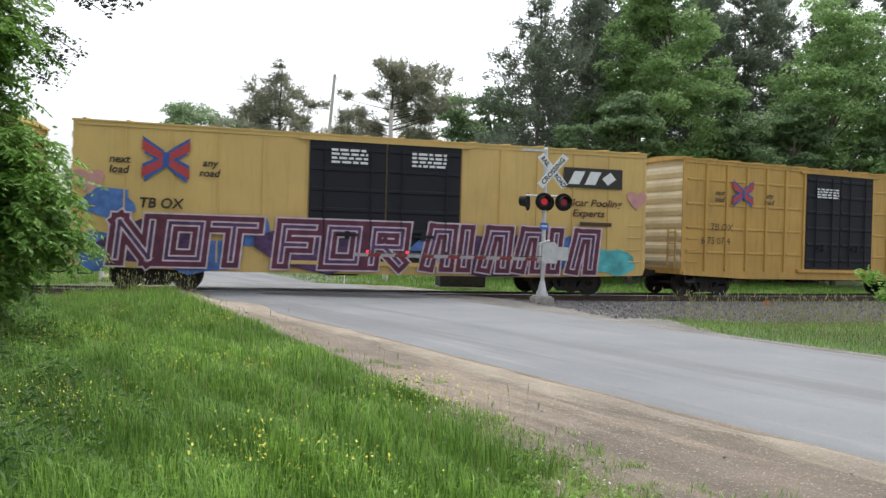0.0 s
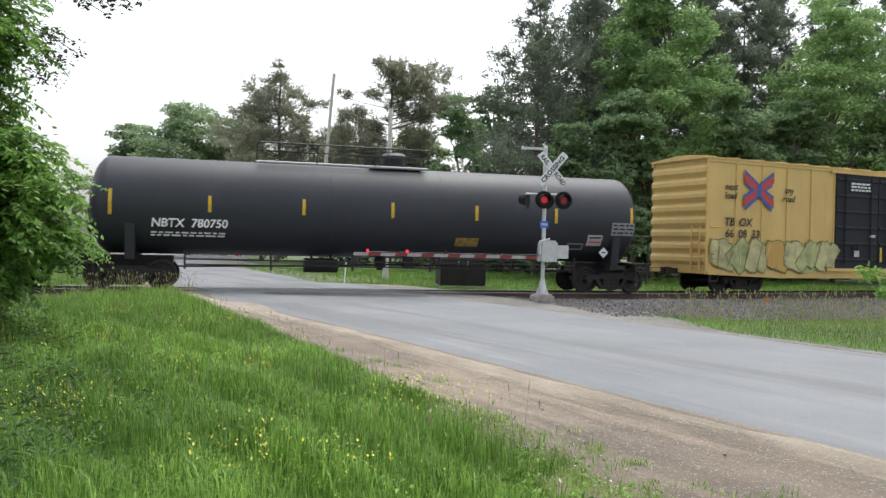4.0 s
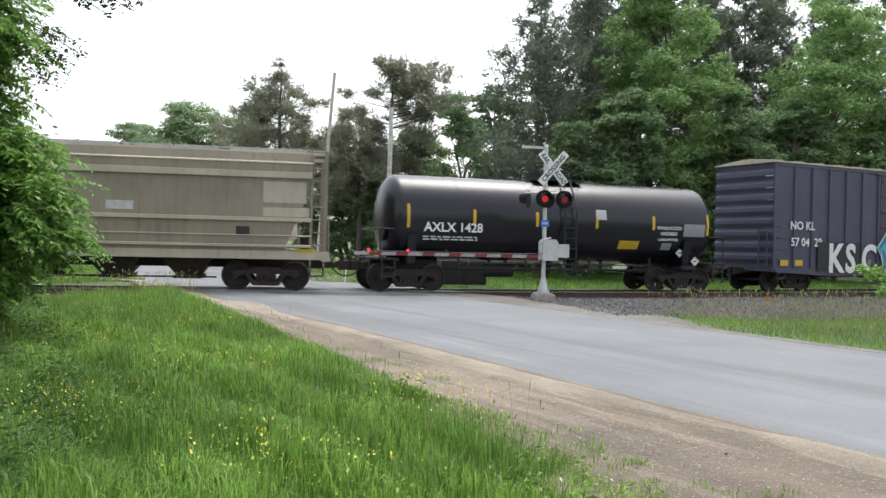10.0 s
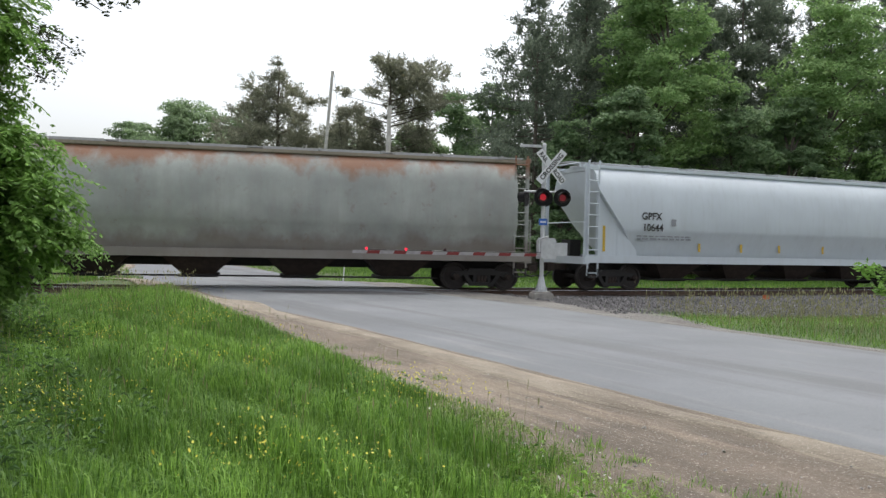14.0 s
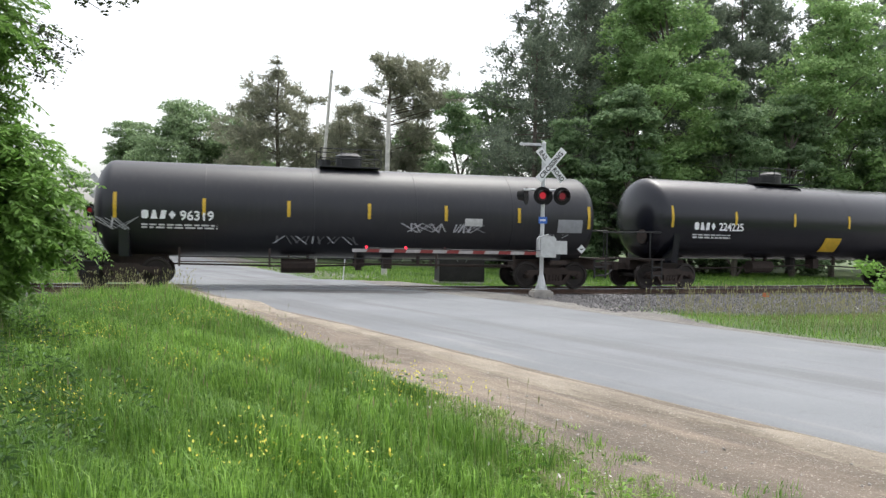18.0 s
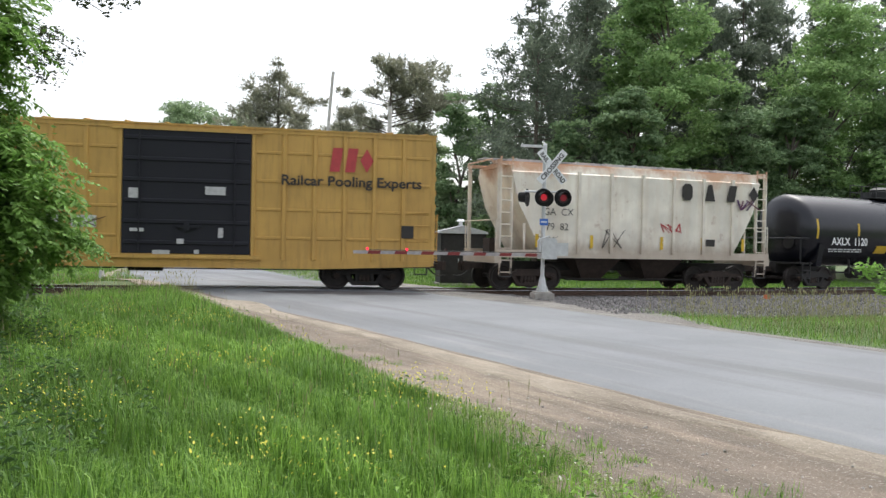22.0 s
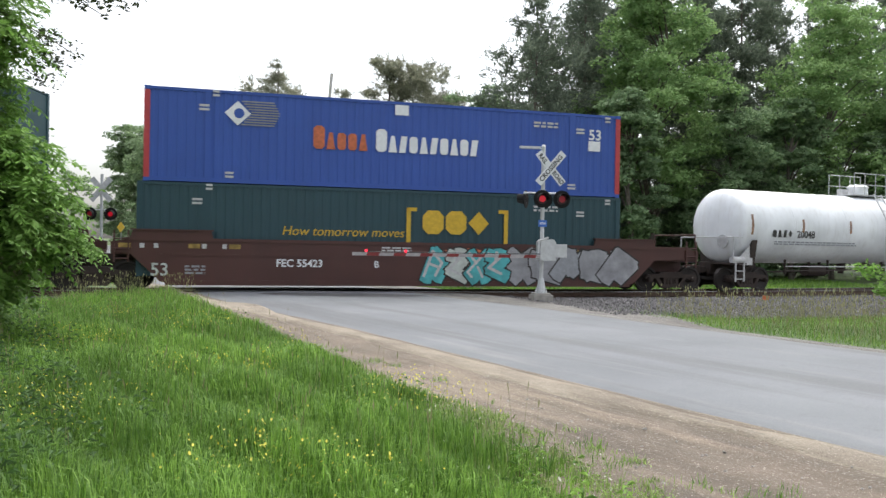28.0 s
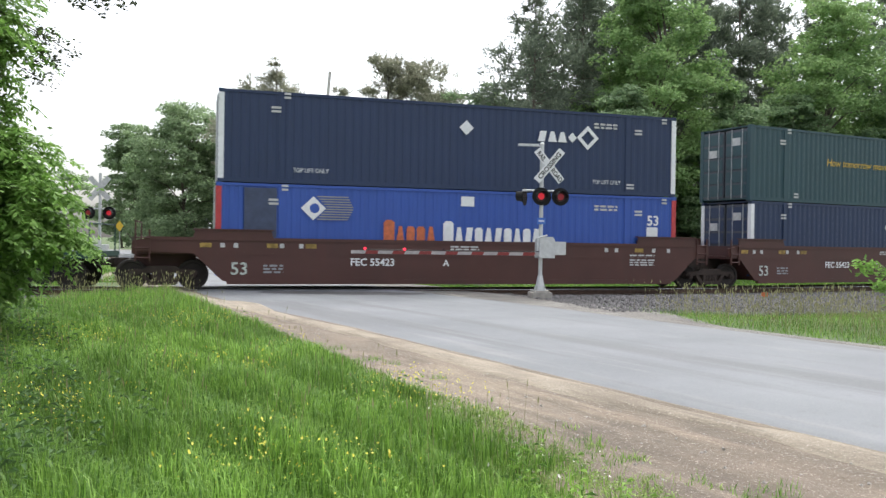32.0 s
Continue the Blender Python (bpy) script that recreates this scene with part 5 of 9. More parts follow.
    for a, b in ((-h + 0.1, d0 - 0.05), (d1 + 0.05, h - 0.1)):
        k = max(1, round((b - a) / posts))
        xs += [a + (b - a) * i / k for i in range(1, k)] + [a if a > -h + 0.2 else None, b if b < h - 0.2 else None]
    xs = sorted(x for x in xs if x is not None)
    for x in xs:
        for y in (-w, w):
            part("side_post", shared("side_post%.2f%.2f%s%.2f" % (zb, zr, paint_side.name, post_w), lambda: Shape().prism([(-post_w, -0.03), (-post_w * 0.7, 0.03 + post_w * 0.45), (post_w * 0.7, 0.03 + post_w * 0.45), (post_w, -0.03)][::-1], "z", zb + 0.28, zr - 0.26)), paint_side, car,
                 at=Matrix.Translation((x, y, 0)) @ Matrix.Rotation(math.pi if y < 0 else 0, 4, "Z"))
    if grid:
        for a, b in zip([-h + 0.1] + xs, xs + [h - 0.1]):
            if a < (d0 + d1) / 2 < b or b - a < 0.5:
                continue
            for z in np.linspace(zb + 0.95, zr - 0.85, 4):
                part("side_rib", shared("side_rib%.2f%s" % (b - a, paint_side.name), lambda: Shape().prism([(-0.05, 0.0), (-0.03, 0.03), (0.03, 0.03), (0.05, 0.0)], "x", -(b - a) / 2 + 0.1, (b - a) / 2 - 0.1)), paint_side, car,
                     at=Matrix.Translation(((a + b) / 2, -w, float(z))) @ Matrix.Rotation(radians(90), 4, "X"))
    # doors stand a little proud on the side, on rails
    for i in range(doors):
        a, b = d0 + (d1 - d0) * i / doors, d0 + (d1 - d0) * (i + 1) / doors
        dr = part("door", Shape().box(a + 0.02, b - 0.02, -w - 0.07, -w + 0.02, zb + 0.42, zr - 0.3), paint_door, car, "black ribbed sliding door" if paint_door is DOOR_BLACK else "")
        for z in np.linspace(zb + 0.75, zr - 0.55, 6):
            part("door_rib", shared("door_rib%.2f%s" % (b - a, (rib_paint or paint_door).name), lambda: Shape().prism([(-0.07, 0), (-0.04, 0.035), (0.04, 0.035), (0.07, 0)], "x", -(b - a) / 2 + 0.08, (b - a) / 2 - 0.08)), rib_paint or paint_door, dr,
                 at=Matrix.Translation(((a + b) / 2, -w - 0.07, float(z))) @ Matrix.Rotation(radians(90), 4, "X"))
        for x in (a + 0.5, b - 0.5):
            part("locking_bar", shared("locking_bar%.2f%s" % (zr, paint_door.name), lambda: Shape().cyl((0, 0, zb + 0.5), (0, 0, zr - 0.4), 0.025, 6)), rib_paint or paint_door, dr, at=(x, -w - 0.12, 0))
        part("door_lever", shared("door_lever" + paint_door.name, lambda: Shape().box(-0.35, 0.35, -0.03, 0.03, -0.04, 0.04).box(-0.08, 0.08, -0.05, 0.0, -0.12, 0.12)), rib_paint or paint_door, dr, at=((a + b) / 2, -w - 0.14, zb + 1.25))
    part("door_rail", Shape().box(d0 - (d1 - d0) * 0.1, d1 + 0.3, -w - 0.13, -w, zb + 0.28, zb + 0.4), paint_side, car)
    part("upper_door_rail", Shape().box(d0 - 0.3, d1 + 0.3, -w - 0.11, -w, zr - 0.31, zr - 0.22), paint_side, car)
    underframe(car, h, t0, t1)
    return car, h, w


def strokes(car, x0, x1, z0, z1, y, mats, seed, n=14, width=0.12):
    """Sprayed tags that spell nothing: slanting bars and loops on the side."""
    rnd = random.Random(seed)
    for i in range(n):
        x = x0 + (x1 - x0) * (i + 0.5) / n
        lean = rnd.uniform(-0.35, 0.35)
        a, b = z0 + rnd.uniform(0, 0.12) * (z1 - z0), z1 - rnd.uniform(0, 0.15) * (z1 - z0)
        k = rnd.uniform(0.7, 1.4) * width
        yy = y - 0.003 - 0.0012 * (i % 4)
        part("graffiti_stroke", Shape().prism([(x - lean, a), (x - lean + k, a), (x + lean + k, b), (x + lean, b)], "y", yy, y), mats[i % len(mats)], car)


def blob(car, x, z, rx, rz, y, mat, seed, n=14, name="graffiti_patch", lift=0.003):
    rnd = random.Random(seed)
    pts = [(x + rx * math.cos(2 * math.pi * i / n) * rnd.uniform(0.75, 1.15), z + rz * math.sin(2 * math.pi * i / n) * rnd.uniform(0.75, 1.15)) for i in range(n)]
    return part(name, Shape().prism(pts, "y", y - lift, y), mat, car)


def block_letters(car, words, x, z, size, y, outline, fill, squeeze=1.0, core=None, shear=0.0):
    """Fat sprayed letters: a wide rim, a fill, a thin core."""
    lettering(words, size, outline, car, x, y - 0.006, z, "graffiti_rim", squeeze=squeeze, bold=0.035, shear=shear)
    lettering(words, size, fill, car, x, y - 0.009, z, "graffiti_fill", squeeze=squeeze, bold=0.012, shear=shear)
    if core:
        lettering(words, size, core, car, x, y - 0.012, z, "graffiti_core", squeeze=squeeze, bold=-0.012, shear=shear)


# cylindrical tank cars
def tank_car(label, u0, u1, b0, b1, r, zc, shell, gear=None, ladder=True, rails=True, strips=6, dome=0.0, dome_len=1.6, pipe=None, roof_rail=False, light=False):
    car, h, t0, t1 = car_start("tank_car", label, u0, u1, b0, b1)
    gear = gear or STEEL_DARK
    hb = h - 0.25
    prof = [(-hb + r * 0.42 * (1 - math.cos(a)) , r * math.sin(a)) for a in np.linspace(0.02, math.pi / 2, 9)]
    full = prof + [(-x, q) for x, q in prof[::-1]]
    part("shell", Shape().lathe(full, 0, zc, 40), shell, car, smooth=True)
    for i in range(1, 5):
        x = -hb + 2 * hb * i / 5
        part("weld_band", shared("weld_band%.2f%.2f" % (r, zc), lambda: Shape().lathe([(-0.02, r + 0.001), (-0.01, r + 0.006), (0.01, r + 0.006), (0.02, r + 0.001)], 0, zc, 40), True), shell, car, at=(x, 0, 0))
    ytang = lambda z: -math.sqrt(max(0.01, r * r - (z - zc) ** 2)) - 0.012
    # stub sills, saddles
    for x, e in ((t0, -1), (t1, 1)):
        part("saddle", shared("saddle%.2f%.2f%s" % (r, zc, gear.name), lambda: Shape().prism([(-1.25, 0.95), (1.25, 0.95), (1.4, zc - 0.55), (1.15, zc - 0.9), (0.7, zc - r * 0.92), (-0.7, zc - r * 0.92), (-1.15, zc - 0.9), (-1.4, zc - 0.55)], "x", -0.14, 0.14)), gear if light else shell, car, at=(x, 0, 0))
        part("stub_sill", Shape().box(min(x - e * 1.2, e * h), max(x - e * 1.2, e * h), -0.32, 0.32, 0.68, 1.05), gear, car)
        part("end_platform", Shape().box(min(e * h, e * (h - 0.7)), max(e * h, e * (h - 0.7)), -1.45, 1.45, 1.04, 1.1), gear, car)
        truck(car, x, gear)
        rail = DIRTY_WHITE if light else BLACK_IRON
        part("end_rail", Shape().tube([(e * (h - 0.08), -1.4, 1.1), (e * (h - 0.08), -1.4, 2.05), (e * (h - 0.55), -1.4, 2.05)], 0.024, 6).tube([(e * (h - 0.08), -1.4, 2.05), (e * (h - 0.08), 1.4, 2.05), (e * (h - 0.08), 1.4, 1.1)], 0.024, 6), rail, car)
        part("step_ladder", shared("tank_step" + rail.name, lambda: ladder_shape(0.42, 0.4, 1.1, 0.3)), rail, car, at=(e * (h - 0.35), -1.46, 0))
        part("hand_brake" if e < 0 else "jacking_pad", Shape().cyl((e * (h - 0.3), -0.6, 1.9), (e * (h - 0.36), -0.6, 1.9), 0.26, 14) if e < 0 else Shape().box(x - 0.3, x + 0.3, -1.5, -1.35, 0.86, 1.0), DIRTY_WHITE if light and e < 0 else gear, car)
    ends_of_frame(car, h)
    rail_mat = DIRTY_WHITE if light else BLACK_IRON
    if rails:
        for z in (0.82, 0.98):
            part("side_handrail", Shape().tube([(t0 + 1.6, -1.42, z), (t1 - 1.6, -1.42, z)], 0.02, 5), rail_mat if z > 0.9 else gear, car)
        k = int((t1 - t0 - 3.2) / 2.2)
        for i in range(k + 1):
            part("rail_post", shared("rail_post" + gear.name, lambda: Shape().box(-0.03, 0.03, -0.03, 0.03, 0.68, 1.25)), gear, car, at=(t0 + 1.6 + (t1 - t0 - 3.2) * i / k, -1.4, 0))
    part("air_reservoir", Shape().cyl((-2.6, -0.35, zc - r - 0.28), (-1.5, -0.35, zc - r - 0.28), 0.24, 12).box(-2.4, -2.32, -0.4, -0.3, zc - r - 0.1, zc - r + 0.06).box(-1.78, -1.7, -0.4, -0.3, zc - r - 0.1, zc - r + 0.06), gear, car)
    part("brake_rod", Shape().tube([(t0 + 1.3, -0.3, 0.72), (-2.0, -0.3, zc - r - 0.3), (0.9, -0.3, zc - r - 0.2), (t1 - 1.3, -0.3, 0.72)], 0.03, 6).box(0.75, 1.05, -0.5, -0.1, zc - r - 0.34, zc - r + 0.05).box(1.9, 2.0, -0.5, -0.42, zc - r - 0.2, zc - r + 0.15), gear, car)
    part("bottom_outlet", shared("bottom_outlet%.2f" % (zc - r), lambda: Shape().cyl((0, 0, zc - r - 0.3), (0, 0, zc - r + 0.1), 0.2, 12).cyl((0, 0, zc - r - 0.42), (0, 0, zc - r - 0.3), 0.12, 10)), gear, car)
    # platform and fittings on top
    zt = zc + r
    part("top_platform", Shape().box(dome - dome_len, dome + dome_len, -0.62, 0.62, zt + 0.02, zt + 0.06), rail_mat, car)
    part("manway", Shape().cyl((dome, 0, zt), (dome, 0, zt + 0.42), 0.42, 18).cyl((dome, 0, zt + 0.42), (dome, 0, zt + 0.52), 0.46, 18, 0.3), shell if light else BLACK_IRON, car, smooth=True)
    part("valve_box", Shape().cyl((dome - 0.8, 0.1, zt), (dome - 0.8, 0.1, zt + 0.3), 0.22, 12), rail_mat, car)
    top = zt + (0.95 if roof_rail else 0.62)
    for y in (-0.62, 0.62):
        s = Shape()
        for x in (dome - dome_len, dome - dome_len / 3, dome + dome_len / 3, dome + dome_len):
            s.cyl((x, y, zt + 0.05), (x, y, top), 0.018, 5)
        for z in (top, (zt + top) / 2):
            s.cyl((dome - dome_len, y, z), (dome + dome_len, y, z), 0.018, 5)
        part("top_railing", s, rail_mat, car)
    if pipe:
        for y in (-0.75, -0.55):
            part("top_pipe", Shape().tube([(pipe[0], y, zt - 0.02), (pipe[1], y, zt - 0.02)], 0.04, 6), DIRTY_WHITE, car)
    if ladder:
        s = Shape()
        for x in (-0.22, 0.22):
            s.tube([(x, -r - 0.14, 0.7), (x, -r - 0.14, zc + 0.4), (x, -r * 0.86, zc + r * 0.7), (x, -0.95, zt + 0.06)], 0.03, 6)
        for i in range(8):
            z = 0.8 + i * 0.36
            y = -r - 0.14 if z < zc + 0.4 else -r - 0.14 + (z - zc - 0.4) / (r * 0.7 - 0.4) * (r * 0.14 + 0.14)
            s.cyl((-0.22, y, z), (0.22, y, z), 0.018, 5)
        part("side_ladder", s, rail_mat, car, at=(dome, 0, 0))
    for i in range(strips):
        x = -hb + 0.75 + i * (2 * hb - 1.3) / (strips - 1)
        z0 = zc - 0.2 + (0 if 0 < i < strips - 1 else -0.15)
        z1 = zc + 0.3 + (0 if 0 < i < strips - 1 else 0.12)
        part("reflective_strip", Shape().prism([(ytang(z0), z0), (ytang((z0 + z1) / 2) - 0.004, (z0 + z1) / 2), (ytang(z1), z1), (ytang(z1) + 0.01, z1), (ytang(z0) + 0.01, z0)], "x", -0.05, 0.05), STRIP_YELLOW if not light else STRIP_BROWN, car, at=(x, 0, 0))
    return car, h, ytang


def patch(car, name, mat, x0, x1, z0, z1, ytang, label=""):
    """A plate that follows the shell's curve."""
    sh, n = Shape(), 8
    zs = [z0 + (z1 - z0) * k / n for k in range(n + 1)]
    sh.add([(x, ytang(z) - d, z) for z in zs for x in (x0, x1) for d in (0.012, 0.002)],
           [f for k in range(n) for f in ((4 * k, 4 * k + 2, 4 * k + 6, 4 * k + 4), (4 * k + 1, 4 * k + 5, 4 * k + 7, 4 * k + 3), (4 * k, 4 * k + 4, 4 * k + 5, 4 * k + 1), (4 * k + 2, 4 * k + 3, 4 * k + 7, 4 * k + 6))] + [(0, 1, 3, 2), (4 * n, 4 * n + 2, 4 * n + 3, 4 * n + 1)])
    return part(name, sh, mat, car, label)


def diamond(car, x, z, s, y, mat=None):
    part("placard", Shape().prism([(x, z - s), (x + s, z), (x, z + s), (x - s, z)], "y", y - 0.008, y), mat or WHITE_PAINT, car, "white diamond placard")
    part("placard_mark", Shape().box(x - s * 0.4, x + s * 0.4, y - 0.011, y - 0.008, z - s * 0.12, z + s * 0.12), INK_BLACK, car)


# covered hoppers
def hopper(label, u0, u1, b0, b1, skin, beam, zt=4.45, zs=1.25, style="curved", slope=1.2, chutes=3, gear=None, ribs=0, name="hopper_car", ends=None, roof=None):
    car, h, t0, t1 = car_start(name, label, u0, u1, b0, b1)
    ends = ends or skin
    hb = h - 0.55
    if style == "curved":
        prof = [(1.0, zt - 0.1), (1.3, zt - 0.35), (1.48, zt - 0.85), (1.55, zt - 1.35), (1.55, zt - 1.8), (1.55, zt - 2.22), (1.48, zt - 2.36), (1.25, zt - 2.95), (1.2, zs)]
    else:
        prof = [(1.35, zt - 0.1), (1.42, zt - 0.35), (1.5, zt - 0.4), (1.5, zt - 1.5), (1.5, zt - 2.4), (1.48, zs + 0.3), (1.45, zs)]
    zk = zt - 0.95

    def reach(z):
        return hb - max(0.0, (zk - z) / (zk - zs - 0.1)) * slope if slope else hb
    k = len(prof)
    vs, fs = [], []
    ring = [(-y, z) for y, z in prof[::-1]] + [(y, z) for y, z in prof]
    m = len(ring)
    for e in (-1, 1):
        vs += [(e * reach(z), y, z) for y, z in ring]
    fs = [(i, (i + 1) % m, (i + 1) % m + m, i + m) for i in range(m)]
    for o in (0, m):
        fs += [(o + i, o + i + 1, o + m - 2 - i, o + m - 1 - i) for i in range(k - 1)]
    part("body", Shape().add(vs, fs), skin, car, smooth=style == "curved")
    part("roof", Shape().prism([(-1.05, zt - 0.12), (0, zt), (1.05, zt - 0.12), (1.05, zt - 0.2), (-1.05, zt - 0.2)], "x", -hb - 0.05, hb + 0.05), roof or beam, car)
    for y in (-1.02, 1.02):
        part("roof_edge", Shape().box(-h + 0.1, h - 0.1, y - 0.12, y + 0.12, zt - 0.12, zt - 0.02), roof or beam, car)
    part("walkway", Shape().box(-h, h, -0.32, 0.32, zt + 0.1, zt + 0.14), GALV, car)
    for i in range(9):
        x = -hb + 0.4 + i * (2 * hb - 0.8) / 8
        part("walkway_bracket", shared("walkway_bracket%.2f" % zt, lambda: Shape().box(-0.04, 0.04, -1.0, 1.0, zt + 0.02, zt + 0.1)), GALV, car, at=(x, 0, 0))
    for i in range(4):
        x = -hb + 2 * hb * (i + 0.5) / 4
        part("roof_hatch", shared("roof_hatch%.2f%.1f" % (zt, hb), lambda: Shape().box(-hb / 4 + 0.25, hb / 4 - 0.25, -0.62, -0.36, zt - 0.04, zt + 0.12)), GALV, car, at=(x, 0, 0))
    for y in (-1.47, 1.39):
        part("side_sill", Shape().box(-h + 0.05, h - 0.05, y, y + 0.08, zs - 0.2, zs + 0.06), beam, car)
    if ribs:
        for i in range(ribs):
            x = -hb + slope + 0.15 + (2 * hb - 2 * slope - 0.3) * i / (ribs - 1)
            part("side_post", shared("hopper_post%.2f%s" % (zt, skin.name), lambda: Shape().box(-0.05, 0.05, -1.57, -1.46, zs, zt - 0.3)), skin, car, at=(x, 0, 0))
    for e in (-1, 1):
        # end frame: posts, plate, ladder, railing
        a, b = sorted((e * h, e * (h - 0.16)))
        part("end_sill", Shape().box(min(e * h, e * (h - 0.25)), max(e * h, e * (h - 0.25)), -1.45, 1.45, 0.95, 1.2), beam, car)
        for y in (-1.36, 1.28):
            part("end_post", Shape().box(min(e * (h - 0.1), e * (h - 0.22)), max(e * (h - 0.1), e * (h - 0.22)), y, y + 0.08, 1.0, zt), ends, car)
        part("end_ladder", shared("hopper_ladder%.2f%s" % (zt, ends.name), lambda: ladder_shape(0.42, 0.55, zt + 0.1, 0.4)), ends, car, at=(e * (h - 0.4), -1.42, 0))
        part("end_rail", Shape().tube([(e * (h - 0.05), -1.38, 1.1), (e * (h - 0.05), -1.38, 2.4), (e * (h - 0.05), 1.38, 2.4), (e * (h - 0.05), 1.38, 1.1)], 0.022, 5), ends, car)
        part("top_rail", Shape().tube([(e * h, -1.1, zt - 0.1), (e * h, -1.1, zt + 0.02), (e * h, 1.1, zt + 0.02), (e * h, 1.1, zt - 0.1)], 0.03, 5), ends, car)
        if slope:
            part("end_brace", Shape().tube([(e * (hb - 0.05), -1.35, zs + 0.1), (e * (hb - 0.05), -1.35, zk)], 0.05, 6), ends, car)
            part("slope_brace", Shape().tube([(e * (hb - slope * 0.5), -1.35, zs + 0.05), (e * (hb - slope * 0.5), -1.35, zs + (zk - zs) * 0.45)], 0.045, 6), ends, car)
        part("brake_box", Shape().box(min(e * (h - 0.5), e * (h - 0.95)), max(e * (h - 0.5), e * (h - 0.95)), 0.2, 0.8, 1.2, 1.8), gear or STEEL_DARK, car)
        part("step", shared("step", stirrup_shape), BLACK_IRON, car, at=(e * (h - 0.4), -1.45, 0.5))
    span = (t1 - t0) - 2.6
    for i in range(chutes):
        x = t0 + 1.3 + span * (i + 0.5) / chutes
        wd = span / chutes * 0.42
        s = Shape()
        s.add([(x - wd, -1.35, zs), (x + wd, -1.35, zs), (x + wd, 1.35, zs), (x - wd, 1.35, zs), (x - wd * 0.35, -0.75, 0.42), (x + wd * 0.35, -0.75, 0.42), (x + wd * 0.35, 0.75, 0.42), (x - wd * 0.35, 0.75, 0.42)],
              [(0, 1, 5, 4), (1, 2, 6, 5), (2, 3, 7, 6), (3, 0, 4, 7), (4, 5, 6, 7), (0, 3, 2, 1)])
        c = part("discharge_chute", s, gear or BROWN_GEAR, car)
        part("outlet_gate", Shape().box(x - wd * 0.45, x + wd * 0.45, -0.85, 0.85, 0.34, 0.44), gear or STEEL_DARK, c)
    part("discharge_pipe", Shape().tube([(t0 + 1.5, -0.9, 0.4), (t1 - 1.5, -0.9, 0.4)], 0.03, 6), STEEL_DARK, car)
    part("centre_sill", Shape().box(-h + 0.15, h - 0.15, -0.3, 0.3, 0.7, 1.0), STEEL_DARK, car)
    for x in (t0, t1):
        truck(car, x, gear or STEEL_DARK)
    ends_of_frame(car, h)
    return car, h, -1.5


# containers and well units
def container(label, u0, u1, z, mid, b0, b1, skin, post, door_skin=None):
    c = thing("shipping_container", label, "container", "containers on the train")
    MOVERS.append((c, mid, b0 - mid, b1 - mid))
    a, b = u0 - mid, u1 - mid
    w, hh = 1.295, 2.896
    n = int((b - a - 0.3) / 0.27)
    p = (b - a - 0.3) / n
    for y in (-1, 1):
        line = []
        for i in range(n):
            x = a + 0.15 + i * p
            line += [(x, 0.0), (x + p * 0.38, 0.0), (x + p * 0.52, 0.02), (x + p * 0.86, 0.02)]
        line.append((b - 0.15, 0.0))
        out = [(x, y * (w - 0.02 - d)) for x, d in line] + [(b - 0.15, y * (w - 0.09)), (a + 0.15, y * (w - 0.09))]
        part("side_panel", Shape().prism(out, "z", z + 0.15, z + hh - 0.1), skin, c)
        part("bottom_rail", Shape().box(a + 0.1, b - 0.1, min(y * w, y * (w - 0.12)), max(y * w, y * (w - 0.12)), z + 0.02, z + 0.16), skin, c)
        part("top_rail", Shape().box(a + 0.1, b - 0.1, min(y * w, y * (w - 0.07)), max(y * w, y * (w - 0.07)), z + hh - 0.1, z + hh - 0.01), skin, c)
        for x in (a, b):
            e = 1 if x == b else -1
            part("corner_post", Shape().box(min(x, x - e * 0.17), max(x, x - e * 0.17), min(y * (w + 0.004), y * (w - 0.17)), max(y * (w + 0.004), y * (w - 0.17)), z + 0.12, z + hh - 0.12), post, c)
            for zz in (z, z + hh - 0.12):
                part("corner_casting", Shape().box(min(x, x - e * 0.18), max(x, x - e * 0.18), min(y * (w + 0.008), y * (w - 0.16)), max(y * (w + 0.008), y * (w - 0.16)), zz, zz + 0.12), skin, c)
        for x in ((a + b) / 2 - 6.1, (a + b) / 2 + 6.1):
            part("lifting_post", Shape().box(x - 0.09, x + 0.09, min(y * (w + 0.006), y * (w - 0.1)), max(y * (w + 0.006), y * (w - 0.1)), z + 0.02, z + hh - 0.01), skin, c)
    part("roof", Shape().box(a + 0.05, b - 0.05, -w + 0.03, w - 0.03, z + hh - 0.06, z + hh - 0.015), skin, c)
    part("floor", Shape().box(a + 0.05, b - 0.05, -w + 0.05, w - 0.05, z + 0.06, z + 0.14), skin, c)
    for y in (-0.6, 0.6):
        d = part("door", Shape().box(a + 0.02, a + 0.09, y - 0.56, y + 0.56, z + 0.13, z + hh - 0.13), door_skin or skin, c)
        for yy in (y - 0.3, y + 0.22):
            part("locking_bar", shared("container_bar", lambda: Shape().cyl((0, 0, 0.1), (0, 0, 2.8), 0.022, 6)), GALV, d, at=(a - 0.01, yy, z))
        for k in range(5):
            part("door_panel", shared("door_panel" + skin.name, lambda: Shape().box(-0.025, 0.0, -0.5, 0.5, -0.21, 0.21)), skin if skin is not BOX_BLUE else BOX_DOOR, d, at=(a + 0.02, y, z + 0.42 + k * 0.51))
        part("door_notice", shared("door_notice", lambda: Shape().box(-0.026, -0.02, -0.2, 0.2, -0.15, 0.15)), STRIP_YELLOW if door_skin is BOX_GREEN else DIRTY_WHITE, d, at=(a + 0.02, y, z + 2.3 if y < 0 else z + 1.9))
    part("front_wall", Shape().box(b - 0.1, b - 0.03, -w + 0.05, w - 0.05, z + 0.1, z + hh - 0.1), skin, c)
    return c, a, b, -w


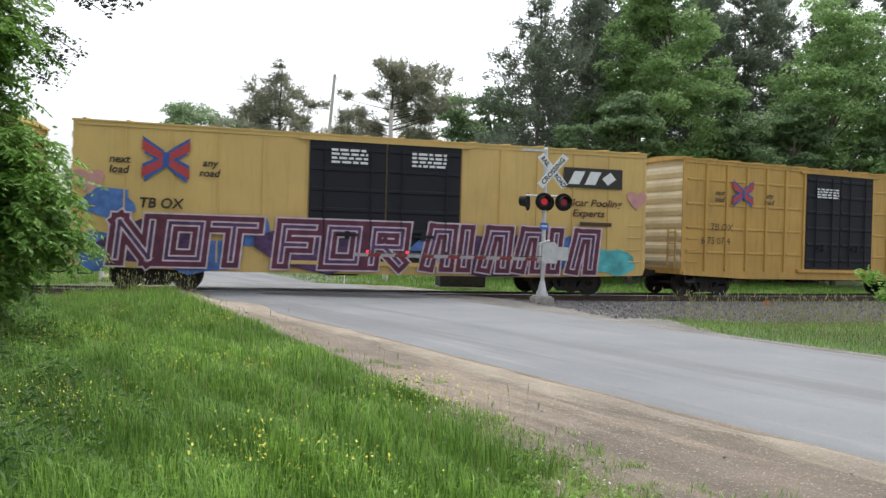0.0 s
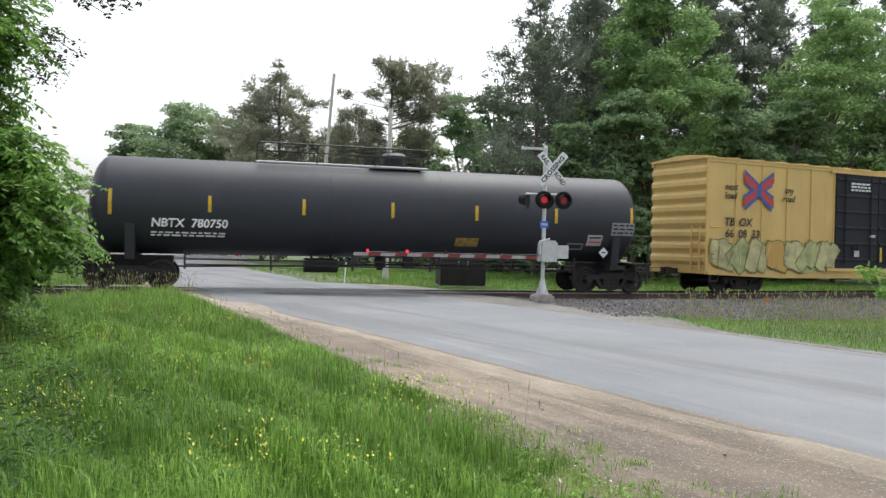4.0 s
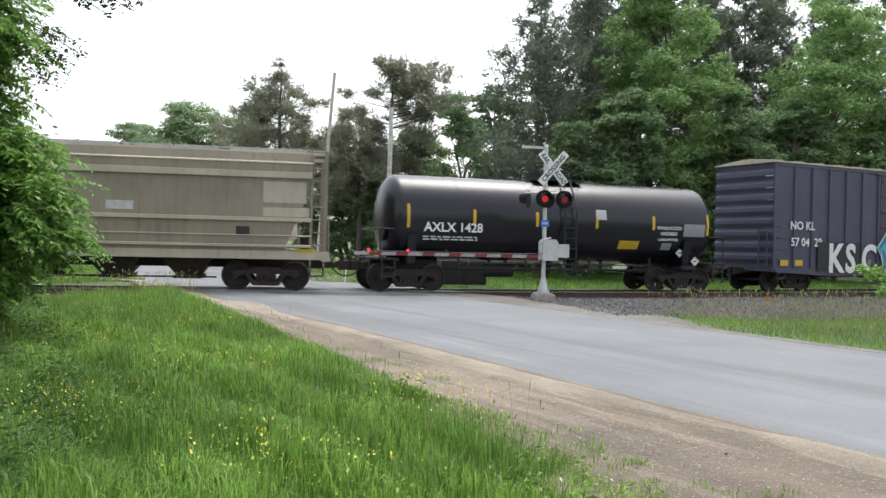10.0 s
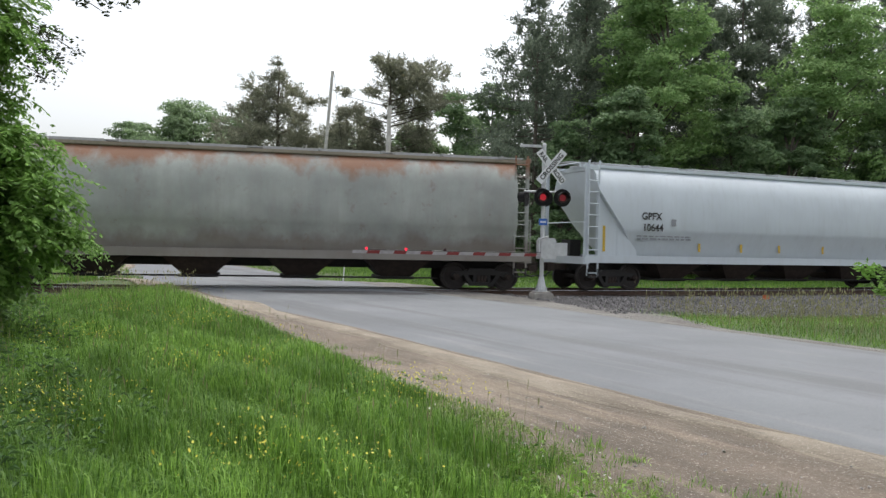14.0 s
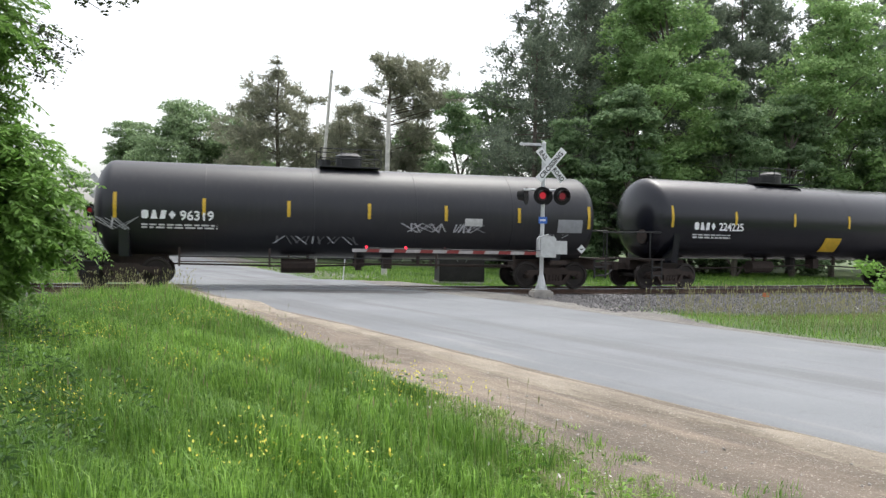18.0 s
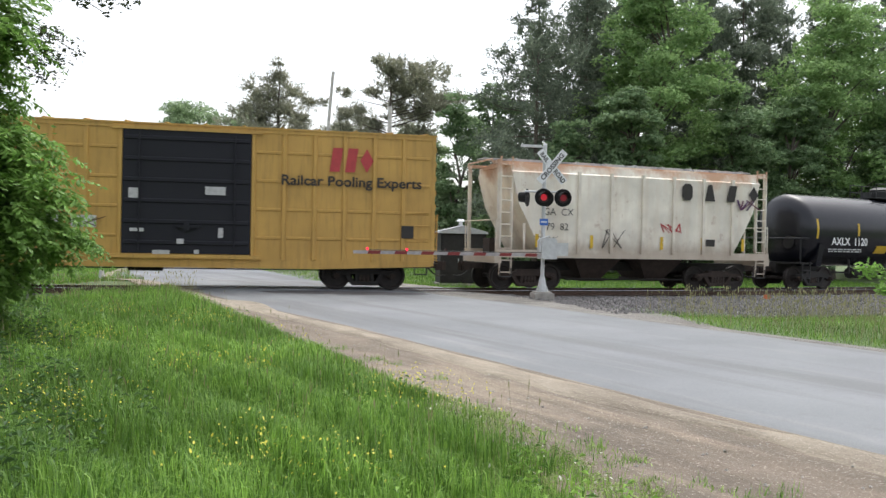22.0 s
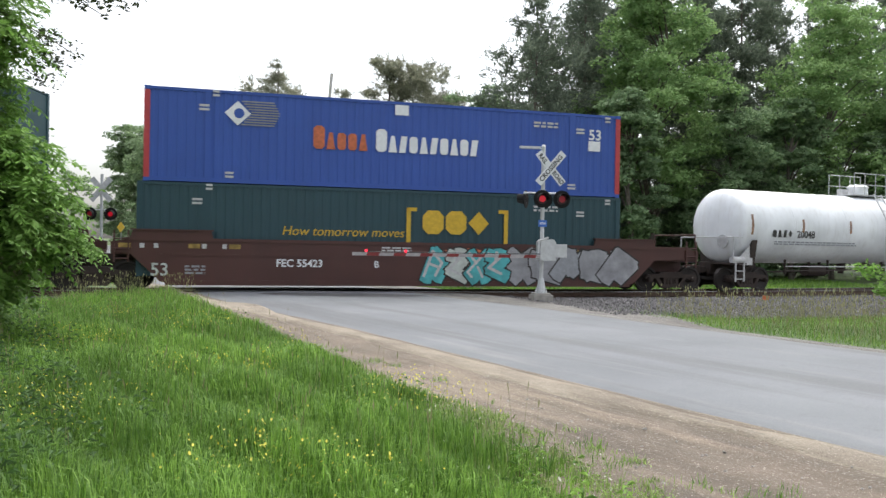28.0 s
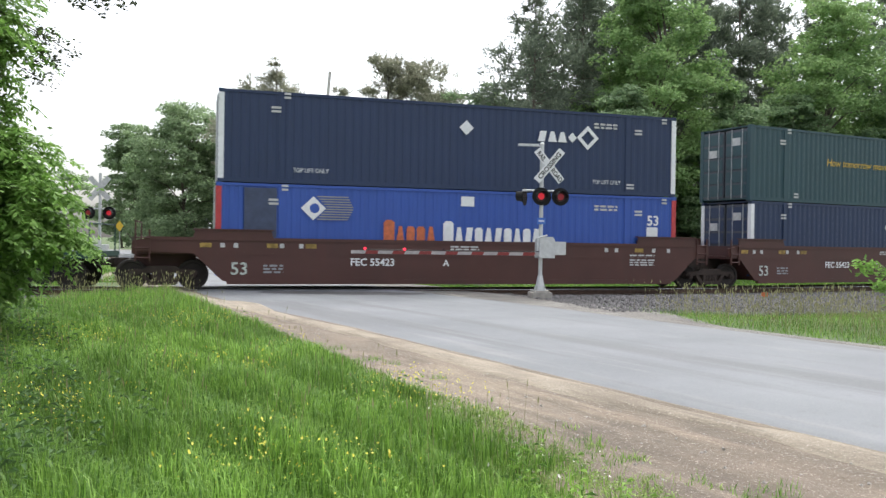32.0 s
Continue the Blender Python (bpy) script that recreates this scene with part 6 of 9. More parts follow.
def well_unit(label, mid, b0, b1, own_trucks, ends):
    """ends: (rear, front), true where a coupler is; trucks between units belong to the unit behind."""
    c = thing("well_car", label, "freight car", "cars of the train")
    MOVERS.append((c, mid, b0 - mid, b1 - mid))
    t0, t1 = b0 - mid, b1 - mid
    w = 1.45
    a = t0 - (0.85 if ends[0] else -0.35)
    b = t1 + (0.85 if ends[1] else -0.35)
    for y in (-w, w - 0.1):
        part("side_wall", Shape().prism([(a, 1.2), (a, 1.5), (a + 0.4, 1.58), (b - 0.4, 1.58), (b, 1.5), (b, 1.2), (t1 - 0.9, 1.15), (t1 - 1.75, 0.32), (t1 - 2.1, 0.22), (t0 + 2.1, 0.22), (t0 + 1.75, 0.32), (t0 + 0.9, 1.15)], "y", y, y + 0.1), WELL, c)
        part("top_chord", Shape().box(a + 0.4, b - 0.4, y - 0.03, y + 0.13, 1.54, 1.64), WELL, c)
        for x in (t0 + 0.9, t1 - 3.3):
            part("raised_side_plate", Shape().prism([(x, 1.64), (x + 0.06, 1.86), (x + 2.34, 1.86), (x + 2.4, 1.64)], "y", y, y + 0.08).box(x, x + 2.4, y - 0.04, y + 0.14, 1.86, 1.9), WELL, c)
        part("bottom_chord", Shape().box(t0 + 1.9, t1 - 1.9, y - 0.02, y + 0.12, 0.2, 0.36), WELL, c)
        part("reinforcement", Shape().box(t0 + 1.6, t1 - 1.6, y - 0.015, y + 0.115, 1.1, 1.16), WELL, c)
    part("floor", Shape().box(t0 + 1.9, t1 - 1.9, -w + 0.1, w - 0.1, 0.3, 0.4), WELL, c)
    for e, t, end, x in ((-1, t0, ends[0], a), (1, t1, ends[1], b)):
        part("bulkhead", Shape().prism([(t - e * 1.9, 0.35), (t - e * 1.85, 0.35), (t - e * 1.0, 1.15), (t - e * 1.0, 1.6), (t - e * 1.1, 1.6)], "y", -w + 0.1, w - 0.1), WELL, c)
        part("end_deck", Shape().box(min(t - e * 1.1, x), max(t - e * 1.1, x), -w + 0.1, w - 0.1, 1.12, 1.22), WELL, c)
        if end:
            part("draft_sill", Shape().box(min(t - e, x), max(t - e, x), -0.32, 0.32, 0.7, 1.1), WELL, c)
            part("coupler", shared("coupler", coupler_shape), BROWN_GEAR, c, at=Matrix.Translation((x + e * 0.3, 0, 0)) @ Matrix.Rotation(0 if e > 0 else math.pi, 4, "Z"))
            part("air_hose", shared("air_hose", hose_shape), BLACK_IRON, c, at=Matrix.Translation((x, 0.3, 0)) @ Matrix.Rotation(0 if e > 0 else math.pi, 4, "Z"))
            part("end_railing", Shape().tube([(x - e * 0.1, -1.4, 1.2), (x - e * 0.1, -1.4, 2.1), (x - e * 0.1, 1.4, 2.1), (x - e * 0.1, 1.4, 1.2)], 0.025, 6), WELL, c)
        else:
            part("connector", Shape().box(min(t - e * 1.0, t), max(t - e * 1.0, t), -0.4, 0.4, 0.75, 1.12), BROWN_GEAR, c)
        part("end_ladder", shared("well_ladder", lambda: ladder_shape(0.4, 0.9, 1.85, 0.3)), WELL, c, at=(x - e * 0.3, -w - 0.03, 0))
    for t in own_trucks:
        truck(c, t - mid, BROWN_GEAR)
    return c, t0, t1, -w - 0.001


# ---- the tree beside the meadow, whose boughs hang into the way ----
near_tree = thing("roadside_tree", "leafy roadside tree with low drooping boughs", "tree", "near trees", at=(-8.35, 11.55, -0.1))
s = Shape()
limb(s, [Vector((0, 0, -0.2)), Vector((0.1, 0, 2.5)), Vector((-0.1, 0.2, 6.0)), Vector((0.0, 0, 8.0))], 0.2, 0.06)
part("trunk", s, BARK, near_tree)
rngt = np.random.default_rng(200)
pos = []


def leafy_bough(x, y, z, r, n, start=None, thick=0.05):
    k = Shape()
    st = Vector(start) if start else Vector((0, 0, max(0.6, z - 0.6)))
    e = Vector((x, y, z))
    limb(k, [st, st.lerp(e, 0.5) + Vector((0, 0, 0.2)), e], thick, 0.008, 5)
    part("bough", k, BARK, near_tree)
    tw = rngt.normal(size=(40, 3)) * np.array([r, r * 0.9, r * 0.6]) * 0.75
    c = np.array((x, y, z)) + tw[rngt.integers(0, 40, n)] * rngt.uniform(0.3, 1.0, n)[:, None]
    pos.append(c + rngt.normal(size=(n, 3)) * 0.06)


for x, y, z, r, n in ((1.35, 0.3, 5.0, 0.4, 2000), (1.5, 0.2, 4.35, 0.36, 2000), (1.45, -0.2, 3.9, 0.36, 1900), (1.3, 0.2, 3.4, 0.36, 1900), (1.75, -0.1, 2.9, 0.4, 2100), (2.1, 0.1, 2.5, 0.36, 1900), (2.1, -0.2, 2.05, 0.36, 1900), (2.1, 0.1, 1.7, 0.34, 1800), (1.7, -0.1, 1.35, 0.32, 1700), (1.4, 0.1, 0.95, 0.3, 1700), (1.3, -0.1, 0.5, 0.32, 1700)):
    leafy_bough(x, y, z, r, n)
# the side of the crown that faces away from the road
for i in range(26):
    a = rngt.uniform(0, 2 * math.pi)
    rr = rngt.uniform(0.8, 2.4)
    leafy_bough(-0.7 + rr * math.cos(a) * 0.8, rr * math.sin(a) * 1.3, rngt.uniform(1.2, 7.4), 0.75, 420)
part("crown", leaf_mesh("crown", np.concatenate(pos), (0.035, 0.07), 201, 0.4, 1.8, faces=unit(rngt.normal(size=(sum(len(p) for p in pos), 3)) * 0.6 + np.array([0, -0.2, 0.8]))), LEAF_NEAR, near_tree)


def fronds(ob, name, starts, ways, lengths, material, seed, pairs=7, leaflet=0.14, droop=0.9):
    """Feathered leaves: a thin rib that arches over, with leaflets on both sides."""
    g = np.random.default_rng(seed)
    n = len(starts)
    t = (np.arange(pairs) + 0.6) / pairs
    ways = unit(ways)
    side = unit(np.cross(ways, np.array([0, 0, 1.0])))
    ln = lengths[:, None, None]
    rib = starts[:, None, :] + ways[:, None, :] * ln * t[None, :, None] - np.array([0, 0, 1.0]) * droop * ln * (t ** 2.2)[None, :, None] * 0.55
    tang = unit(ways[:, None, :] - np.array([0, 0, 1.0]) * droop * (t ** 1.2)[None, :, None] * 1.2)
    taper = (0.55 + 0.45 * np.sin(np.pi * np.clip(t * 0.9 + 0.1, 0, 1)))[None, :, None] * leaflet * (0.6 + 0.5 * ln / 0.5)
    vs = []
    for e in (-1, 1):
        d = unit(tang * 0.55 + e * side[:, None, :] * 0.85 - np.array([0, 0, 0.28]) + g.normal(size=(n, pairs, 3)) * 0.28)
        w = unit(np.cross(d, np.array([0, 0, 1.0]) + g.normal(size=(n, pairs, 3)) * 0.3)) * taper * 0.2
        d = d * taper
        vs.append(np.stack([rib, rib + d * 0.5 + w, rib + d, rib + d * 0.5 - w], 2))
    vs = np.concatenate(vs, 1).reshape(-1, 3)
    b = (np.arange(len(vs) // 4) * 4)[:, None]
    ts = np.concatenate([b + np.array([0, 1, 2]), b + np.array([0, 2, 3])], 1).reshape(-1, 3)
    return part(name, tri_mesh(name, vs, ts), material, ob)


# feathered leaves hang in layers along the crown's edge
nf = 2600
fz = rngt.uniform(0.15, 5.3, nf)
edge = np.interp(fz, (0.1, 0.5, 0.9, 1.15, 1.5, 1.8, 2.1, 2.6, 2.95, 3.2, 3.7, 4.1, 4.5, 4.9, 5.4), (2.3, 2.35, 2.45, 3.0, 3.3, 3.4, 3.4, 3.3, 3.1, 2.75, 2.45, 2.65, 2.9, 2.7, 2.5)) + 0.12 * np.sin(fz * 9.0) + 0.1 * np.sin(fz * 23.0)
back = rngt.uniform(0, 1, nf) ** 1.3 * 1.7
st = np.stack([edge - 0.42 - back, rngt.normal(size=nf) * 0.35 - 0.25, fz], 1)
wy = np.stack([rngt.uniform(-0.2, 1.0, nf), rngt.normal(size=nf) * 0.7 - 0.4, rngt.uniform(-0.25, 0.35, nf)], 1)
fronds(near_tree, "fronds", st, wy, rngt.uniform(0.28, 0.55, nf), LEAF_NEAR, 202)
# the drooping bough that reaches furthest
k = Shape()
limb(k, [Vector((1.2, 0.1, 2.0)), Vector((2.4, -0.1, 2.05)), Vector((3.15, -0.3, 1.72)), Vector((3.6, -0.4, 1.5))], 0.03, 0.006, 5)
part("bough", k, BARK, near_tree)
nf = 130
tt = rngt.uniform(0.2, 1.0, nf)
st = np.stack([1.9 + 1.6 * tt, -0.05 - 0.35 * tt + rngt.normal(size=nf) * 0.06, 2.08 - 0.5 * tt ** 1.6 + rngt.normal(size=nf) * 0.04], 1)
wy = np.stack([rngt.uniform(0.5, 1.0, nf), rngt.normal(size=nf) * 0.55 - 0.2, rngt.uniform(-0.2, 0.1, nf)], 1)
fronds(near_tree, "fronds", st, wy, rngt.uniform(0.25, 0.42, nf), LEAF_NEAR, 203, 8, 0.1, 1.1)

# tree known by its twigs; unseen crown over the near meadow added for shade
over = thing("roadside_tree", "tree whose crown hangs over the meadow, leaves coloured dark as if backlit", "tree", "near trees", at=(-7.2, 4.6, -0.1))
k = Shape()
limb(k, [Vector((0, 0, -0.2)), Vector((0.1, 0, 2.6)), Vector((0.3, 0.1, 5.0)), Vector((0.5, 0.2, 7.6))], 0.22, 0.06)
part("trunk", k, BARK, over)
pos = []
for i in range(44):
    e = np.array((rngt.uniform(-2.2, 4.3), rngt.uniform(-3.2, 3.4), rngt.uniform(4.3, 7.4)))
    if e[2] < 2.6 + 0.32 * (4.6 + e[1]):
        e[2] += 1.6
    k = Shape()
    limb(k, [Vector((0.2, 0.1, min(e[2] - 0.8, 5.5))), Vector((e[0] * 0.5, e[1] * 0.5, e[2] - 0.1)), Vector(e)], 0.05, 0.01, 5)
    part("bough", k, BARK, over)
    pos.append(e + rngt.normal(size=(900, 3)) * np.array([0.55, 0.55, 0.28]))
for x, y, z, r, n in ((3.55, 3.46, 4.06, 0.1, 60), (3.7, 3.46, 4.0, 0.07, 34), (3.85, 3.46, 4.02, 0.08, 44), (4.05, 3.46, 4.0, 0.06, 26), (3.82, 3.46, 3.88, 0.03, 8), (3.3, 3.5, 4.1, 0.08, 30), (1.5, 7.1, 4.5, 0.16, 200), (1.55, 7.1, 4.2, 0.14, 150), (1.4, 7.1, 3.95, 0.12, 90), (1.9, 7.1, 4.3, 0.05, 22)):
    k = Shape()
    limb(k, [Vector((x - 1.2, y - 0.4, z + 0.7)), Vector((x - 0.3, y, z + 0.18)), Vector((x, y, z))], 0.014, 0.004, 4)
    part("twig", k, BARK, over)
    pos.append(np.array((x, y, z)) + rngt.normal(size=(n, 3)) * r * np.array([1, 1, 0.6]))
part("crown", leaf_mesh("crown", np.concatenate(pos), (0.022, 0.045), 204, 0.5, 1.8), LEAF_BACKLIT, over)
# fern-like shrub at the other edge
fern = thing("roadside_shrub", "light green fern-leaved shrub by the verge", "shrub", "near trees", at=(9.6, 15.45, -0.1))
k = Shape()
fp = []
for x, z in ((-1.4, 1.0), (-1.5, 1.35), (-1.2, 0.75), (-0.8, 1.5), (-0.6, 0.7), (-0.3, 1.2)):
    e = np.array((x, rngt.normal() * 0.2, z))
    limb(k, [Vector((0, 0, 0)), Vector((x * 0.4, 0, z * 0.9)), Vector(e)], 0.02, 0.005, 4)
    n = 260
    tt = rngt.uniform(0.35, 1.05, n)
    b = np.stack([e[0] * tt, e[1] * tt, z * (1 - (1 - tt) ** 2)], 1)
    fp.append(b + rngt.normal(size=(n, 3)) * np.array([0.05, 0.1, 0.07]))
part("stems", k, BARK, fern)
part("leaves", leaf_mesh("leaves", np.concatenate(fp), (0.04, 0.08), 213, 0.3, 2.2), LEAF_NEAR, fern)
def weeds(name, label, pts, height, seed, material, leaf=0.1):
    """Upright stems with lance-shaped leaves all the way up."""
    g = np.random.default_rng(seed)
    n = len(pts)
    h = g.uniform(*height, n)
    lean = g.normal(size=(n, 2)) * 0.12
    per = 12
    t = (np.arange(per) + 1) / per
    stem = pts[:, None, :] + np.concatenate([lean[:, None, :] * h[:, None, None] * t[None, :, None], (h[:, None] * t[None, :])[:, :, None]], 2)
    a = g.uniform(0, 6.3, n)[:, None] + np.arange(per)[None, :] * 2.4
    d = unit(np.stack([np.cos(a), np.sin(a), np.full_like(a, 0.25) + 0.3 * t[None, :]], 2) + g.normal(size=(n, per, 3)) * 0.15) * leaf * (1.1 - 0.5 * t)[None, :, None] * g.uniform(0.7, 1.2, (n, per, 1))
    w = unit(np.cross(d, np.array([0, 0, 1.0]))) * leaf * 0.13
    drop = np.array([0, 0, 0.35]) * leaf
    vs = np.stack([stem, stem + d * 0.55 + w, stem + d - drop, stem + d * 0.55 - w], 2).reshape(-1, 3)
    b = (np.arange(len(vs) // 4) * 4)[:, None]
    ts = np.concatenate([b + np.array([0, 1, 2]), b + np.array([0, 2, 3])], 1).reshape(-1, 3)
    k = len(vs)
    sv = np.stack([pts - [0.003, 0, 0], pts + [0.003, 0, 0], stem[:, -1]], 1).reshape(-1, 3)
    st = k + (np.arange(n) * 3)[:, None] + np.array([0, 1, 2])
    return thing(name, label, "weeds", kind="stuff", shape=tri_mesh(name, np.concatenate([vs, sv]), np.concatenate([ts, st])), material=material)


def patchy(x, y, g):
    return field(x, y, g, 0.25) & (np.sin(x * 1.7 + 0.6) * np.sin(y * 1.3 + 2.0) + 0.4 * np.sin(x * 4.1 + y * 3.3) > 0.25)


weeds("clover_leaves", "low pale clover leaves along the gravel", scatter(6500, -2.5, 3.2, 3.0, 10.5, lambda x, y, g: turf(x, y, g) & (near_side(x, y) > grass_edge(y) - 1.3), 46), (0.04, 0.11), 47, BLADE_PALE, 0.05)
weeds("meadow_weeds", "leafy weeds standing in patches in the meadow", scatter(700, -7, 1.2, 3.5, 14.8, patchy, 26), (0.2, 0.42), 27, BLADE, 0.1)
# these weeds carry the shade at the meadow's left edge in their leaf colour
weeds("shaded_weeds", "tall weeds under the roadside tree, shade put into their colour", scatter(1700, -9.5, -2.2, 4, 17.5, lambda x, y, g: (x < np.interp(y, (4, 6.7, 9.4, 17.5), (-1.3, -2.7, -4.6, -8.6)) + 0.25 * np.sin(y * 3.1) + 0.2 * g.normal(size=len(x))) & field(x, y, g), 28), (0.25, 0.55), 29, WEED_SHADED, 0.13)

# ---- crossing signals ----
def crossbuck(sig, x0, z, y, lettered):
    for e in (1, -1):
        t = Matrix.Translation((x0, y - 0.013 * (1 - e), z)) @ Matrix.Rotation(radians(e * 50), 4, "Y")
        b = part("crossbuck_blade", Shape().box(-0.61, 0.61, -0.012, 0.0, -0.115, 0.115), WHITE_PAINT if lettered else DIRTY_WHITE, sig, at=t)
        if lettered:
            for q, x in ((("RAIL", -0.37), ("ROAD", 0.37)) if e > 0 else (("CROSSING", 0.0),)):
                lettering(q, 0.2, INK_BLACK, b, x, -0.016, -0.07, centre=True, bold=0.028, squeeze=0.82 if e > 0 else 1.05)


def lamp_head(sig, x, z, y, lit, face=-1, turn=0):
    h = part("signal_lamp", Shape().cyl((x, y, z), (x, y + 0.02, z), 0.27, 24), LAMP_BLACK, sig, "round black lamp backing with hood", smooth=True)
    part("lamp_body", Shape().cyl((x, y + 0.02, z), (x, y + 0.26, z), 0.17, 16, 0.12), BLACK_IRON, h, smooth=True)
    part("lens", Shape().cyl((x, y + face * 0.03, z), (x, y, z), 0.155, 20), LENS_DARK, h, "dark red lens", smooth=True)
    if lit:
        part("lit_core", Shape().cyl((x, y + face * 0.036, z), (x, y + face * 0.03, z), 0.1, 18), lit, h, "glowing red lens centre")
    v = Shape()
    n = 12
    for k in range(n + 1):
        a = radians(-10 + 200 * k / n)
        for yy, r in ((y, 0.175), (y + face * 0.26, 0.165)):
            v.v.append((x + r * math.cos(a), yy, z + r * math.sin(a)))
    v.f = [(2 * k, 2 * k + 1, 2 * k + 3, 2 * k + 2) for k in range(n)]
    part("hood", v, LAMP_BLACK, h)
    if turn:
        h.matrix_basis = Matrix.Translation((x, y, z)) @ Matrix.Rotation(radians(turn), 4, "Z") @ Matrix.Translation((-x, -y, -z))


SX, SY = 2.98, 24.92
sig = thing("crossing_signal", "silver crossing signal mast with crossbuck and red lamps", "signal", at=pose(SX, SY, 0.0, 0, 0, 9))
part("foundation", Shape().prism([(-0.3, -0.3), (0.3, -0.3), (0.3, 0.3), (-0.3, 0.3)], "z", -0.4, 0.12).box(-0.24, 0.24, -0.24, 0.24, 0.12, 0.17), CONCRETE, sig, "weathered concrete foundation")
part("base_casting", Shape().cyl((0, 0, 0.17), (0, 0, 0.24), 0.19, 8).cyl((0, 0, 0.24), (0, 0, 0.62), 0.15, 12, 0.075), ALU_PAINT, sig)
for i in range(4):
    a = radians(45 + 90 * i)
    part("anchor_bolt", shared("anchor_bolt", lambda: Shape().cyl((0, 0, 0.15), (0, 0, 0.32), 0.018, 6)), GALV, sig, at=(0.17 * math.cos(a), 0.17 * math.sin(a), 0))
part("mast", Shape().cyl((0, 0, 0.5), (0, 0, 4.62), 0.062, 14), ALU_PAINT, sig, smooth=True)
part("mast_cap", Shape().cyl((0, 0, 4.62), (0, 0, 4.68), 0.075, 12, 0.03), ALU_PAINT, sig)
crossbuck(sig, 0.2, 3.96, -0.1, True)
sig["label"] = "silver crossing signal mast with crossbuck and red lamps"
part("top_arm", Shape().tube([(0, 0, 4.55), (-0.62, 0.1, 4.6)], 0.022, 6).box(-0.72, -0.1, 0.0, 0.16, 4.55, 4.62), ALU_PAINT, sig)
part("lamp_arm", Shape().tube([(-0.6, 0, 3.2), (0.6, 0, 3.2)], 0.03, 8).cyl((0, 0, 3.1), (0, 0, 3.3), 0.09, 10), ALU_PAINT, sig)
for x, lit in ((-0.07, LENS_LIT), (0.54, LENS_FADING)):
    lamp_head(sig, x, 3.02, -0.2, lit)
for x, a in ((-0.46, 60), (0.1, 0)):
    lamp_head(sig, x, 3.02, 0.2, None, 1, a)
part("notice_plate", Shape().box(-0.14, 0.12, -0.085, -0.07, 2.18, 2.38), SIGN_BLUE, sig, "blue notice plate")
small_print(sig, -0.1, 2.29, 0.18, -0.085, WHITE_PAINT, 2, 0.02, 80)
# gate machine and arm across the near lane
part("gate_mechanism", Shape().box(-0.12, 0.36, -0.3, 0.22, 1.16, 1.72).prism([(-0.12, 1.72), (0.36, 1.72), (0.3, 1.8), (-0.06, 1.8)], "y", -0.26, 0.18), ALU_PAINT, sig, "pale grey gate machine box")
part("mechanism_cover", Shape().box(0.36, 0.72, -0.25, 0.15, 1.26, 1.66), ALU_PAINT, sig)
part("counterweight_bracket", Shape().tube([(-0.2, -0.35, 1.35), (-0.2, -0.35, 1.75), (0.1, -0.35, 1.85)], 0.03, 6), ALU_PAINT, sig)
arm = part("gate_arm", Shape().box(-5.75, -0.15, -0.40, -0.36, 1.23, 1.325), ARM_WHITE, sig, "lowered red and white striped gate arm")
for i in range(7):
    a = -5.35 + i * 0.78
    part("red_stripe", Shape().prism([(a, 1.231), (a + 0.36, 1.231), (a + 0.4, 1.324), (a + 0.04, 1.324)], "y", -0.404, -0.398), STRIPE_RED, arm)
for x, lit in ((-5.35, True), (-4.2, True), (-3.05, False)):
    part("arm_lamp", Shape().cyl((x, -0.42, 1.38), (x, -0.34, 1.38), 0.04, 12).box(x - 0.02, x + 0.02, -0.4, -0.36, 1.33, 1.36), TIP_LIT if lit else LENS_DARK, arm, "lit red arm lamp" if lit else "dark arm lamp", smooth=True)
part("arm_cable", Shape().tube([(-0.15, -0.38, 1.36), (-1.5, -0.38, 1.345), (-5.3, -0.38, 1.345)], 0.012, 5), BLACK_IRON, arm)

# signal on the far side of the track, seen from its back and front alike
far = thing("crossing_signal", "crossing signal mast standing beyond the track", "signal", at=pose(-14.4, 34.4, -0.42, 0, 0, 5))
part("foundation", Shape().box(-0.3, 0.3, -0.3, 0.3, -0.4, 0.15), CONCRETE, far)
part("base_casting", Shape().cyl((0, 0, 0.15), (0, 0, 0.6), 0.16, 10, 0.08), ALU_PAINT, far)
part("mast", Shape().cyl((0, 0, 0.4), (0, 0, 4.7), 0.06, 12), ALU_PAINT, far, smooth=True)
crossbuck(far, 0.0, 4.05, -0.08, False)
part("lamp_arm", Shape().tube([(-0.6, 0, 3.2), (0.6, 0, 3.2)], 0.03, 8), ALU_PAINT, far)
for x, lit in ((-0.42, LENS_FADING), (0.42, LENS_LIT)):
    lamp_head(far, x, 3.02, -0.15, lit)
part("gate_mechanism", Shape().box(-0.3, 0.3, -0.2, 0.3, 1.1, 1.7), ALU_PAINT, far)
arm = part("gate_arm", Shape().box(0.3, 5.9, 0.3, 0.34, 1.2, 1.31), DIRTY_WHITE, far, "far gate arm, lowered")
part("arm_lamp", Shape().cyl((5.6, 0.26, 1.37), (5.6, 0.36, 1.37), 0.05, 12), TIP_LIT, arm, "lit red arm lamp")

# leaning white marker, equipment cabinet, poles
mk = thing("marker_post", "thin white marker post leaning beyond the track", "post", at=pose(-4.35, 35.5, ground_height(-4.35, 35.5), 0, 4, 0), shape=Shape().box(-0.025, 0.025, -0.02, 0.02, -0.1, 1.0), material=WHITE_PAINT)
bx, by = 0.75, 40.0
cb = thing("equipment_hut", "dark metal signal hut with a pale roof and vent", "hut", at=pose(bx, by, ground_height(bx, by), 0, 0, 8))
part("plinth", Shape().box(-1.15, 1.15, -0.95, 0.95, -0.2, 0.12), CONCRETE, cb)
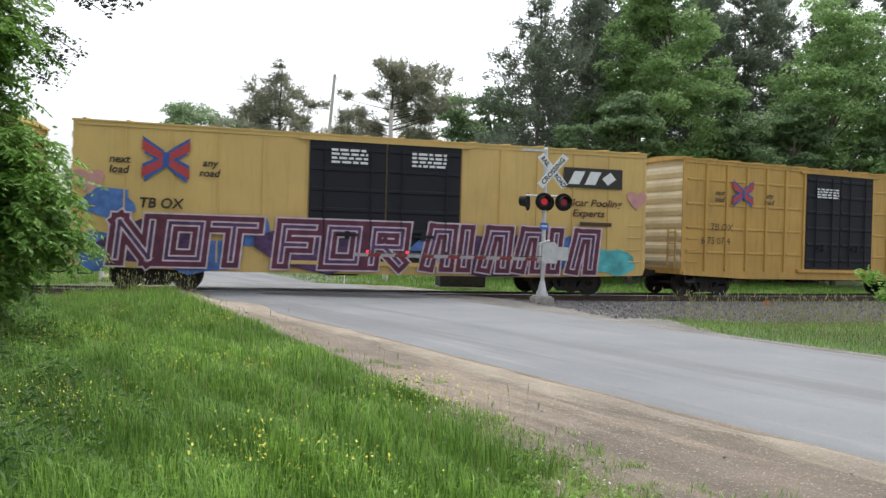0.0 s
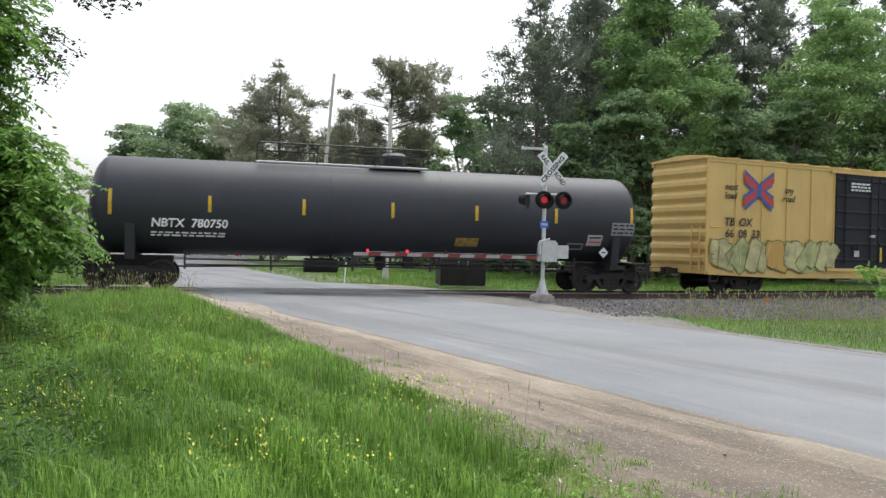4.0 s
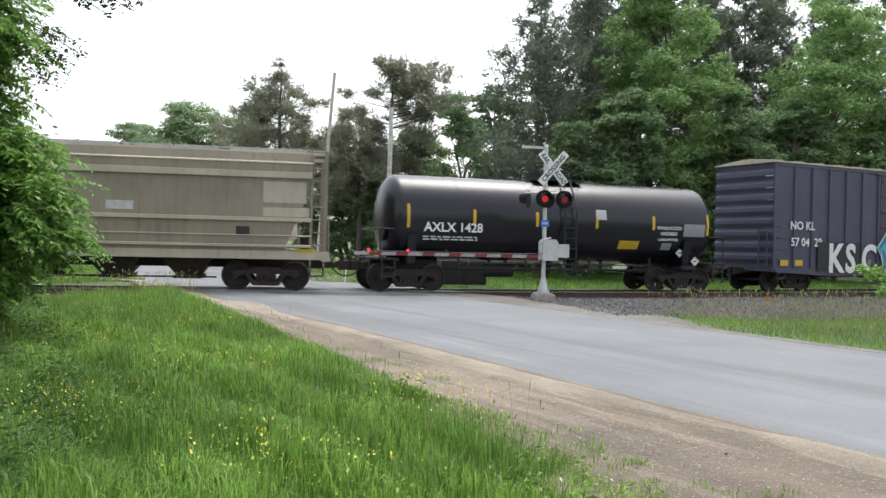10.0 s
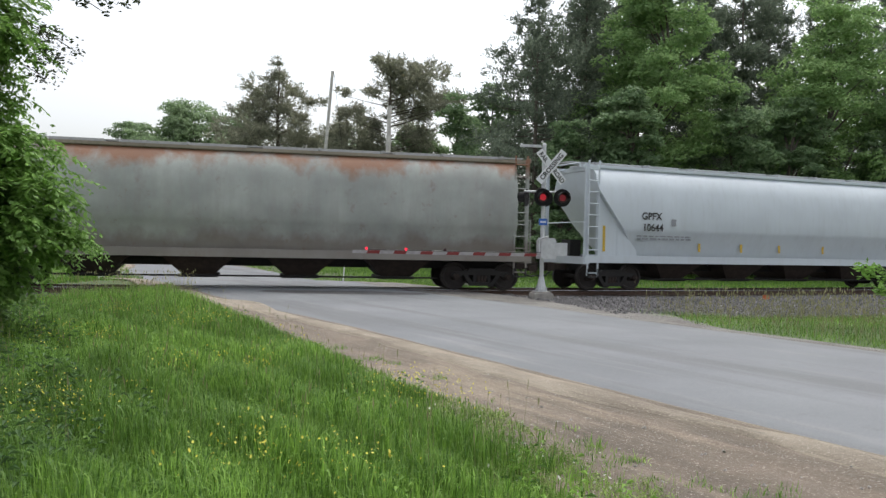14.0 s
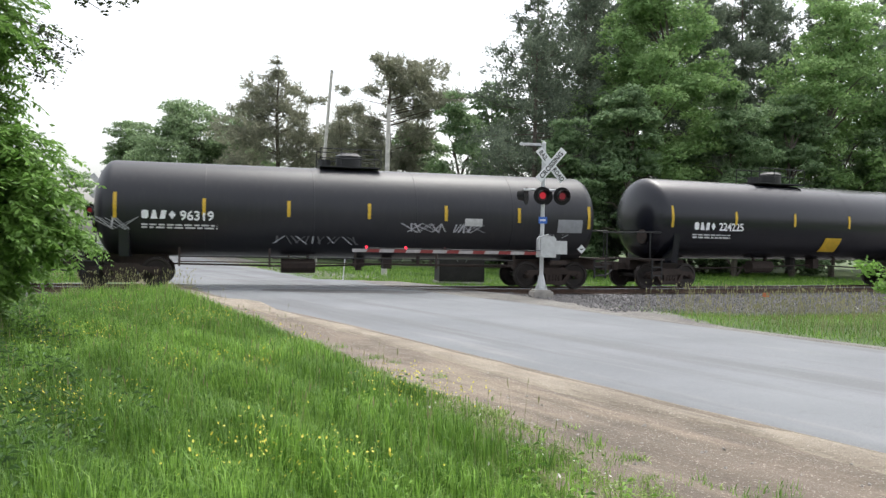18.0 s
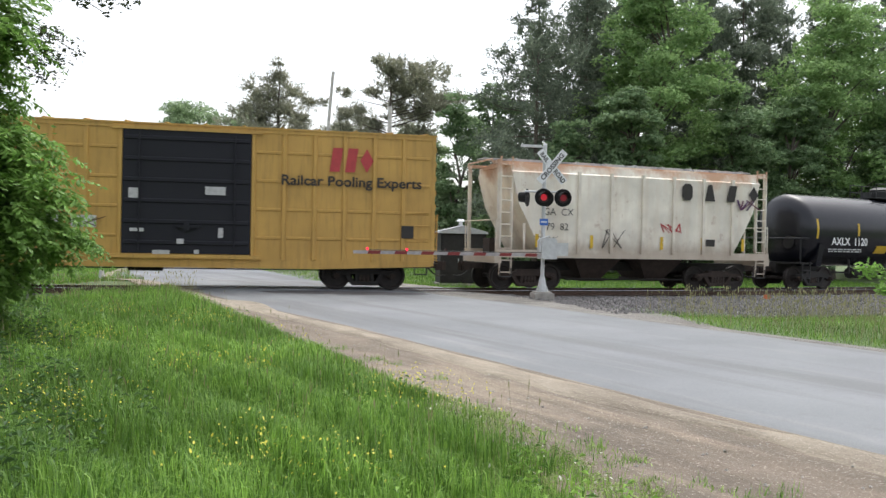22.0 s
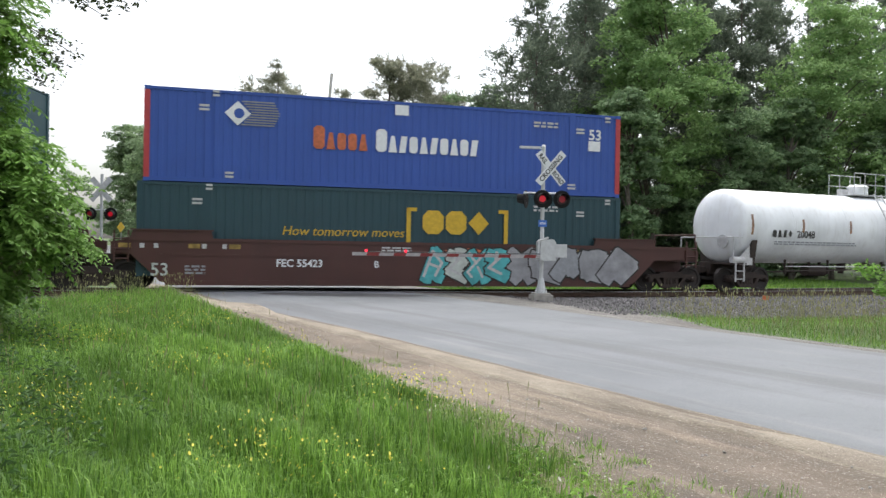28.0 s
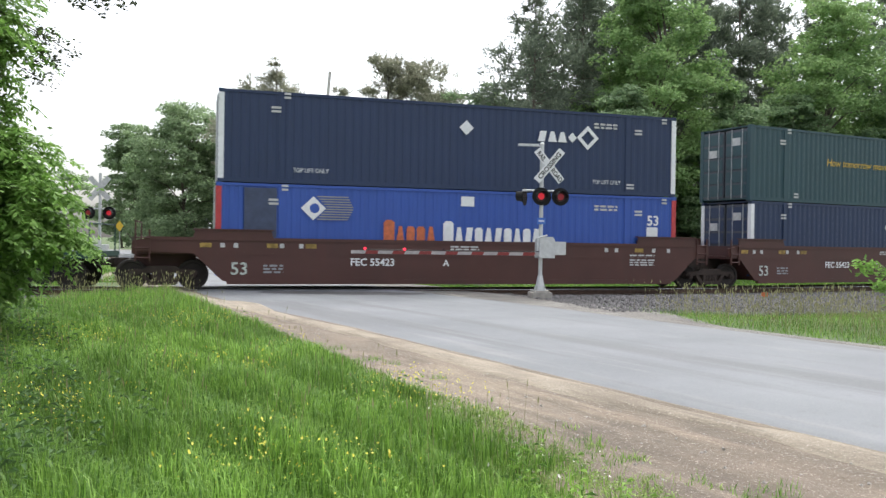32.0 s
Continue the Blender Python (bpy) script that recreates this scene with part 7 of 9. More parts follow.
part("cabin", Shape().box(-1.08, 1.08, -0.9, 0.9, 0.12, 2.5), STEEL_DARK, cb)
part("roof", Shape().prism([(-1.2, 2.5), (1.2, 2.5), (1.16, 2.6), (0, 2.9), (-1.16, 2.6)], "y", -1.02, 1.02), GALV, cb, "pale grey sheet roof")
part("roof_vent", Shape().cyl((0, 0, 2.85), (0, 0, 3.1), 0.1, 10).cyl((0, 0, 3.1), (0, 0, 3.22), 0.22, 12, 0.12), WHITE_PAINT, cb, "white roof vent")
for x in (-0.52, 0.52):
    d = part("door", Shape().box(x - 0.48, x + 0.48, -0.94, -0.9, 0.2, 2.4), STEEL_DARK, cb)
    part("door_handle", Shape().box(x + 0.3 * (1 if x < 0 else -1) - 0.02, x + 0.3 * (1 if x < 0 else -1) + 0.02, -0.97, -0.94, 1.1, 1.3), GALV, d)
for x in (-1.06, 0.0, 1.06):
    part("corner_trim", Shape().box(x - 0.03, x + 0.03, -0.955, -0.9, 0.12, 2.5), STEEL_DARK, cb)

# a white house far across the field
hs = thing("house", "small white house with a grey roof beyond the field", "house", at=pose(-27.5, 107.5, -0.45, 0, 0, 12))
part("wall", Shape().box(-5, 5, -3.5, 3.5, -0.3, 2.7).prism([(-5, 2.7), (5, 2.7), (5, 2.72), (-5, 2.72)], "y", -3.5, 3.5), WHITE_PAINT, hs)
part("roof", Shape().prism([(-4.1, 2.6), (4.1, 2.6), (0, 4.9)], "x", -5.4, 5.4), GREY_PAINT, hs)
for x in (-3.2, 0.4, 3.0):
    wdw = part("window", Shape().box(x - 0.55, x + 0.55, -3.56, -3.5, 0.9, 2.0), DIRTY_WHITE, hs)
    part("pane", Shape().box(x - 0.45, x + 0.45, -3.58, -3.56, 1.0, 1.9), DARK_PATCH, wdw)
part("door", Shape().box(-1.7, -0.8, -3.56, -3.5, -0.2, 1.95), GREY_PAINT, hs)


def utility_pole(label, x, y, h, lean, r):
    return thing("utility_pole", label, "pole", "poles", at=pose(x, y, ground_height(x, y), 0, lean, 0), shape=Shape().cyl((0, 0, -0.5), (0, 0, h), r, 10, r * 0.7), material=WOOD_POLE, smooth=True)


utility_pole("weathered grey wooden pole leaning a little", -9.5, 60.4, 14.5, 4.0, 0.15)
utility_pole("short weathered wooden pole without wires", -3.4, 47.0, 9.8, 0.6, 0.17)
utility_pole("thin pole far along the road", -52.8, 141.0, 10.4, 0.3, 0.12)
thing("guy_wire", "thin guy wire from the leaning pole", "wire", at=(0, 0, 0), shape=Shape().cyl((-8.4, 60.4, 14.0), (-6.6, 60.9, -0.4), 0.012, 5), material=BLACK_IRON)

# small orange marker by the ballast
thing("orange_marker", "small faded orange marker flag by the rail", "marker", at=(11.3, 28.7, -0.36), shape=Shape().box(-0.012, 0.012, -0.012, 0.012, 0, 0.3).box(-0.12, 0.12, -0.02, -0.01, 0.2, 0.36), material=ORANGE_PAINT)

# yellow warning sign beside the road beyond the crossing
wsn = thing("warning_sign", "yellow diamond warning sign on a thin post", "road sign", at=pose(-26.5, 67.2, ground_height(-26.5, 67.2), 0, 0, -25))
part("post", Shape().box(-0.03, 0.03, -0.02, 0.02, -0.2, 3.4), GALV, wsn)
part("sign_plate", Shape().prism([(0, 2.55), (0.45, 3.0), (0, 3.45), (-0.45, 3.0)], "y", -0.03, -0.02), STRIP_YELLOW, wsn)


def slogan(car, x, z, y, mat, s=0.3, gap=2.7):
    lettering("next", s, mat, car, x, y, z + s * 0.95, shear=0.2, bold=0.02)
    lettering("load", s, mat, car, x, y, z, shear=0.2, bold=0.02)
    lettering("any", s, mat, car, x + gap + 0.1, y, z + s * 0.95, shear=0.2, bold=0.02)
    lettering("road", s, mat, car, x + gap, y, z, shear=0.2, bold=0.02)


def plain_mark(kind, x, z, w, h):
    """A plain shape in a cell: block with cut corners, wedge, stacked bars, slanted block, diamond."""
    c = min(w, h) * 0.25
    if kind == 0:
        return [[(x + c, z), (x + w - c, z), (x + w, z + c), (x + w, z + h - c), (x + w - c, z + h), (x + c, z + h), (x, z + h - c), (x, z + c)]]
    if kind == 1:
        return [[(x, z), (x + w, z), (x + w * 0.7, z + h), (x + w * 0.3, z + h)]]
    if kind == 2:
        return [[(x, z + h * k), (x + w, z + h * k), (x + w, z + h * (k + 0.24)), (x, z + h * (k + 0.24))] for k in (0.0, 0.38, 0.76)]
    if kind == 3:
        return [[(x, z), (x + w * 0.75, z), (x + w, z + h), (x + w * 0.25, z + h)]]
    return [[(x + w / 2, z), (x + w, z + h / 2), (x + w / 2, z + h), (x, z + h / 2)]]


def mark_row(car, kinds, x, z, w, h, gap, y, mat, lean=0.0):
    """An owner's name as a row of plain shapes."""
    for k in kinds:
        sh = Shape()
        for pts in plain_mark(k, x, z, w, h):
            sh.prism([(a + lean * (b - z), b) for a, b in pts], "y", y - 0.006, y)
        part("owner_mark", sh, mat, car)
        x += w + gap


def maker_panel(car, x0, x1, z0, z1, y, back, fore):
    """The owner's mark as plain shapes, on a dark panel or bare."""
    if back:
        plate("owner_panel", car, back, x0, x1, z0, z1, y)
        y -= 0.007
    w = x1 - x0
    m = 0.17 if back else 0.0
    mark_row(car, (3, 3, 4), x0 + w * 0.08, z0 + (z1 - z0) * m, w * 0.24, (z1 - z0) * (1 - 2 * m), w * 0.035, y, fore, 0.2 if back else 0.0)


STROKES = (((0, 0.1, 0.35, 0.95), (0.35, 0.95, 0.55, 0.3), (0.55, 0.3, 0.9, 0.85)), ((0.1, 0.9, 0.7, 0.75), (0.7, 0.75, 0.2, 0.3), (0.2, 0.3, 0.85, 0.05), (0.5, 1, 0.5, 0.6)),
           ((0, 0.5, 0.5, 1), (0.5, 1, 0.9, 0.5), (0.9, 0.5, 0.45, 0), (0.45, 0, 0.2, 0.35)), ((0.05, 0, 0.25, 1), (0.25, 1, 0.8, 0.55), (0.8, 0.55, 0.6, 0.05), (0.25, 0.5, 0.6, 0.4)),
           ((0.1, 0.2, 0.9, 0.95), (0.15, 0.95, 0.5, 0.55), (0.6, 0.4, 0.85, 0), (0.1, 0.2, 0.3, 0)))


def wild(car, x0, x1, z0, z1, y, fills, rim, n, seed, fat=0.2, glint=None):
    """Interlocking sprayed signs that spell nothing: fat strokes with a rim, a fill and a glint."""
    rnd = random.Random(seed)
    wd, ht = (x1 - x0) / n, z1 - z0
    order = [rnd.randrange(len(STROKES)) for k in range(n)]
    for i in range(n):
        skew, lift = rnd.uniform(-0.15, 0.3), rnd.uniform(-0.05, 0.05)
        b = fat * min(wd, ht) * rnd.uniform(0.85, 1.15)
        mat = fills[i % len(fills)]
        layers = [("graffiti_rim", rim, b + 0.05), ("graffiti_fill", mat, b)] + ([("graffiti_glint", glint, b * 0.22)] if glint else [])
        for k, (nm, mt, hw) in enumerate(layers):
            sh = Shape()
            for j, (u0, v0, u1, v1) in enumerate(STROKES[order[i]]):
                ax, az = x0 + wd * (i + 0.08 + u0 + skew * (v0 - 0.5)), z0 + b + (ht - 2 * b) * (v0 + lift * (0 < v0 < 1))
                bx, bz = x0 + wd * (i + 0.08 + u1 + skew * (v1 - 0.5)), z0 + b + (ht - 2 * b) * (v1 + lift * (0 < v1 < 1))
                if k == 2:
                    ax, bx, az, bz = ax - b * 0.45, bx - b * 0.45, az + b * 0.3, bz + b * 0.3
                m = max(0.01, math.hypot(bx - ax, bz - az))
                ux, uz = (bx - ax) / m * hw, (bz - az) / m * hw
                e = 0.75
                sh.prism([(ax - ux * e - uz, az - uz * e + ux), (ax - ux * e * 1.3, az - uz * e * 1.3), (ax - ux * e + uz, az - uz * e - ux), (bx + ux * e + uz, bz + uz * e - ux), (bx + ux * e * 1.3, bz + uz * e * 1.3), (bx + ux * e - uz, bz + uz * e + ux)], "y", y - 0.002 * (k + 1) - 0.007 * i - 0.0004 * j, y)
            part(nm, sh, mt, car)


# 1: leading yellow boxcar
car, h, w = boxcar("dirty yellow ribbed boxcar with a black sliding door", 172.41, 187.9, 174.0, 186.2, (178.45, 182.2), YELLOW_DIRTY, DOOR_BLACK, 0.68, 5.12, 1.0, grid=True, end_paint=END_CREAM, roof_paint=YELLOW_DIRTY)
slogan(car, -6.3, 3.5, -w - 0.068, INK_BLACK, 0.26, 2.4)
crossing_logo(car, -4.95, 3.85, -w - 0.064, 0.75)
lettering("TB OX", 0.36, INK_BLACK, car, -6.5, -w - 0.068, 2.45, shear=0.15)
lettering("6 75 07 4", 0.36, INK_BLACK, car, -6.9, -w - 0.068, 1.95)
small_print(car, -1.2, 4.2, 1.2, -w - 0.13, WHITE_PAINT, 4, 0.06, 3)

# 2: yellow boxcar with fat sprayed letters along its foot
car, h, w = boxcar("yellow boxcar sprayed with fat purple letters along its foot", 152.44, 171.03, 154.8, 168.4, (159.29, 164.26), YELLOW, DOOR_BLACK, 0.62, 5.12, 1.28, post_w=0.03, end_paint=END_CREAM, roof_paint=YELLOW)
slogan(car, -8.3, 3.5, -w - 0.058, INK_BLACK, 0.32, 2.55)
crossing_logo(car, -6.7, 3.95, -w - 0.058, 1.0)
lettering("TB OX", 0.42, INK_BLACK, car, -7.45, -w - 0.058, 2.5, shear=0.15, bold=0.02)
for dx in (-1.75, 0.85):
    small_print(car, dx, 4.5, 1.15, -w - 0.115, WHITE_PAINT, 4, 0.075, int(dx * 10))
maker_panel(car, 6.15, 8.35, 3.72, 4.4, -w - 0.07, INK_BLACK, WHITE_PAINT)
for i, q in enumerate(("Railcar Pooling", "Experts")):
    lettering(q, 0.34, INK_BROWN, car, 6.0 + 0.5 * i, -w - 0.058, 3.1 - 0.36 * i, bold=0.02, shear=0.2, squeeze=1.15)
plate("web_address_bar", car, INK_BROWN, 6.8, 8.0, 2.42, 2.55, -w - 0.05)
for i, (x, z, rx, rz, mt) in enumerate(((-8.3, 2.6, 0.8, 0.5, SPRAY_BLUE), (-8.6, 1.2, 0.6, 0.6, SPRAY_BLUE), (-5.7, 1.1, 1.3, 0.6, SPRAY_BLUE), (-4.2, 1.9, 0.8, 0.5, SPRAY_BLUE), (-1.2, 1.3, 1.4, 0.6, SPRAY_BLUE), (1.9, 1.5, 1.0, 0.6, SPRAY_BLUE), (6.2, 1.4, 1.1, 0.6, SPRAY_BLUE), (8.1, 1.2, 0.9, 0.5, SPRAY_TEAL), (-7.0, 1.4, 1.5, 0.7, SPRAY_PURPLE), (-2.2, 1.4, 1.9, 0.75, SPRAY_PURPLE), (3.9, 1.4, 2.6, 0.72, SPRAY_PURPLE))):
    blob(car, x, z, rx, rz, -w - 0.09 if -2.4 < x < 2.4 else -w - 0.035, mt, 40 + i, lift=0.004 + 0.0015 * i)
for x, z, s in ((-8.85, 3.25, 0.42), (8.95, 3.4, 0.36)):
    pts = [(x + s * 1.05 * math.sin(a) ** 3, z + s * (0.85 * math.cos(a) - 0.33 * math.cos(2 * a) - 0.13 * math.cos(3 * a))) for a in np.linspace(0, 2 * math.pi, 25)[:-1]]
    part("graffiti_heart", Shape().prism(pts, "y", -w - 0.045, -w - 0.02), SPRAY_PINK, car, "pink sprayed heart")
yy = -w - 0.12
LO, MI, HI, WD = 1.0, 1.5, 2.06, 0.92
GLYPHS = {"N": ((0, LO, 0, HI), (0, HI, WD, LO), (WD, LO, WD, HI)),
          "O": ((0, LO, 0, HI), (0, HI, WD, HI), (WD, HI, WD, LO), (WD, LO, 0, LO)),
          "T": ((-0.15, HI, WD + 0.15, HI), (WD / 2, HI, WD / 2, LO)),
          "F": ((0, LO, 0, HI), (0, HI, WD, HI), (0, MI, WD * 0.75, MI)),
          "R": ((0, LO, 0, HI), (0, HI, WD, HI), (WD, HI, WD, MI), (WD, MI, 0, MI), (WD * 0.4, MI, WD, LO)),
          "|": ((0, LO, 0, HI),), "^": ((0, LO, 0.15, HI), (0.15, HI, WD * 0.7, HI), (WD * 0.7, HI, WD * 0.7, LO))}


def outlined(sign, x):
    """One angular sprayed sign: a pale rim, a dark fill, a pale line and its core."""
    for k, (nm, mt, hw) in enumerate((("graffiti_rim", SPRAY_WHITE, 0.3), ("graffiti_fill", SPRAY_MAROON, 0.25), ("graffiti_line", SPRAY_WHITE, 0.1), ("graffiti_core", SPRAY_PURPLE, 0.05))):
        sh = Shape()
        for j, (x0, z0, x1, z1) in enumerate(GLYPHS[sign]):
            n = math.hypot(x1 - x0, z1 - z0)
            ux, uz = (x1 - x0) / n * hw, (z1 - z0) / n * hw
            pts = [(px + 0.1 * (pz - LO), pz) for px, pz in ((x0 - ux - uz, z0 - uz + ux), (x0 - ux + uz, z0 - uz - ux), (x1 + ux + uz, z1 + uz - ux), (x1 + ux - uz, z1 + uz + ux))]
            sh.prism([(x + px, pz) for px, pz in pts], "y", yy - 0.006 * (k + 1) - 0.0008 * j, yy - 0.006 * k)
        part(nm, sh, mt, car)


for i, q in enumerate("NOT"):
    outlined(q, -8.05 + 1.42 * i)
for i, q in enumerate("FOR"):
    outlined(q, -3.25 + 1.42 * i)
x = 1.45
for q in "^|^^|^":
    outlined(q, x)
    x += 0.72 if q == "|" else 1.22

# 3: yellow boxcar with olive lettering sprayed low
car, h, w = boxcar("yellow boxcar with black doors and olive graffiti low on its side", 132.35, 150.90, 134.6, 148.6, (139.06, 144.10), YELLOW, DOOR_BLACK, 0.62, 5.12, 1.28, post_w=0.03, roof_paint=YELLOW)
slogan(car, -8.45, 3.55, -w - 0.058, INK_BLACK, 0.34, 2.95)
crossing_logo(car, -6.75, 3.9, -w - 0.058, 1.12)
lettering("TB  OX", 0.42, INK_BLACK, car, -8.45, -w - 0.058, 2.55, shear=0.15, bold=0.02)
lettering("66  08  33", 0.42, INK_BLACK, car, -8.4, -w - 0.058, 2.12, shear=0.1, bold=0.02)
for dx in (-1.75, 0.8):
    small_print(car, dx, 4.4, 1.15, -w - 0.115, WHITE_PAINT, 3, 0.075, int(dx * 11))
maker_panel(car, 5.83, 8.1, 3.85, 4.5, -w - 0.07, INK_BLACK, WHITE_PAINT)
for i, q in enumerate(("Railcar Pooling", "Experts")):
    lettering(q, 0.42, INK_BROWN, car, 5.2 + 0.75 * i, -w - 0.058, 3.4 - 0.46 * i, bold=0.022, shear=0.25, squeeze=1.28)
plate("web_address_bar", car, INK_BROWN, 6.1, 7.7, 2.42, 2.62, -w - 0.05)
for i, x in enumerate((-8.4, -7.0, -5.6, -4.2, -3.2)):
    blob(car, x, 1.42, 0.85, 0.56, -w - 0.045, (SPRAY_HAZE, SPRAY_OLIVE)[i % 2], 70 + i, lift=0.003 + 0.0015 * i)
wild(car, -9.0, -2.6, 0.85, 2.05, -w - 0.058, [SPRAY_HAZE, SPRAY_OLIVE, SPRAY_HAZE, YELLOW_DIRTY], SPRAY_MOSS, 7, 8, 0.27)
strokes(car, -8.9, -2.7, 0.95, 2.0, -w - 0.078, [SPRAY_MOSS, SPRAY_HAZE], 94, 18, 0.04)
blob(car, 4.3, 1.45, 1.6, 0.62, -w - 0.05, SPRAY_SILVER, 87, 20)
wild(car, 2.7, 5.9, 0.85, 2.15, -w - 0.058, [SPRAY_PALE, SPRAY_WASH, DIRTY_WHITE], INK_BLACK, 4, 9, 0.33)
blob(car, 8.4, 1.3, 0.6, 0.6, -w - 0.05, SPRAY_BLUE, 88, 16)
blob(car, 7.2, 1.4, 1.3, 0.6, -w - 0.05, DARK_PATCH, 89, 16, lift=0.005)
wild(car, 5.9, 8.8, 0.85, 2.25, -w - 0.058, [DIRTY_WHITE, SPRAY_WASH, DARK_PATCH, SPRAY_PALE], INK_BLACK, 5, 10, 0.2)
strokes(car, 6.0, 8.8, 0.95, 2.1, -w - 0.078, [WHITE_PAINT, DIRTY_WHITE, SPRAY_BLUE], 95, 16, 0.045)
strokes(car, 8.2, 9.0, 1.0, 1.9, -w - 0.075, [ORANGE_PAINT], 93, 3, 0.05)
strokes(car, 0.5, 2.0, 2.9, 3.5, -w - 0.115, [WHITE_PAINT], 19, 9, 0.05)
for x, z, a, b in ((0.75, 3.15, 0.7, 0.04), (-1.5, 1.5, 0.3, 0.25), (0.9, 1.5, 0.3, 0.25), (0.05, 1.3, 0.12, 0.6), (1.1, 1.1, 0.5, 0.3), (-0.6, 2.3, 0.35, 0.1)):
    plate("door_notice", car, DIRTY_WHITE if a != 0.12 else STRIP_YELLOW, x, x + a, z, z + b, -w - 0.115)

# 4: blue-grey tank car
car, h, yt = tank_car("blue-grey tank car with yellow strips and a top railing", 111.45, 130.35, 113.0, 129.05, 1.52, 2.62, TANK_GREY, ladder=False, strips=7, dome=0.4, dome_len=0.9, pipe=(-4.2, 1.4), roof_rail=False)
lettering("NBTX  780750", 0.36, WHITE_PAINT, car, -7.3, yt(2.1) - 0.02, 1.95, shear=0.1, bold=0.02)
small_print(car, -7.3, 1.75, 2.2, yt(1.75) - 0.02, DIRTY_WHITE, 2, 0.05, 7)
patch(car, "warning_panel", OCHRE_FADED, 2.3, 3.1, 1.55, 1.84, yt)
patch(car, "test_panel", DIRTY_WHITE, 7.05, 7.6, 1.68, 2.05, yt)
small_print(car, 7.1, 1.93, 0.45, yt(2.02) - 0.014, INK_BLACK, 1, 0.06, 41)
small_print(car, 7.1, 1.78, 0.45, yt(1.88) - 0.014, RED_PAINT, 1, 0.05, 42)
patch(car, "test_chart", GREY_PAINT, 7.9, 8.75, 2.05, 2.5, yt)
for i in range(3):
    small_print(car, 7.95, 2.12 + 0.13 * i, 0.75, yt(2.2 + 0.13 * i) - 0.016, INK_BLACK, 1, 0.06, 43 + i)
patch(car, "stencil_frame", GREY_PAINT, 6.35, 6.95, 1.53, 1.75, yt)
patch(car, "stencil_ground", TANK_GREY, 6.39, 6.91, 1.57, 1.71, lambda z: yt(z) - 0.006)
diamond(car, 7.75, 1.45, 0.19, yt(1.64) - 0.02, WHITE_PAINT)
part("long_railing", Shape().tube([(-4.2, -0.9, 4.15), (-4.2, -0.9, 4.72), (1.4, -0.9, 4.72), (1.4, -0.9, 4.15)], 0.025, 6).tube([(-4.2, -0.9, 4.45), (1.4, -0.9, 4.45)], 0.02, 5).tube([(-2.3, -0.9, 4.1), (-2.3, -0.9, 4.72)], 0.02, 5).tube([(-0.4, -0.9, 4.1), (-0.4, -0.9, 4.72)], 0.02, 5), BLACK_IRON, car)

# 5: brown tank car
car, h, yt = tank_car("dark brown tank car with yellow strips along its belt", 91.1, 110.45, 92.4, 108.95, 1.5, 2.52, TANK_BROWN, BROWN_GEAR, ladder=False, strips=8, dome=0.0, dome_len=1.2)
mark_row(car, (0, 1, 3, 4), -8.05, 2.1, 0.20, 0.24, 0.06, yt(2.2) - 0.01, WHITE_PAINT)
lettering("75299", 0.34, WHITE_PAINT, car, -6.95, yt(2.2) - 0.012, 2.1, bold=0.02)
small_print(car, -8.05, 1.9, 1.8, yt(1.9) - 0.015, GREY_PAINT, 2, 0.05, 8)
patch(car, "warning_panel", STRIP_YELLOW, -1.76, -1.13, 1.57, 1.88, yt)
patch(car, "tan_patch", TAN_LIGHT, 7.85, 8.75, 2.2, 2.66, yt)
patch(car, "dark_patch", DARK_PATCH, 6.7, 7.7, 2.62, 2.85, yt)
small_print(car, 6.4, 2.35, 0.8, yt(2.4) - 0.015, DIRTY_WHITE, 3, 0.06, 12)
diamond(car, 8.4, 1.55, 0.16, yt(1.71) - 0.02)
part("long_railing", Shape().tube([(-8.3, -0.9, 3.7), (-8.3, -0.9, 4.3), (8.3, -0.9, 4.3), (8.3, -0.9, 3.7)], 0.013, 6), BLACK_IRON, car)
for x in (-5.0, -2.5, 2.5, 5.0):
    part("railing_post", shared("railing_post", lambda: Shape().cyl((0, -0.9, 3.6), (0, -0.9, 4.3), 0.012, 5)), BLACK_IRON, car, at=(x, 0, 0))

# 6: slate boxcar
car, h, w = boxcar("faded slate-blue boxcar with silver and teal graffiti", 73.99, 89.41, 75.5, 87.2, (79.99, 85.3), SLATE, SLATE_DOOR, 0.68, 5.12, 0.95, roof_paint=TAN_LIGHT)
lettering("NO KL", 0.45, WHITE_PAINT, car, -6.9, -w - 0.068, 2.45, bold=0.02)
lettering("57 04  28", 0.45, WHITE_PAINT, car, -6.85, -w - 0.068, 1.82, bold=0.02)
plate("number_patch", car, BLACK_IRON, -5.35, -2.9, 0.85, 2.0, -w - 0.064)
for i in range(3):
    plate("grey_patch", car, SLATE_PATCH, 2.9 + i * 0.68, 3.45 + i * 0.68, 3.4, 4.15, -w - 0.075)
plate("orange_plate", car, ORANGE_PAINT, 0.45, 1.15, 4.3, 4.55, -w - 0.075)
for x in (-6.6, -7.4):
    plate("yellow_plate", car, STRIP_YELLOW, x, x + 0.42, 1.05, 1.28, -w - 0.064)
yy = -w - 0.12
for words, x in (("K", -4.75), ("S", -3.75), ("C", -2.8)):
    block_letters(car, words, x, 0.85, 1.55, yy + 0.05, WHITE_PAINT, WHITE_PAINT, 0.85, WHITE_PAINT)
blob(car, 0.15, 1.6, 1.9, 0.95, yy + 0.02, DARK_PATCH, 86, 22)
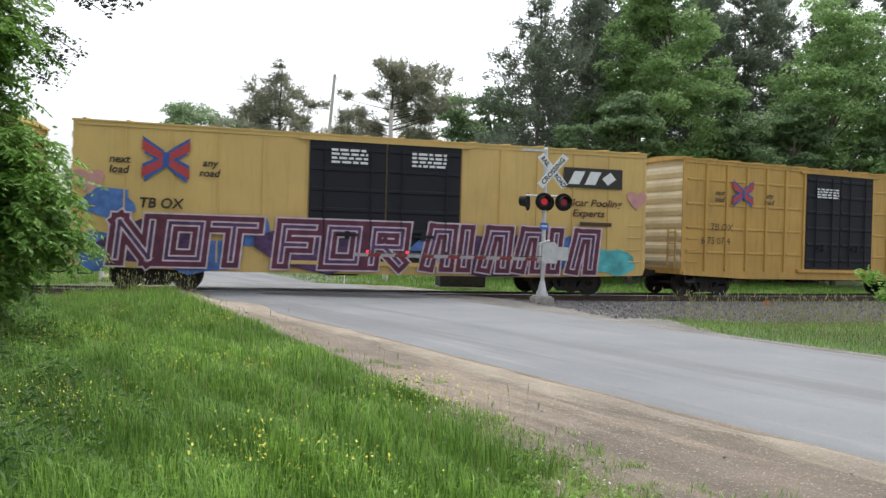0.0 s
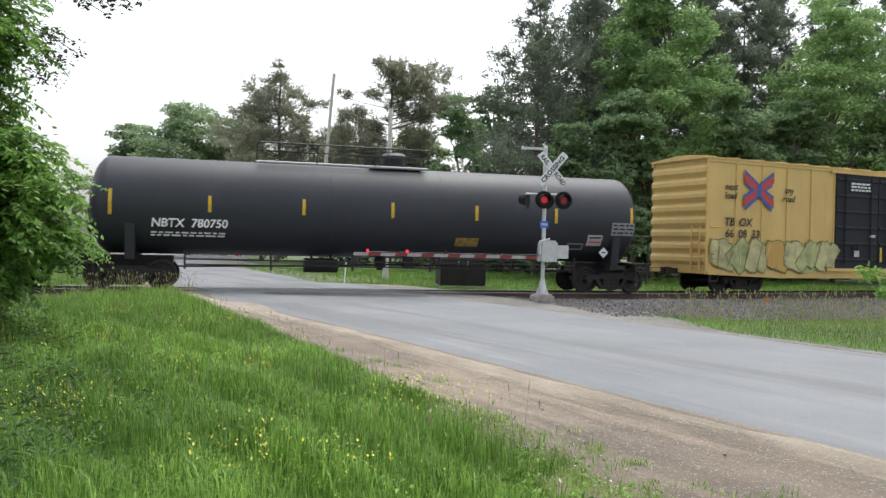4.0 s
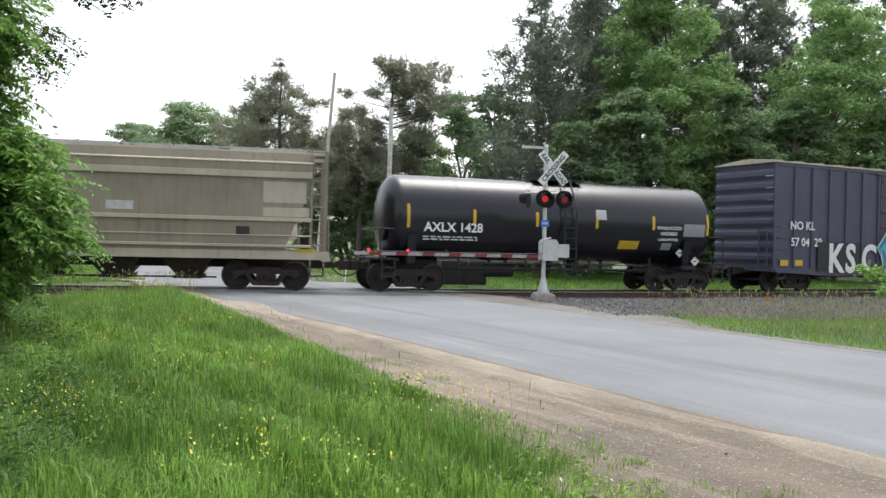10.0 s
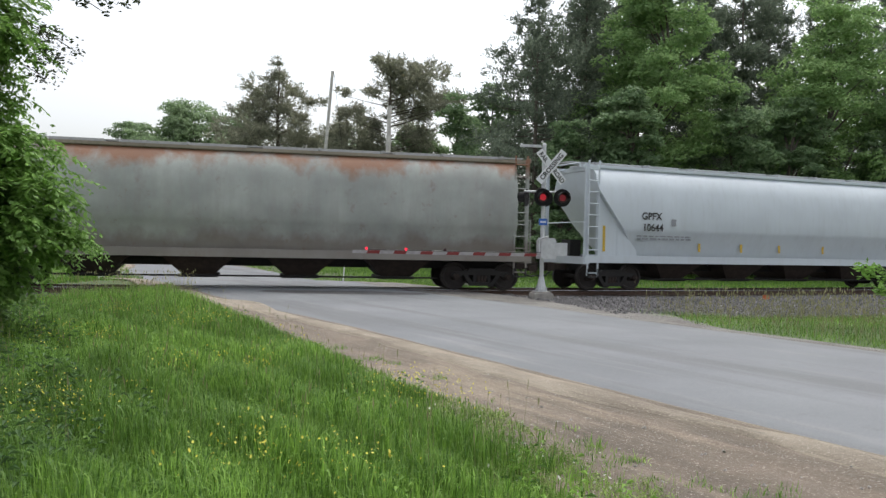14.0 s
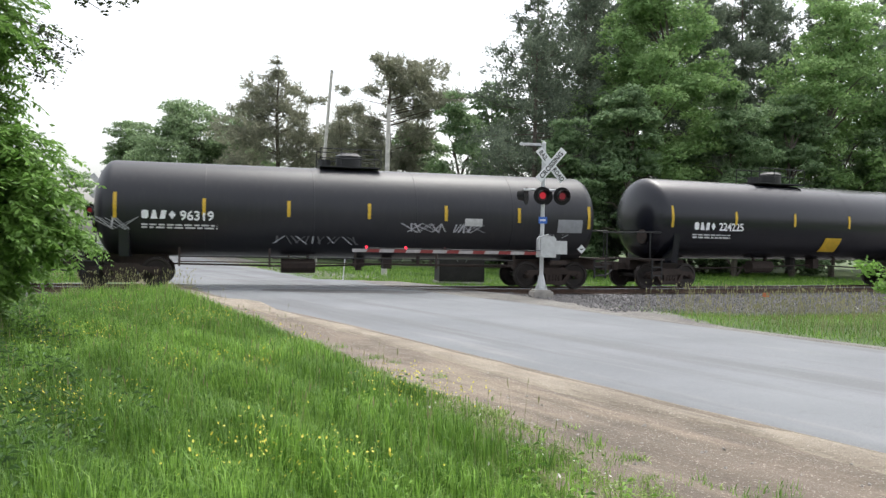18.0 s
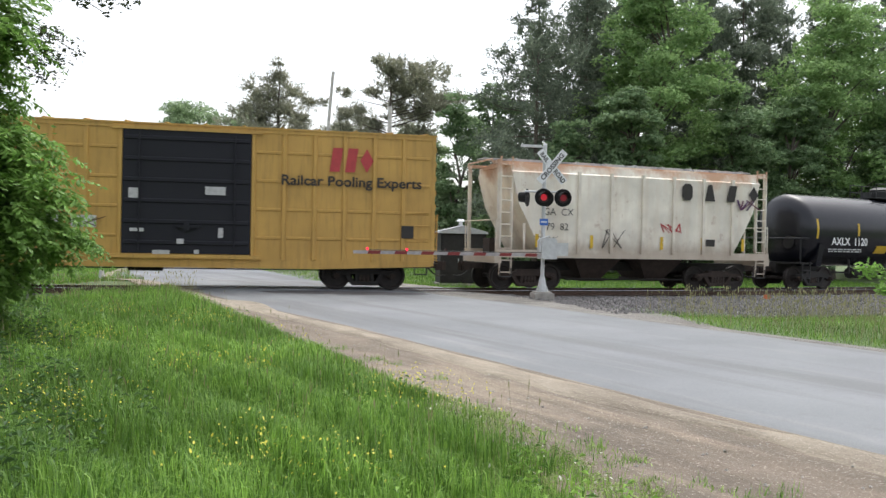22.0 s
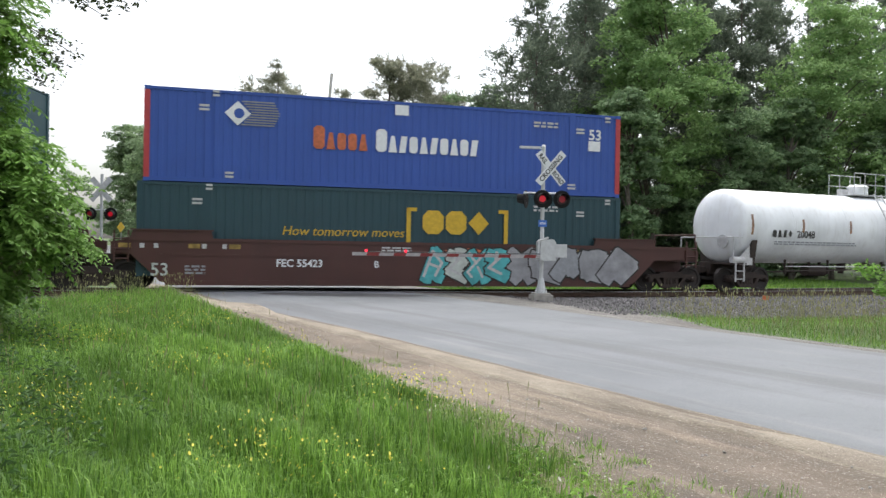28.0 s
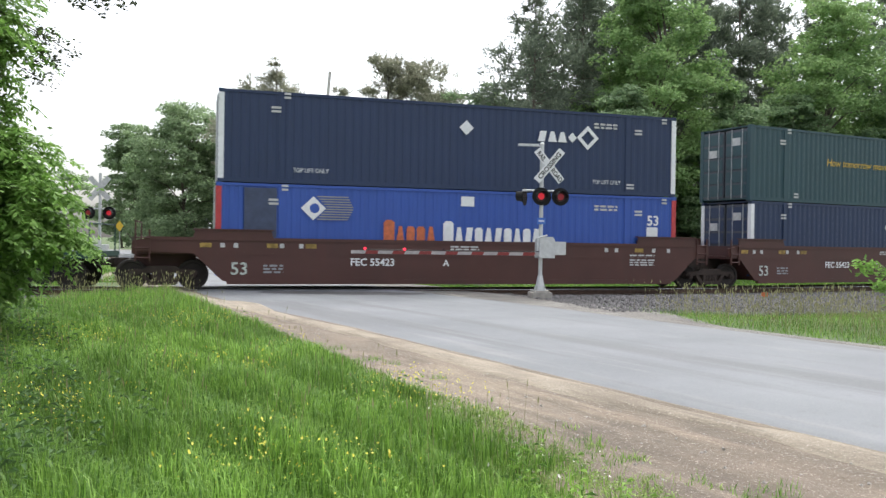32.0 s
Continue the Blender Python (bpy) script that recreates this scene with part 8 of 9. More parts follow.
wild(car, -1.65, 1.95, 0.9, 2.62, yy, [SPRAY_TEAL, SPRAY_TEAL, SPRAY_TEAL, SPRAY_TEAL], SPRAY_PALE, 4, 13, 0.26, BLUE_PAINT)
for i in range(5):
    plate("graffiti_block", car, (SPRAY_SILVER, BLUE_PAINT, SPRAY_SILVER)[i % 3], -1.4 + i * 0.72, -1.15 + i * 0.72, 0.95, 1.45, yy - 0.02)
wild(car, 2.3, 7.4, 0.82, 2.2, -w - 0.068, [SPRAY_SILVER, GREY_PAINT, SPRAY_SILVER], DARK_PATCH, 6, 14, 0.27)
small_print(car, 6.95, 3.8, 0.36, -w - 0.07, WHITE_PAINT, 8, 0.08, 15)
for e in (-1, 1):
    for i in range(6):
        plate("end_stripe", car, DIRTY_WHITE, min(e * (h + 0.02), e * (h + 0.03)), max(e * (h + 0.02), e * (h + 0.03)), 2.2 + i * 0.45, 2.34 + i * 0.45, -w + 0.4, 0.35)

# 7: gloss black tank car
car, h, yt = tank_car("glossy black tank car with a side ladder and domed fittings", 58.85, 72.0, 60.0, 70.4, 1.45, 2.45, TANK_BLACK, strips=6, dome=0.15, dome_len=0.95)
lettering("AXLX 1428", 0.42, WHITE_PAINT, car, -5.05, yt(2.2) - 0.012, 2.0, bold=0.022)
small_print(car, -5.05, 1.8, 1.9, yt(1.8) - 0.015, DIRTY_WHITE, 2, 0.05, 9)
for i, q in enumerate(("INHALATION", "HAZARD", "CHLORINE")):
    lettering(q, 0.17, WHITE_PAINT, car, 4.15, yt(2.3 - 0.2 * i) - 0.014, 2.28 - 0.2 * i, centre=True, bold=0.02)
patch(car, "test_chart", GREY_PAINT, 4.75, 5.65, 2.05, 2.5, yt)
patch(car, "stencil_frame", GREY_PAINT, 3.95, 4.35, 1.55, 1.8, yt)
patch(car, "warning_panel", STRIP_YELLOW, 2.2, 3.0, 1.55, 1.85, yt)
patch(car, "pale_stencil", DIRTY_WHITE, 1.2, 1.6, 2.55, 2.9, yt)
diamond(car, 4.75, 1.45, 0.16, yt(1.61) - 0.02)
diamond(car, 5.6, 1.15, 0.18, yt(1.33) - 0.02)

# 8: tan hopper with side beams
car, h, y = hopper("weathered tan covered hopper with ribbed side beams", 44.97, 57.51, 46.4, 55.55, TAN, TAN_LIGHT, 4.4, 1.2, "flat", 0.85, 3, BROWN_GEAR)
for z0, z1, d in ((3.5, 3.72, 0.1), (2.16, 2.3, 0.1), (1.36, 1.46, 0.09), (1.7, 1.76, 0.03), (3.95, 4.02, 0.03)):
    part("side_beam", Shape().prism([(-1.5 + 0.02, z0), (-1.5 - d, z0 + 0.02), (-1.5 - d, z1 - 0.02), (-1.5 + 0.02, z1)], "x", -h + 0.6, h - 0.6), TAN_LIGHT, car)
lettering("OFOX 60813", 0.38, INK_BLACK, car, -4.35, y - 0.012, 2.4, bold=0.02)
plate("white_notice", car, DIRTY_WHITE, -0.38, 0.4, 2.42, 2.68, y - 0.004)
plate("pale_patch", car, TAN_LIGHT, 4.2, 5.5, 2.75, 3.4, y - 0.004)
plate("pale_patch", car, TAN_LIGHT, 4.2, 5.6, 2.32, 2.6, y - 0.004)
plate("stencil_frame", car, INK_BLACK, 3.4, 3.8, 1.75, 2.0, y - 0.006)
for x in (-5.7, -3.4, 5.2):
    plate("yellow_plate", car, STRIP_YELLOW, x, x + 0.6, 1.22, 1.33, -1.475)

# 9: pale grey hopper
car, h, y = hopper("clean pale grey covered hopper with curved smooth sides", 24.95, 43.38, 26.45, 41.3, PALE, PALE, 4.45, 1.2, "curved", 1.75, 4, roof=PALE)
for e in (-1, 1):
    part("end_plate", Shape().prism([(e * (h - 0.58), 1.25), (e * (h - 0.58), 3.4), (e * (h - 2.25), 1.45), (e * (h - 2.25), 1.25)], "y", -1.38, -1.34), PALE, car)
lettering("GPFX", 0.36, INK_BLACK, car, -6.9, y - 0.075, 2.56, bold=0.02)
lettering("10644", 0.36, INK_BLACK, car, -6.85, y - 0.075, 2.16, bold=0.02)
small_print(car, -7.0, 1.95, 2.4, -1.44, GREY_PAINT, 2, 0.06, 10)
plate("stencil_frame", car, GREY_PAINT, -5.6, -5.4, 2.35, 2.6, y - 0.075)
plate("stencil_frame", car, INK_BLACK, 5.6, 6.0, 1.7, 1.88, -1.4)
for x in (-8.4, -4.2, -2.2, -0.3, 2.0, 8.3):
    plate("reflective_strip", car, STRIP_YELLOW, x, x + 0.1, 1.45 if abs(x) < 8 else 1.4, 1.75 if abs(x) < 8 else 2.3, -1.37 if abs(x) < 8 else -1.39)

# 10: rusting grey hopper
car, h, y = hopper("grey covered hopper with rust bleeding down from its roof", 5.01, 23.26, 6.45, 21.65, GREY_RUST, GREY_RUST, 4.45, 1.2, "curved", 0.0, 4, roof=TAN)
lettering("NAHX 551880", 0.33, INK_BLACK, car, -7.1, y - 0.075, 2.15)
small_print(car, -7.0, 1.9, 1.5, -1.43, GREY_PAINT, 2, 0.05, 14)

# 11: black tank car with a large yellow panel
car, h, yt = tank_car("black tank car with white lettering and a yellow panel", -13.45, 3.25, -12.15, 1.5, 1.5, 2.6, TANK_BLACK, BROWN_GEAR, ladder=False, rails=False, strips=6, dome=-1.2, dome_len=1.2)
mark_row(car, (0, 1, 3, 4), -6.35, 2.18, 0.20, 0.28, 0.06, yt(2.3) - 0.01, WHITE_PAINT)
lettering("224225", 0.4, WHITE_PAINT, car, -5.2, yt(2.3) - 0.012, 2.18, bold=0.022)
small_print(car, -6.35, 1.98, 1.8, yt(1.95) - 0.015, DIRTY_WHITE, 2, 0.06, 11)
patch(car, "test_chart", DIRTY_WHITE, 6.6, 7.5, 2.1, 2.55, yt)
patch(car, "warning_panel", STRIP_YELLOW, 0.4, 1.3, 1.45, 2.0, yt)
small_print(car, 4.6, 2.2, 1.1, yt(2.1) - 0.015, WHITE_PAINT, 2, 0.06, 15)
diamond(car, 7.2, 1.5, 0.17, yt(1.67) - 0.02)

# 12: faded black tank car, tagged
car, h, yt = tank_car("faded black tank car with scrawled silver tags", -31.95, -14.85, -30.7, -16.75, 1.48, 2.45, TANK_MATT, BROWN_GEAR, ladder=False, rails=True, strips=7, dome=-0.4, dome_len=1.0)
mark_row(car, (0, 1, 3, 4), -6.8, 2.1, 0.20, 0.26, 0.06, yt(2.2) - 0.01, WHITE_PAINT)
lettering("96319", 0.4, WHITE_PAINT, car, -5.7, yt(2.2) - 0.012, 2.08, bold=0.022)
small_print(car, -6.8, 1.9, 2.2, yt(1.9) - 0.015, DIRTY_WHITE, 2, 0.05, 16)
strokes(car, -8.0, -7.1, 1.75, 2.15, yt(2.0) - 0.02, [SPRAY_SILVER], 31, 9, 0.04)
strokes(car, 1.3, 2.6, 1.85, 2.2, yt(2.0) - 0.02, [SPRAY_SILVER], 32, 12, 0.05)
strokes(car, 2.9, 3.8, 1.85, 2.2, yt(2.0) - 0.02, [SPRAY_SILVER], 33, 9, 0.05)
strokes(car, -2.9, -0.3, 1.4, 1.85, yt(1.6) - 0.02, [DARK_PATCH, GREY_PAINT, DARK_PATCH], 34, 16, 0.05)
strokes(car, 5.9, 6.8, 1.6, 1.95, yt(1.8) - 0.02, [GREY_PAINT], 35, 9, 0.04)
patch(car, "test_chart", GREY_PAINT, 6.6, 7.5, 1.95, 2.4, yt)
patch(car, "pale_stencil", DIRTY_WHITE, 3.3, 3.9, 2.1, 2.35, yt)
diamond(car, 7.6, 1.4, 0.16, yt(1.56) - 0.02)

# 13: blue-black tank car
car, h, yt = tank_car("blue-black tank car with a top platform and side ladder", -47.6, -33.7, -46.3, -35.3, 1.45, 2.4, TANK_BLACK, strips=6, dome=-0.2, dome_len=1.15)
lettering("AXLX  1120", 0.42, WHITE_PAINT, car, -5.1, yt(2.0) - 0.014, 1.82, bold=0.022)
small_print(car, -5.1, 1.62, 2.0, yt(1.62) - 0.015, DIRTY_WHITE, 2, 0.05, 17)
for q, x, z in (("CHLORINE", 2.1, 1.78), ("INHALATION   HAZARD", 2.1, 1.55)):
    lettering(q, 0.17, WHITE_PAINT, car, x, yt(z) - 0.014, z, centre=True, bold=0.02)
patch(car, "warning_panel", STRIP_YELLOW, -2.24, -1.5, 1.5, 1.82, yt)
patch(car, "test_chart", GREY_PAINT, 5.2, 6.3, 2.1, 2.5, yt)
patch(car, "stencil_frame", DIRTY_WHITE, 3.6, 4.15, 1.4, 1.62, yt)
patch(car, "pale_stencil", DIRTY_WHITE, 0.9, 1.3, 3.35, 3.45, yt)
diamond(car, 4.9, 1.4, 0.18, yt(1.58) - 0.02)
diamond(car, 5.3, 1.6, 0.18, yt(1.78) - 0.02, GREY_PAINT)

# 14: cream hopper
car, h, y = hopper("stained cream covered hopper with vertical side posts", -60.29, -48.99, -58.85, -51.0, CREAM, CREAM, 4.42, 1.35, "flat", 1.1, 2, BROWN_GEAR, ribs=7)
mark_row(car, (0, 1, 3, 4), 1.6, 3.3, 0.44, 0.6, 0.54, y - 0.076, INK_BLACK)
lettering("GA  CX", 0.34, INK_BLACK, car, -3.95, y - 0.08, 2.6)
lettering("79  82", 0.34, INK_BLACK, car, -3.85, y - 0.08, 2.1)
strokes(car, 4.0, 4.75, 3.0, 3.4, y - 0.08, [SPRAY_PURPLE, SPRAY_MAROON], 41, 6, 0.07)
strokes(car, 0.75, 1.6, 2.1, 2.45, y - 0.01, [RED_PAINT], 44, 8, 0.06)
strokes(car, -1.6, -0.9, 1.5, 2.2, y - 0.01, [INK_BLACK], 42, 6, 0.04)
strokes(car, -4.0, -3.5, 1.6, 1.9, y - 0.01, [INK_BLACK], 43, 6, 0.03)
plate("stencil_frame", car, INK_BLACK, 2.7, 3.1, 1.65, 1.9, y - 0.006)
for x in (-4.2, -2.1, 0.75, 2.5, 4.3):
    plate("reflective_strip", car, STRIP_YELLOW, x, x + 0.12, 1.5, 1.95, y - 0.008)

# 15: yellow ribbed boxcar
car, h, w = boxcar("soiled yellow boxcar with a grid of ribs and a black door", -77.7, -62.22, -76.2, -64.4, (-71.77, -67.99), YELLOW_DIRTY, DOOR_BLACK, 0.68, 5.12, 0.98, grid=True, doors=1, roof_paint=YELLOW_DIRTY)
slogan(car, -6.85, 3.62, -w - 0.071, INK_BROWN, 0.3, 2.65)
crossing_logo(car, -5.15, 3.9, -w - 0.064, 0.85)
lettering("FB  OX", 0.42, INK_BLACK, car, -6.8, -w - 0.071, 2.42, bold=0.02)
lettering("50  62  12", 0.4, INK_BLACK, car, -6.8, -w - 0.071, 1.98, bold=0.02)
maker_panel(car, 4.2, 5.95, 3.75, 4.5, -w - 0.064, None, RED_PAINT)
lettering("Railcar Pooling Experts", 0.44, INK_BLACK, car, 2.85, -w - 0.071, 3.3, bold=0.022, squeeze=1.08)
for x in (-4.25, -3.2):
    plate("white_tag", car, DIRTY_WHITE, x, x + 0.7, 1.85, 2.2, -w - 0.064)
    strokes(car, x, x + 0.65, 1.88, 2.17, -w - 0.071, [INK_BROWN], int(50 + x), 5, 0.05)
strokes(car, -6.5, -5.9, 1.2, 1.9, -w - 0.068, [RED_PAINT], 51, 5, 0.05)
plate("stencil_frame", car, INK_BLACK, 6.65, 7.05, 1.7, 2.1, -w - 0.064)
for x, z, a, b in ((-1.6, 2.75, 0.28, 0.3), (-1.55, 1.75, 0.4, 0.1), (-0.2, 1.4, 0.2, 0.15), (0.3, 1.1, 0.15, 0.12), (1.0, 1.6, 0.15, 0.3), (0.6, 2.9, 0.6, 0.25), (-0.9, 1.0, 0.5, 0.2)):
    plate("door_notice", car, DIRTY_WHITE, x, x + a, z, z + b, -w - 0.115)
for i in range(5):
    plate("end_stripe", car, WHITE_PAINT, -h - 0.03, -h - 0.02, 2.3 + i * 0.5, 2.55 + i * 0.5, -w + 0.55, 0.5)

# 16: worn blue boxcar
car, h, w = boxcar("worn blue boxcar, paint flaking to grey and rust", -95.15, -79.5, -93.55, -81.75, (-89.17, -85.55), BLUE_WORN, BLUE_DOOR, 0.66, 5.12, 0.8, doors=2, roof_paint=TAN_LIGHT, rib_paint=RUSTY_RIB)
plate("blue_patch", car, BLUE_PAINT, -5.9, -5.2, 2.45, 3.15, -w - 0.064)
lettering("TR", 0.34, WHITE_PAINT, car, -6.6, -w - 0.071, 2.85, bold=0.02)
lettering("100  145", 0.34, WHITE_PAINT, car, -6.7, -w - 0.071, 2.45, bold=0.02)
plate("red_patch", car, STRIPE_RED, -5.1, -4.4, 2.45, 2.8, -w - 0.064)
for x, z, a, b, mt in ((-7.6, 1.15, 0.06, 0.6, STRIP_YELLOW), (-3.95, 1.05, 0.22, 0.5, STRIP_YELLOW), (-2.3, 1.35, 0.75, 0.5, GREY_PAINT), (-3.1, 1.7, 0.32, 0.35, SPRAY_TEAL), (-0.15, 1.3, 0.2, 0.35, DIRTY_WHITE), (3.6, 1.1, 0.2, 0.4, STRIP_YELLOW), (5.7, 1.1, 0.2, 0.4, STRIP_YELLOW), (4.1, 1.4, 0.6, 0.55, GREY_PAINT), (5.85, 1.1, 0.75, 0.4, INK_BLACK)):
    plate("stencil_panel", car, mt, x, x + a, z, z + b, -w - (0.115 if -1.9 < x < 1.8 else 0.012))
plate("stencil_mark", car, DIRTY_WHITE, 5.95, 6.2, 1.18, 1.42, -w - 0.018)
plate("stencil_mark", car, TAN_LIGHT, 6.28, 6.5, 1.18, 1.42, -w - 0.018)
for x in (-7.45, 7.0):
    plate("fresh_blue_panel", car, SKY_PAINT, x - 0.2, x + 0.45, 2.3, 3.2 if x < 0 else 4.4, -w - 0.006)

# 17: white tank car
car, h, yt = tank_car("white tank car with a silver side ladder and dome", -112.35, -97.05, -111.2, -98.5, 1.44, 2.52, TANK_WHITE, BROWN_GEAR, strips=6, dome=0.95, dome_len=1.0, roof_rail=True, light=True)
lettering("20048", 0.4, INK_BLACK, car, -4.3, yt(2.2) - 0.012, 2.1, bold=0.022)
mark_row(car, (0, 1, 3, 4), -5.6, 2.1, 0.20, 0.28, 0.08, yt(2.2) - 0.012, INK_BLACK)
small_print(car, -5.4, 1.9, 4.6, yt(1.9) - 0.015, GREY_PAINT, 2, 0.05, 18)
patch(car, "warning_panel", STRIP_YELLOW, 3.2, 4.0, 1.92, 2.28, yt)
for i in range(2):
    small_print(car, 3.25, 1.98 + 0.15 * i, 0.7, yt(2.07 + 0.15 * i) - 0.016, STRIP_BROWN, 1, 0.06, 51 + i)
small_print(car, 3.2, 2.34, 0.8, yt(2.36) - 0.014, GREY_PAINT, 1, 0.05, 53)
patch(car, "stencil_frame", INK_BLACK, 5.35, 5.8, 1.92, 2.22, yt)
for i in range(2):
    small_print(car, 5.4, 1.98 + 0.12 * i, 0.35, yt(2.04 + 0.12 * i) - 0.016, WHITE_PAINT, 1, 0.07, 55 + i)
for i in range(3):
    small_print(car, 6.45, 1.95 + 0.2 * i, 1.05, yt(2.1 + 0.2 * i) - 0.014, WHITE_PAINT, 1, 0.13, 57 + i)
for e, x in ((-1, -6.5), (1, 6.2)):
    part("corner_gusset", Shape().prism([(x, 1.02), (x + e * 0.6, 1.02), (x + e * 0.6, 1.3), (x + e * 0.12, 1.8), (x, 1.8)], "y", -1.3, -1.24), DIRTY_WHITE, car, "white gusset over the truck")
    part("platform_tube", Shape().cyl((x + e * 0.5, -1.3, 1.2), (e * (h - 0.1), -1.3, 1.2), 0.14, 12), DIRTY_WHITE, car)

# 18: three well units with stacked containers
UNITS = (("red-brown well car carrying a blue over a green container", -124.83, -134.0, -114.56, (-114.56,), (False, True)),
         ("red-brown middle well car carrying a green over a navy container", -144.2, -153.8, -134.0, (-134.0,), (False, False)),
         ("red-brown well car carrying a navy over a blue container", -163.5, -173.2, -153.8, (-153.8, -173.2), (True, False)))
wells = [well_unit(*q) for q in UNITS]
for (car, t0, t1, y), q in zip(wells, ("B", "C", "A")):
    lettering("53", 0.54, SPRAY_PALE, car, -7.7, y - 0.024, 0.5, bold=0.012)
    lettering("FEC 55423", 0.33, WHITE_PAINT, car, -3.97, y - 0.012, 0.8, bold=0.022)
    lettering(q, 0.3, WHITE_PAINT, car, -0.85, y - 0.012, 0.8, bold=0.022)
    for i, x in enumerate((-8.6, -8.0, -7.6, -6.6, -6.2, -5.6, -5.4, 5.1, 5.5, 6.3, 7.0, 7.6)):
        plate("notice", car, DIRTY_WHITE if i % 3 else OCHRE_FADED, x, x + (0.13 if i % 3 else 0.34), 1.33, 1.47, y - 0.004)
    small_print(car, 6.1, 1.2, 1.0, y - 0.006, DIRTY_WHITE, 5, 0.05, 20)
    small_print(car, -6.7, 0.75, 0.6, y - 0.006, GREY_PAINT, 3, 0.06, 21)
    small_print(car, -0.6, 1.42, 1.0, y - 0.006, DIRTY_WHITE, 2, 0.05, 23)
car, t0, t1, y = wells[0]
blob(car, 2.2, 1.15, 1.5, 0.32, y - 0.015, ORANGE_PAINT, 84, 18)
wild(car, 0.9, 3.7, 0.28, 1.5, y - 0.02, [SPRAY_TEAL, SPRAY_PALE, SPRAY_TEAL], INK_BLACK, 4, 61, 0.3, DIRTY_WHITE)
wild(car, 3.7, 8.4, 0.3, 1.52, y - 0.02, [SPRAY_SILVER, SPRAY_SILVER, GREY_PAINT], INK_BLACK, 5, 62, 0.32)


def stack_words(c, y, mid, z):
    """The carrier's name as two runs of plain blocks, first orange, then white."""
    for n, x, mat, kinds in ((5, mid - 2.85, ORANGE_PAINT, (0, 1, 0, 0, 1)), (10, mid - 0.82, WHITE_PAINT, (0, 1, 3, 0, 1, 3, 0, 1, 0, 3))):
        mark_row(c, kinds[:1], x, z, 0.36, 0.74, 0.06, y - 0.006, mat)
        mark_row(c, kinds[1:], x + 0.42, z, 0.28, 0.54, 0.07, y - 0.006, mat)


def speed_mark(c, y, x, z):
    part("emblem_diamond", Shape().prism([(x, z - 0.38), (x + 0.4, z), (x, z + 0.38), (x - 0.4, z)], "y", y - 0.012, y), WHITE_PAINT, c)
    part("emblem_core", Shape().cyl((x + 0.04, y - 0.016, z), (x + 0.04, y - 0.012, z), 0.16, 10), BOX_BLUE, c)
    for i in range(10):
        zz = z - 0.36 + i * 0.08
        a = x + 0.44 - abs(zz - z) * 0.9 if abs(zz - z) < 0.36 else x + 0.1
        part("speed_line", Shape().box(a, x + 1.3 - abs(zz - z) * 0.5, y - 0.01, y, zz, zz + 0.038), GREY_PAINT, c)


def bracket_mark(c, y, x, z, s=1.0, under=True):
    """The railway's mark: brackets and three heavy blocks, in yellow."""
    for e, xx in ((1, x), (-1, x + 3.55 * s)):
        part("bracket", Shape().box(min(xx, xx + e * 0.14 * s), max(xx, xx + e * 0.14 * s), y - 0.012, y, z, z + 1.28 * s).box(min(xx, xx + e * 0.34 * s), max(xx, xx + e * 0.34 * s), y - 0.012, y, z + 1.16 * s, z + 1.28 * s).box(min(xx, xx + e * 0.34 * s), max(xx, xx + e * 0.34 * s), y - 0.012, y, z, z + 0.12 * s), STRIP_YELLOW, c)
    x0, z0, k = x + 0.55 * s, z + 0.42 * s, 0.78 * s
    mark_row(c, (0, 0, 4), x0, z0, k * 0.92, k, k * 0.1, y - 0.006, STRIP_YELLOW)
    if under:
        plate("mark_underline", c, STRIP_YELLOW, x0 + 0.1, x0 + 2.25, z0 - 0.32, z0 - 0.1, y, 0.01)
        for xx in (x + 0.5, x + 0.9, x + 2.75, x + 3.1):
            part("mark_dot", Shape().cyl((xx, y - 0.012, z - 0.12), (xx, y, z - 0.12), 0.15, 14), STRIP_YELLOW, c)


def diamond_mark(c, y, x, z):
    """A pale block word and a square ring on its corner."""
    mark_row(c, (3, 1, 1, 4), x, z, 0.33, 0.36, 0.05, y - 0.006, WHITE_PAINT)
    cx, cz = x + 1.9, z + 0.2
    for e in range(4):
        t = Matrix.Translation((cx, 0, cz)) @ Matrix.Rotation(radians(45 + 90 * e), 4, "Y")
        part("emblem_bar", Shape().box(-0.3, 0.2, y - 0.012 - 0.0005 * e, y, 0.18, 0.3), WHITE_PAINT, c, at=t)


def std_marks(c, a, b, y, z, seed, skip=-1):
    """Small stencils at the corners of a container side."""
    for i, (x, zz, wd) in enumerate(((a + 1.6, z + 2.35, 0.3), (b - 1.7, z + 2.3, 0.3), (b - 3.3, z + 2.45, 0.9), (b - 2.0, z + 0.35, 0.3), (a + 2.4, z + 0.3, 0.25), (b - 0.6, z + 2.75, 0.2), (a + 2.0, z + 2.8, 0.2))):
        if i != skip:
            small_print(c, x, zz, wd, y - 0.008, DIRTY_WHITE, 2, 0.07, seed + i)


ZL, ZU = 0.46, 3.357
mid, b0, b1 = -124.83, -134.0, -114.56
c, a, b, y = container("blue steel container with red corner posts", -132.78, -116.85, ZU, mid, b0, b1, BOX_BLUE, RED_PAINT, BOX_DOOR)
stack_words(c, y, 0.0, ZU + 1.22)
speed_mark(c, y, -5.2, ZU + 2.2)
plate("white_panel", c, WHITE_PAINT, -0.2, 0.26, ZU + 2.45, ZU + 2.78, y)
lettering("53", 0.5, WHITE_PAINT, c, 6.75, y - 0.012, ZU + 2.0, bold=0.022)
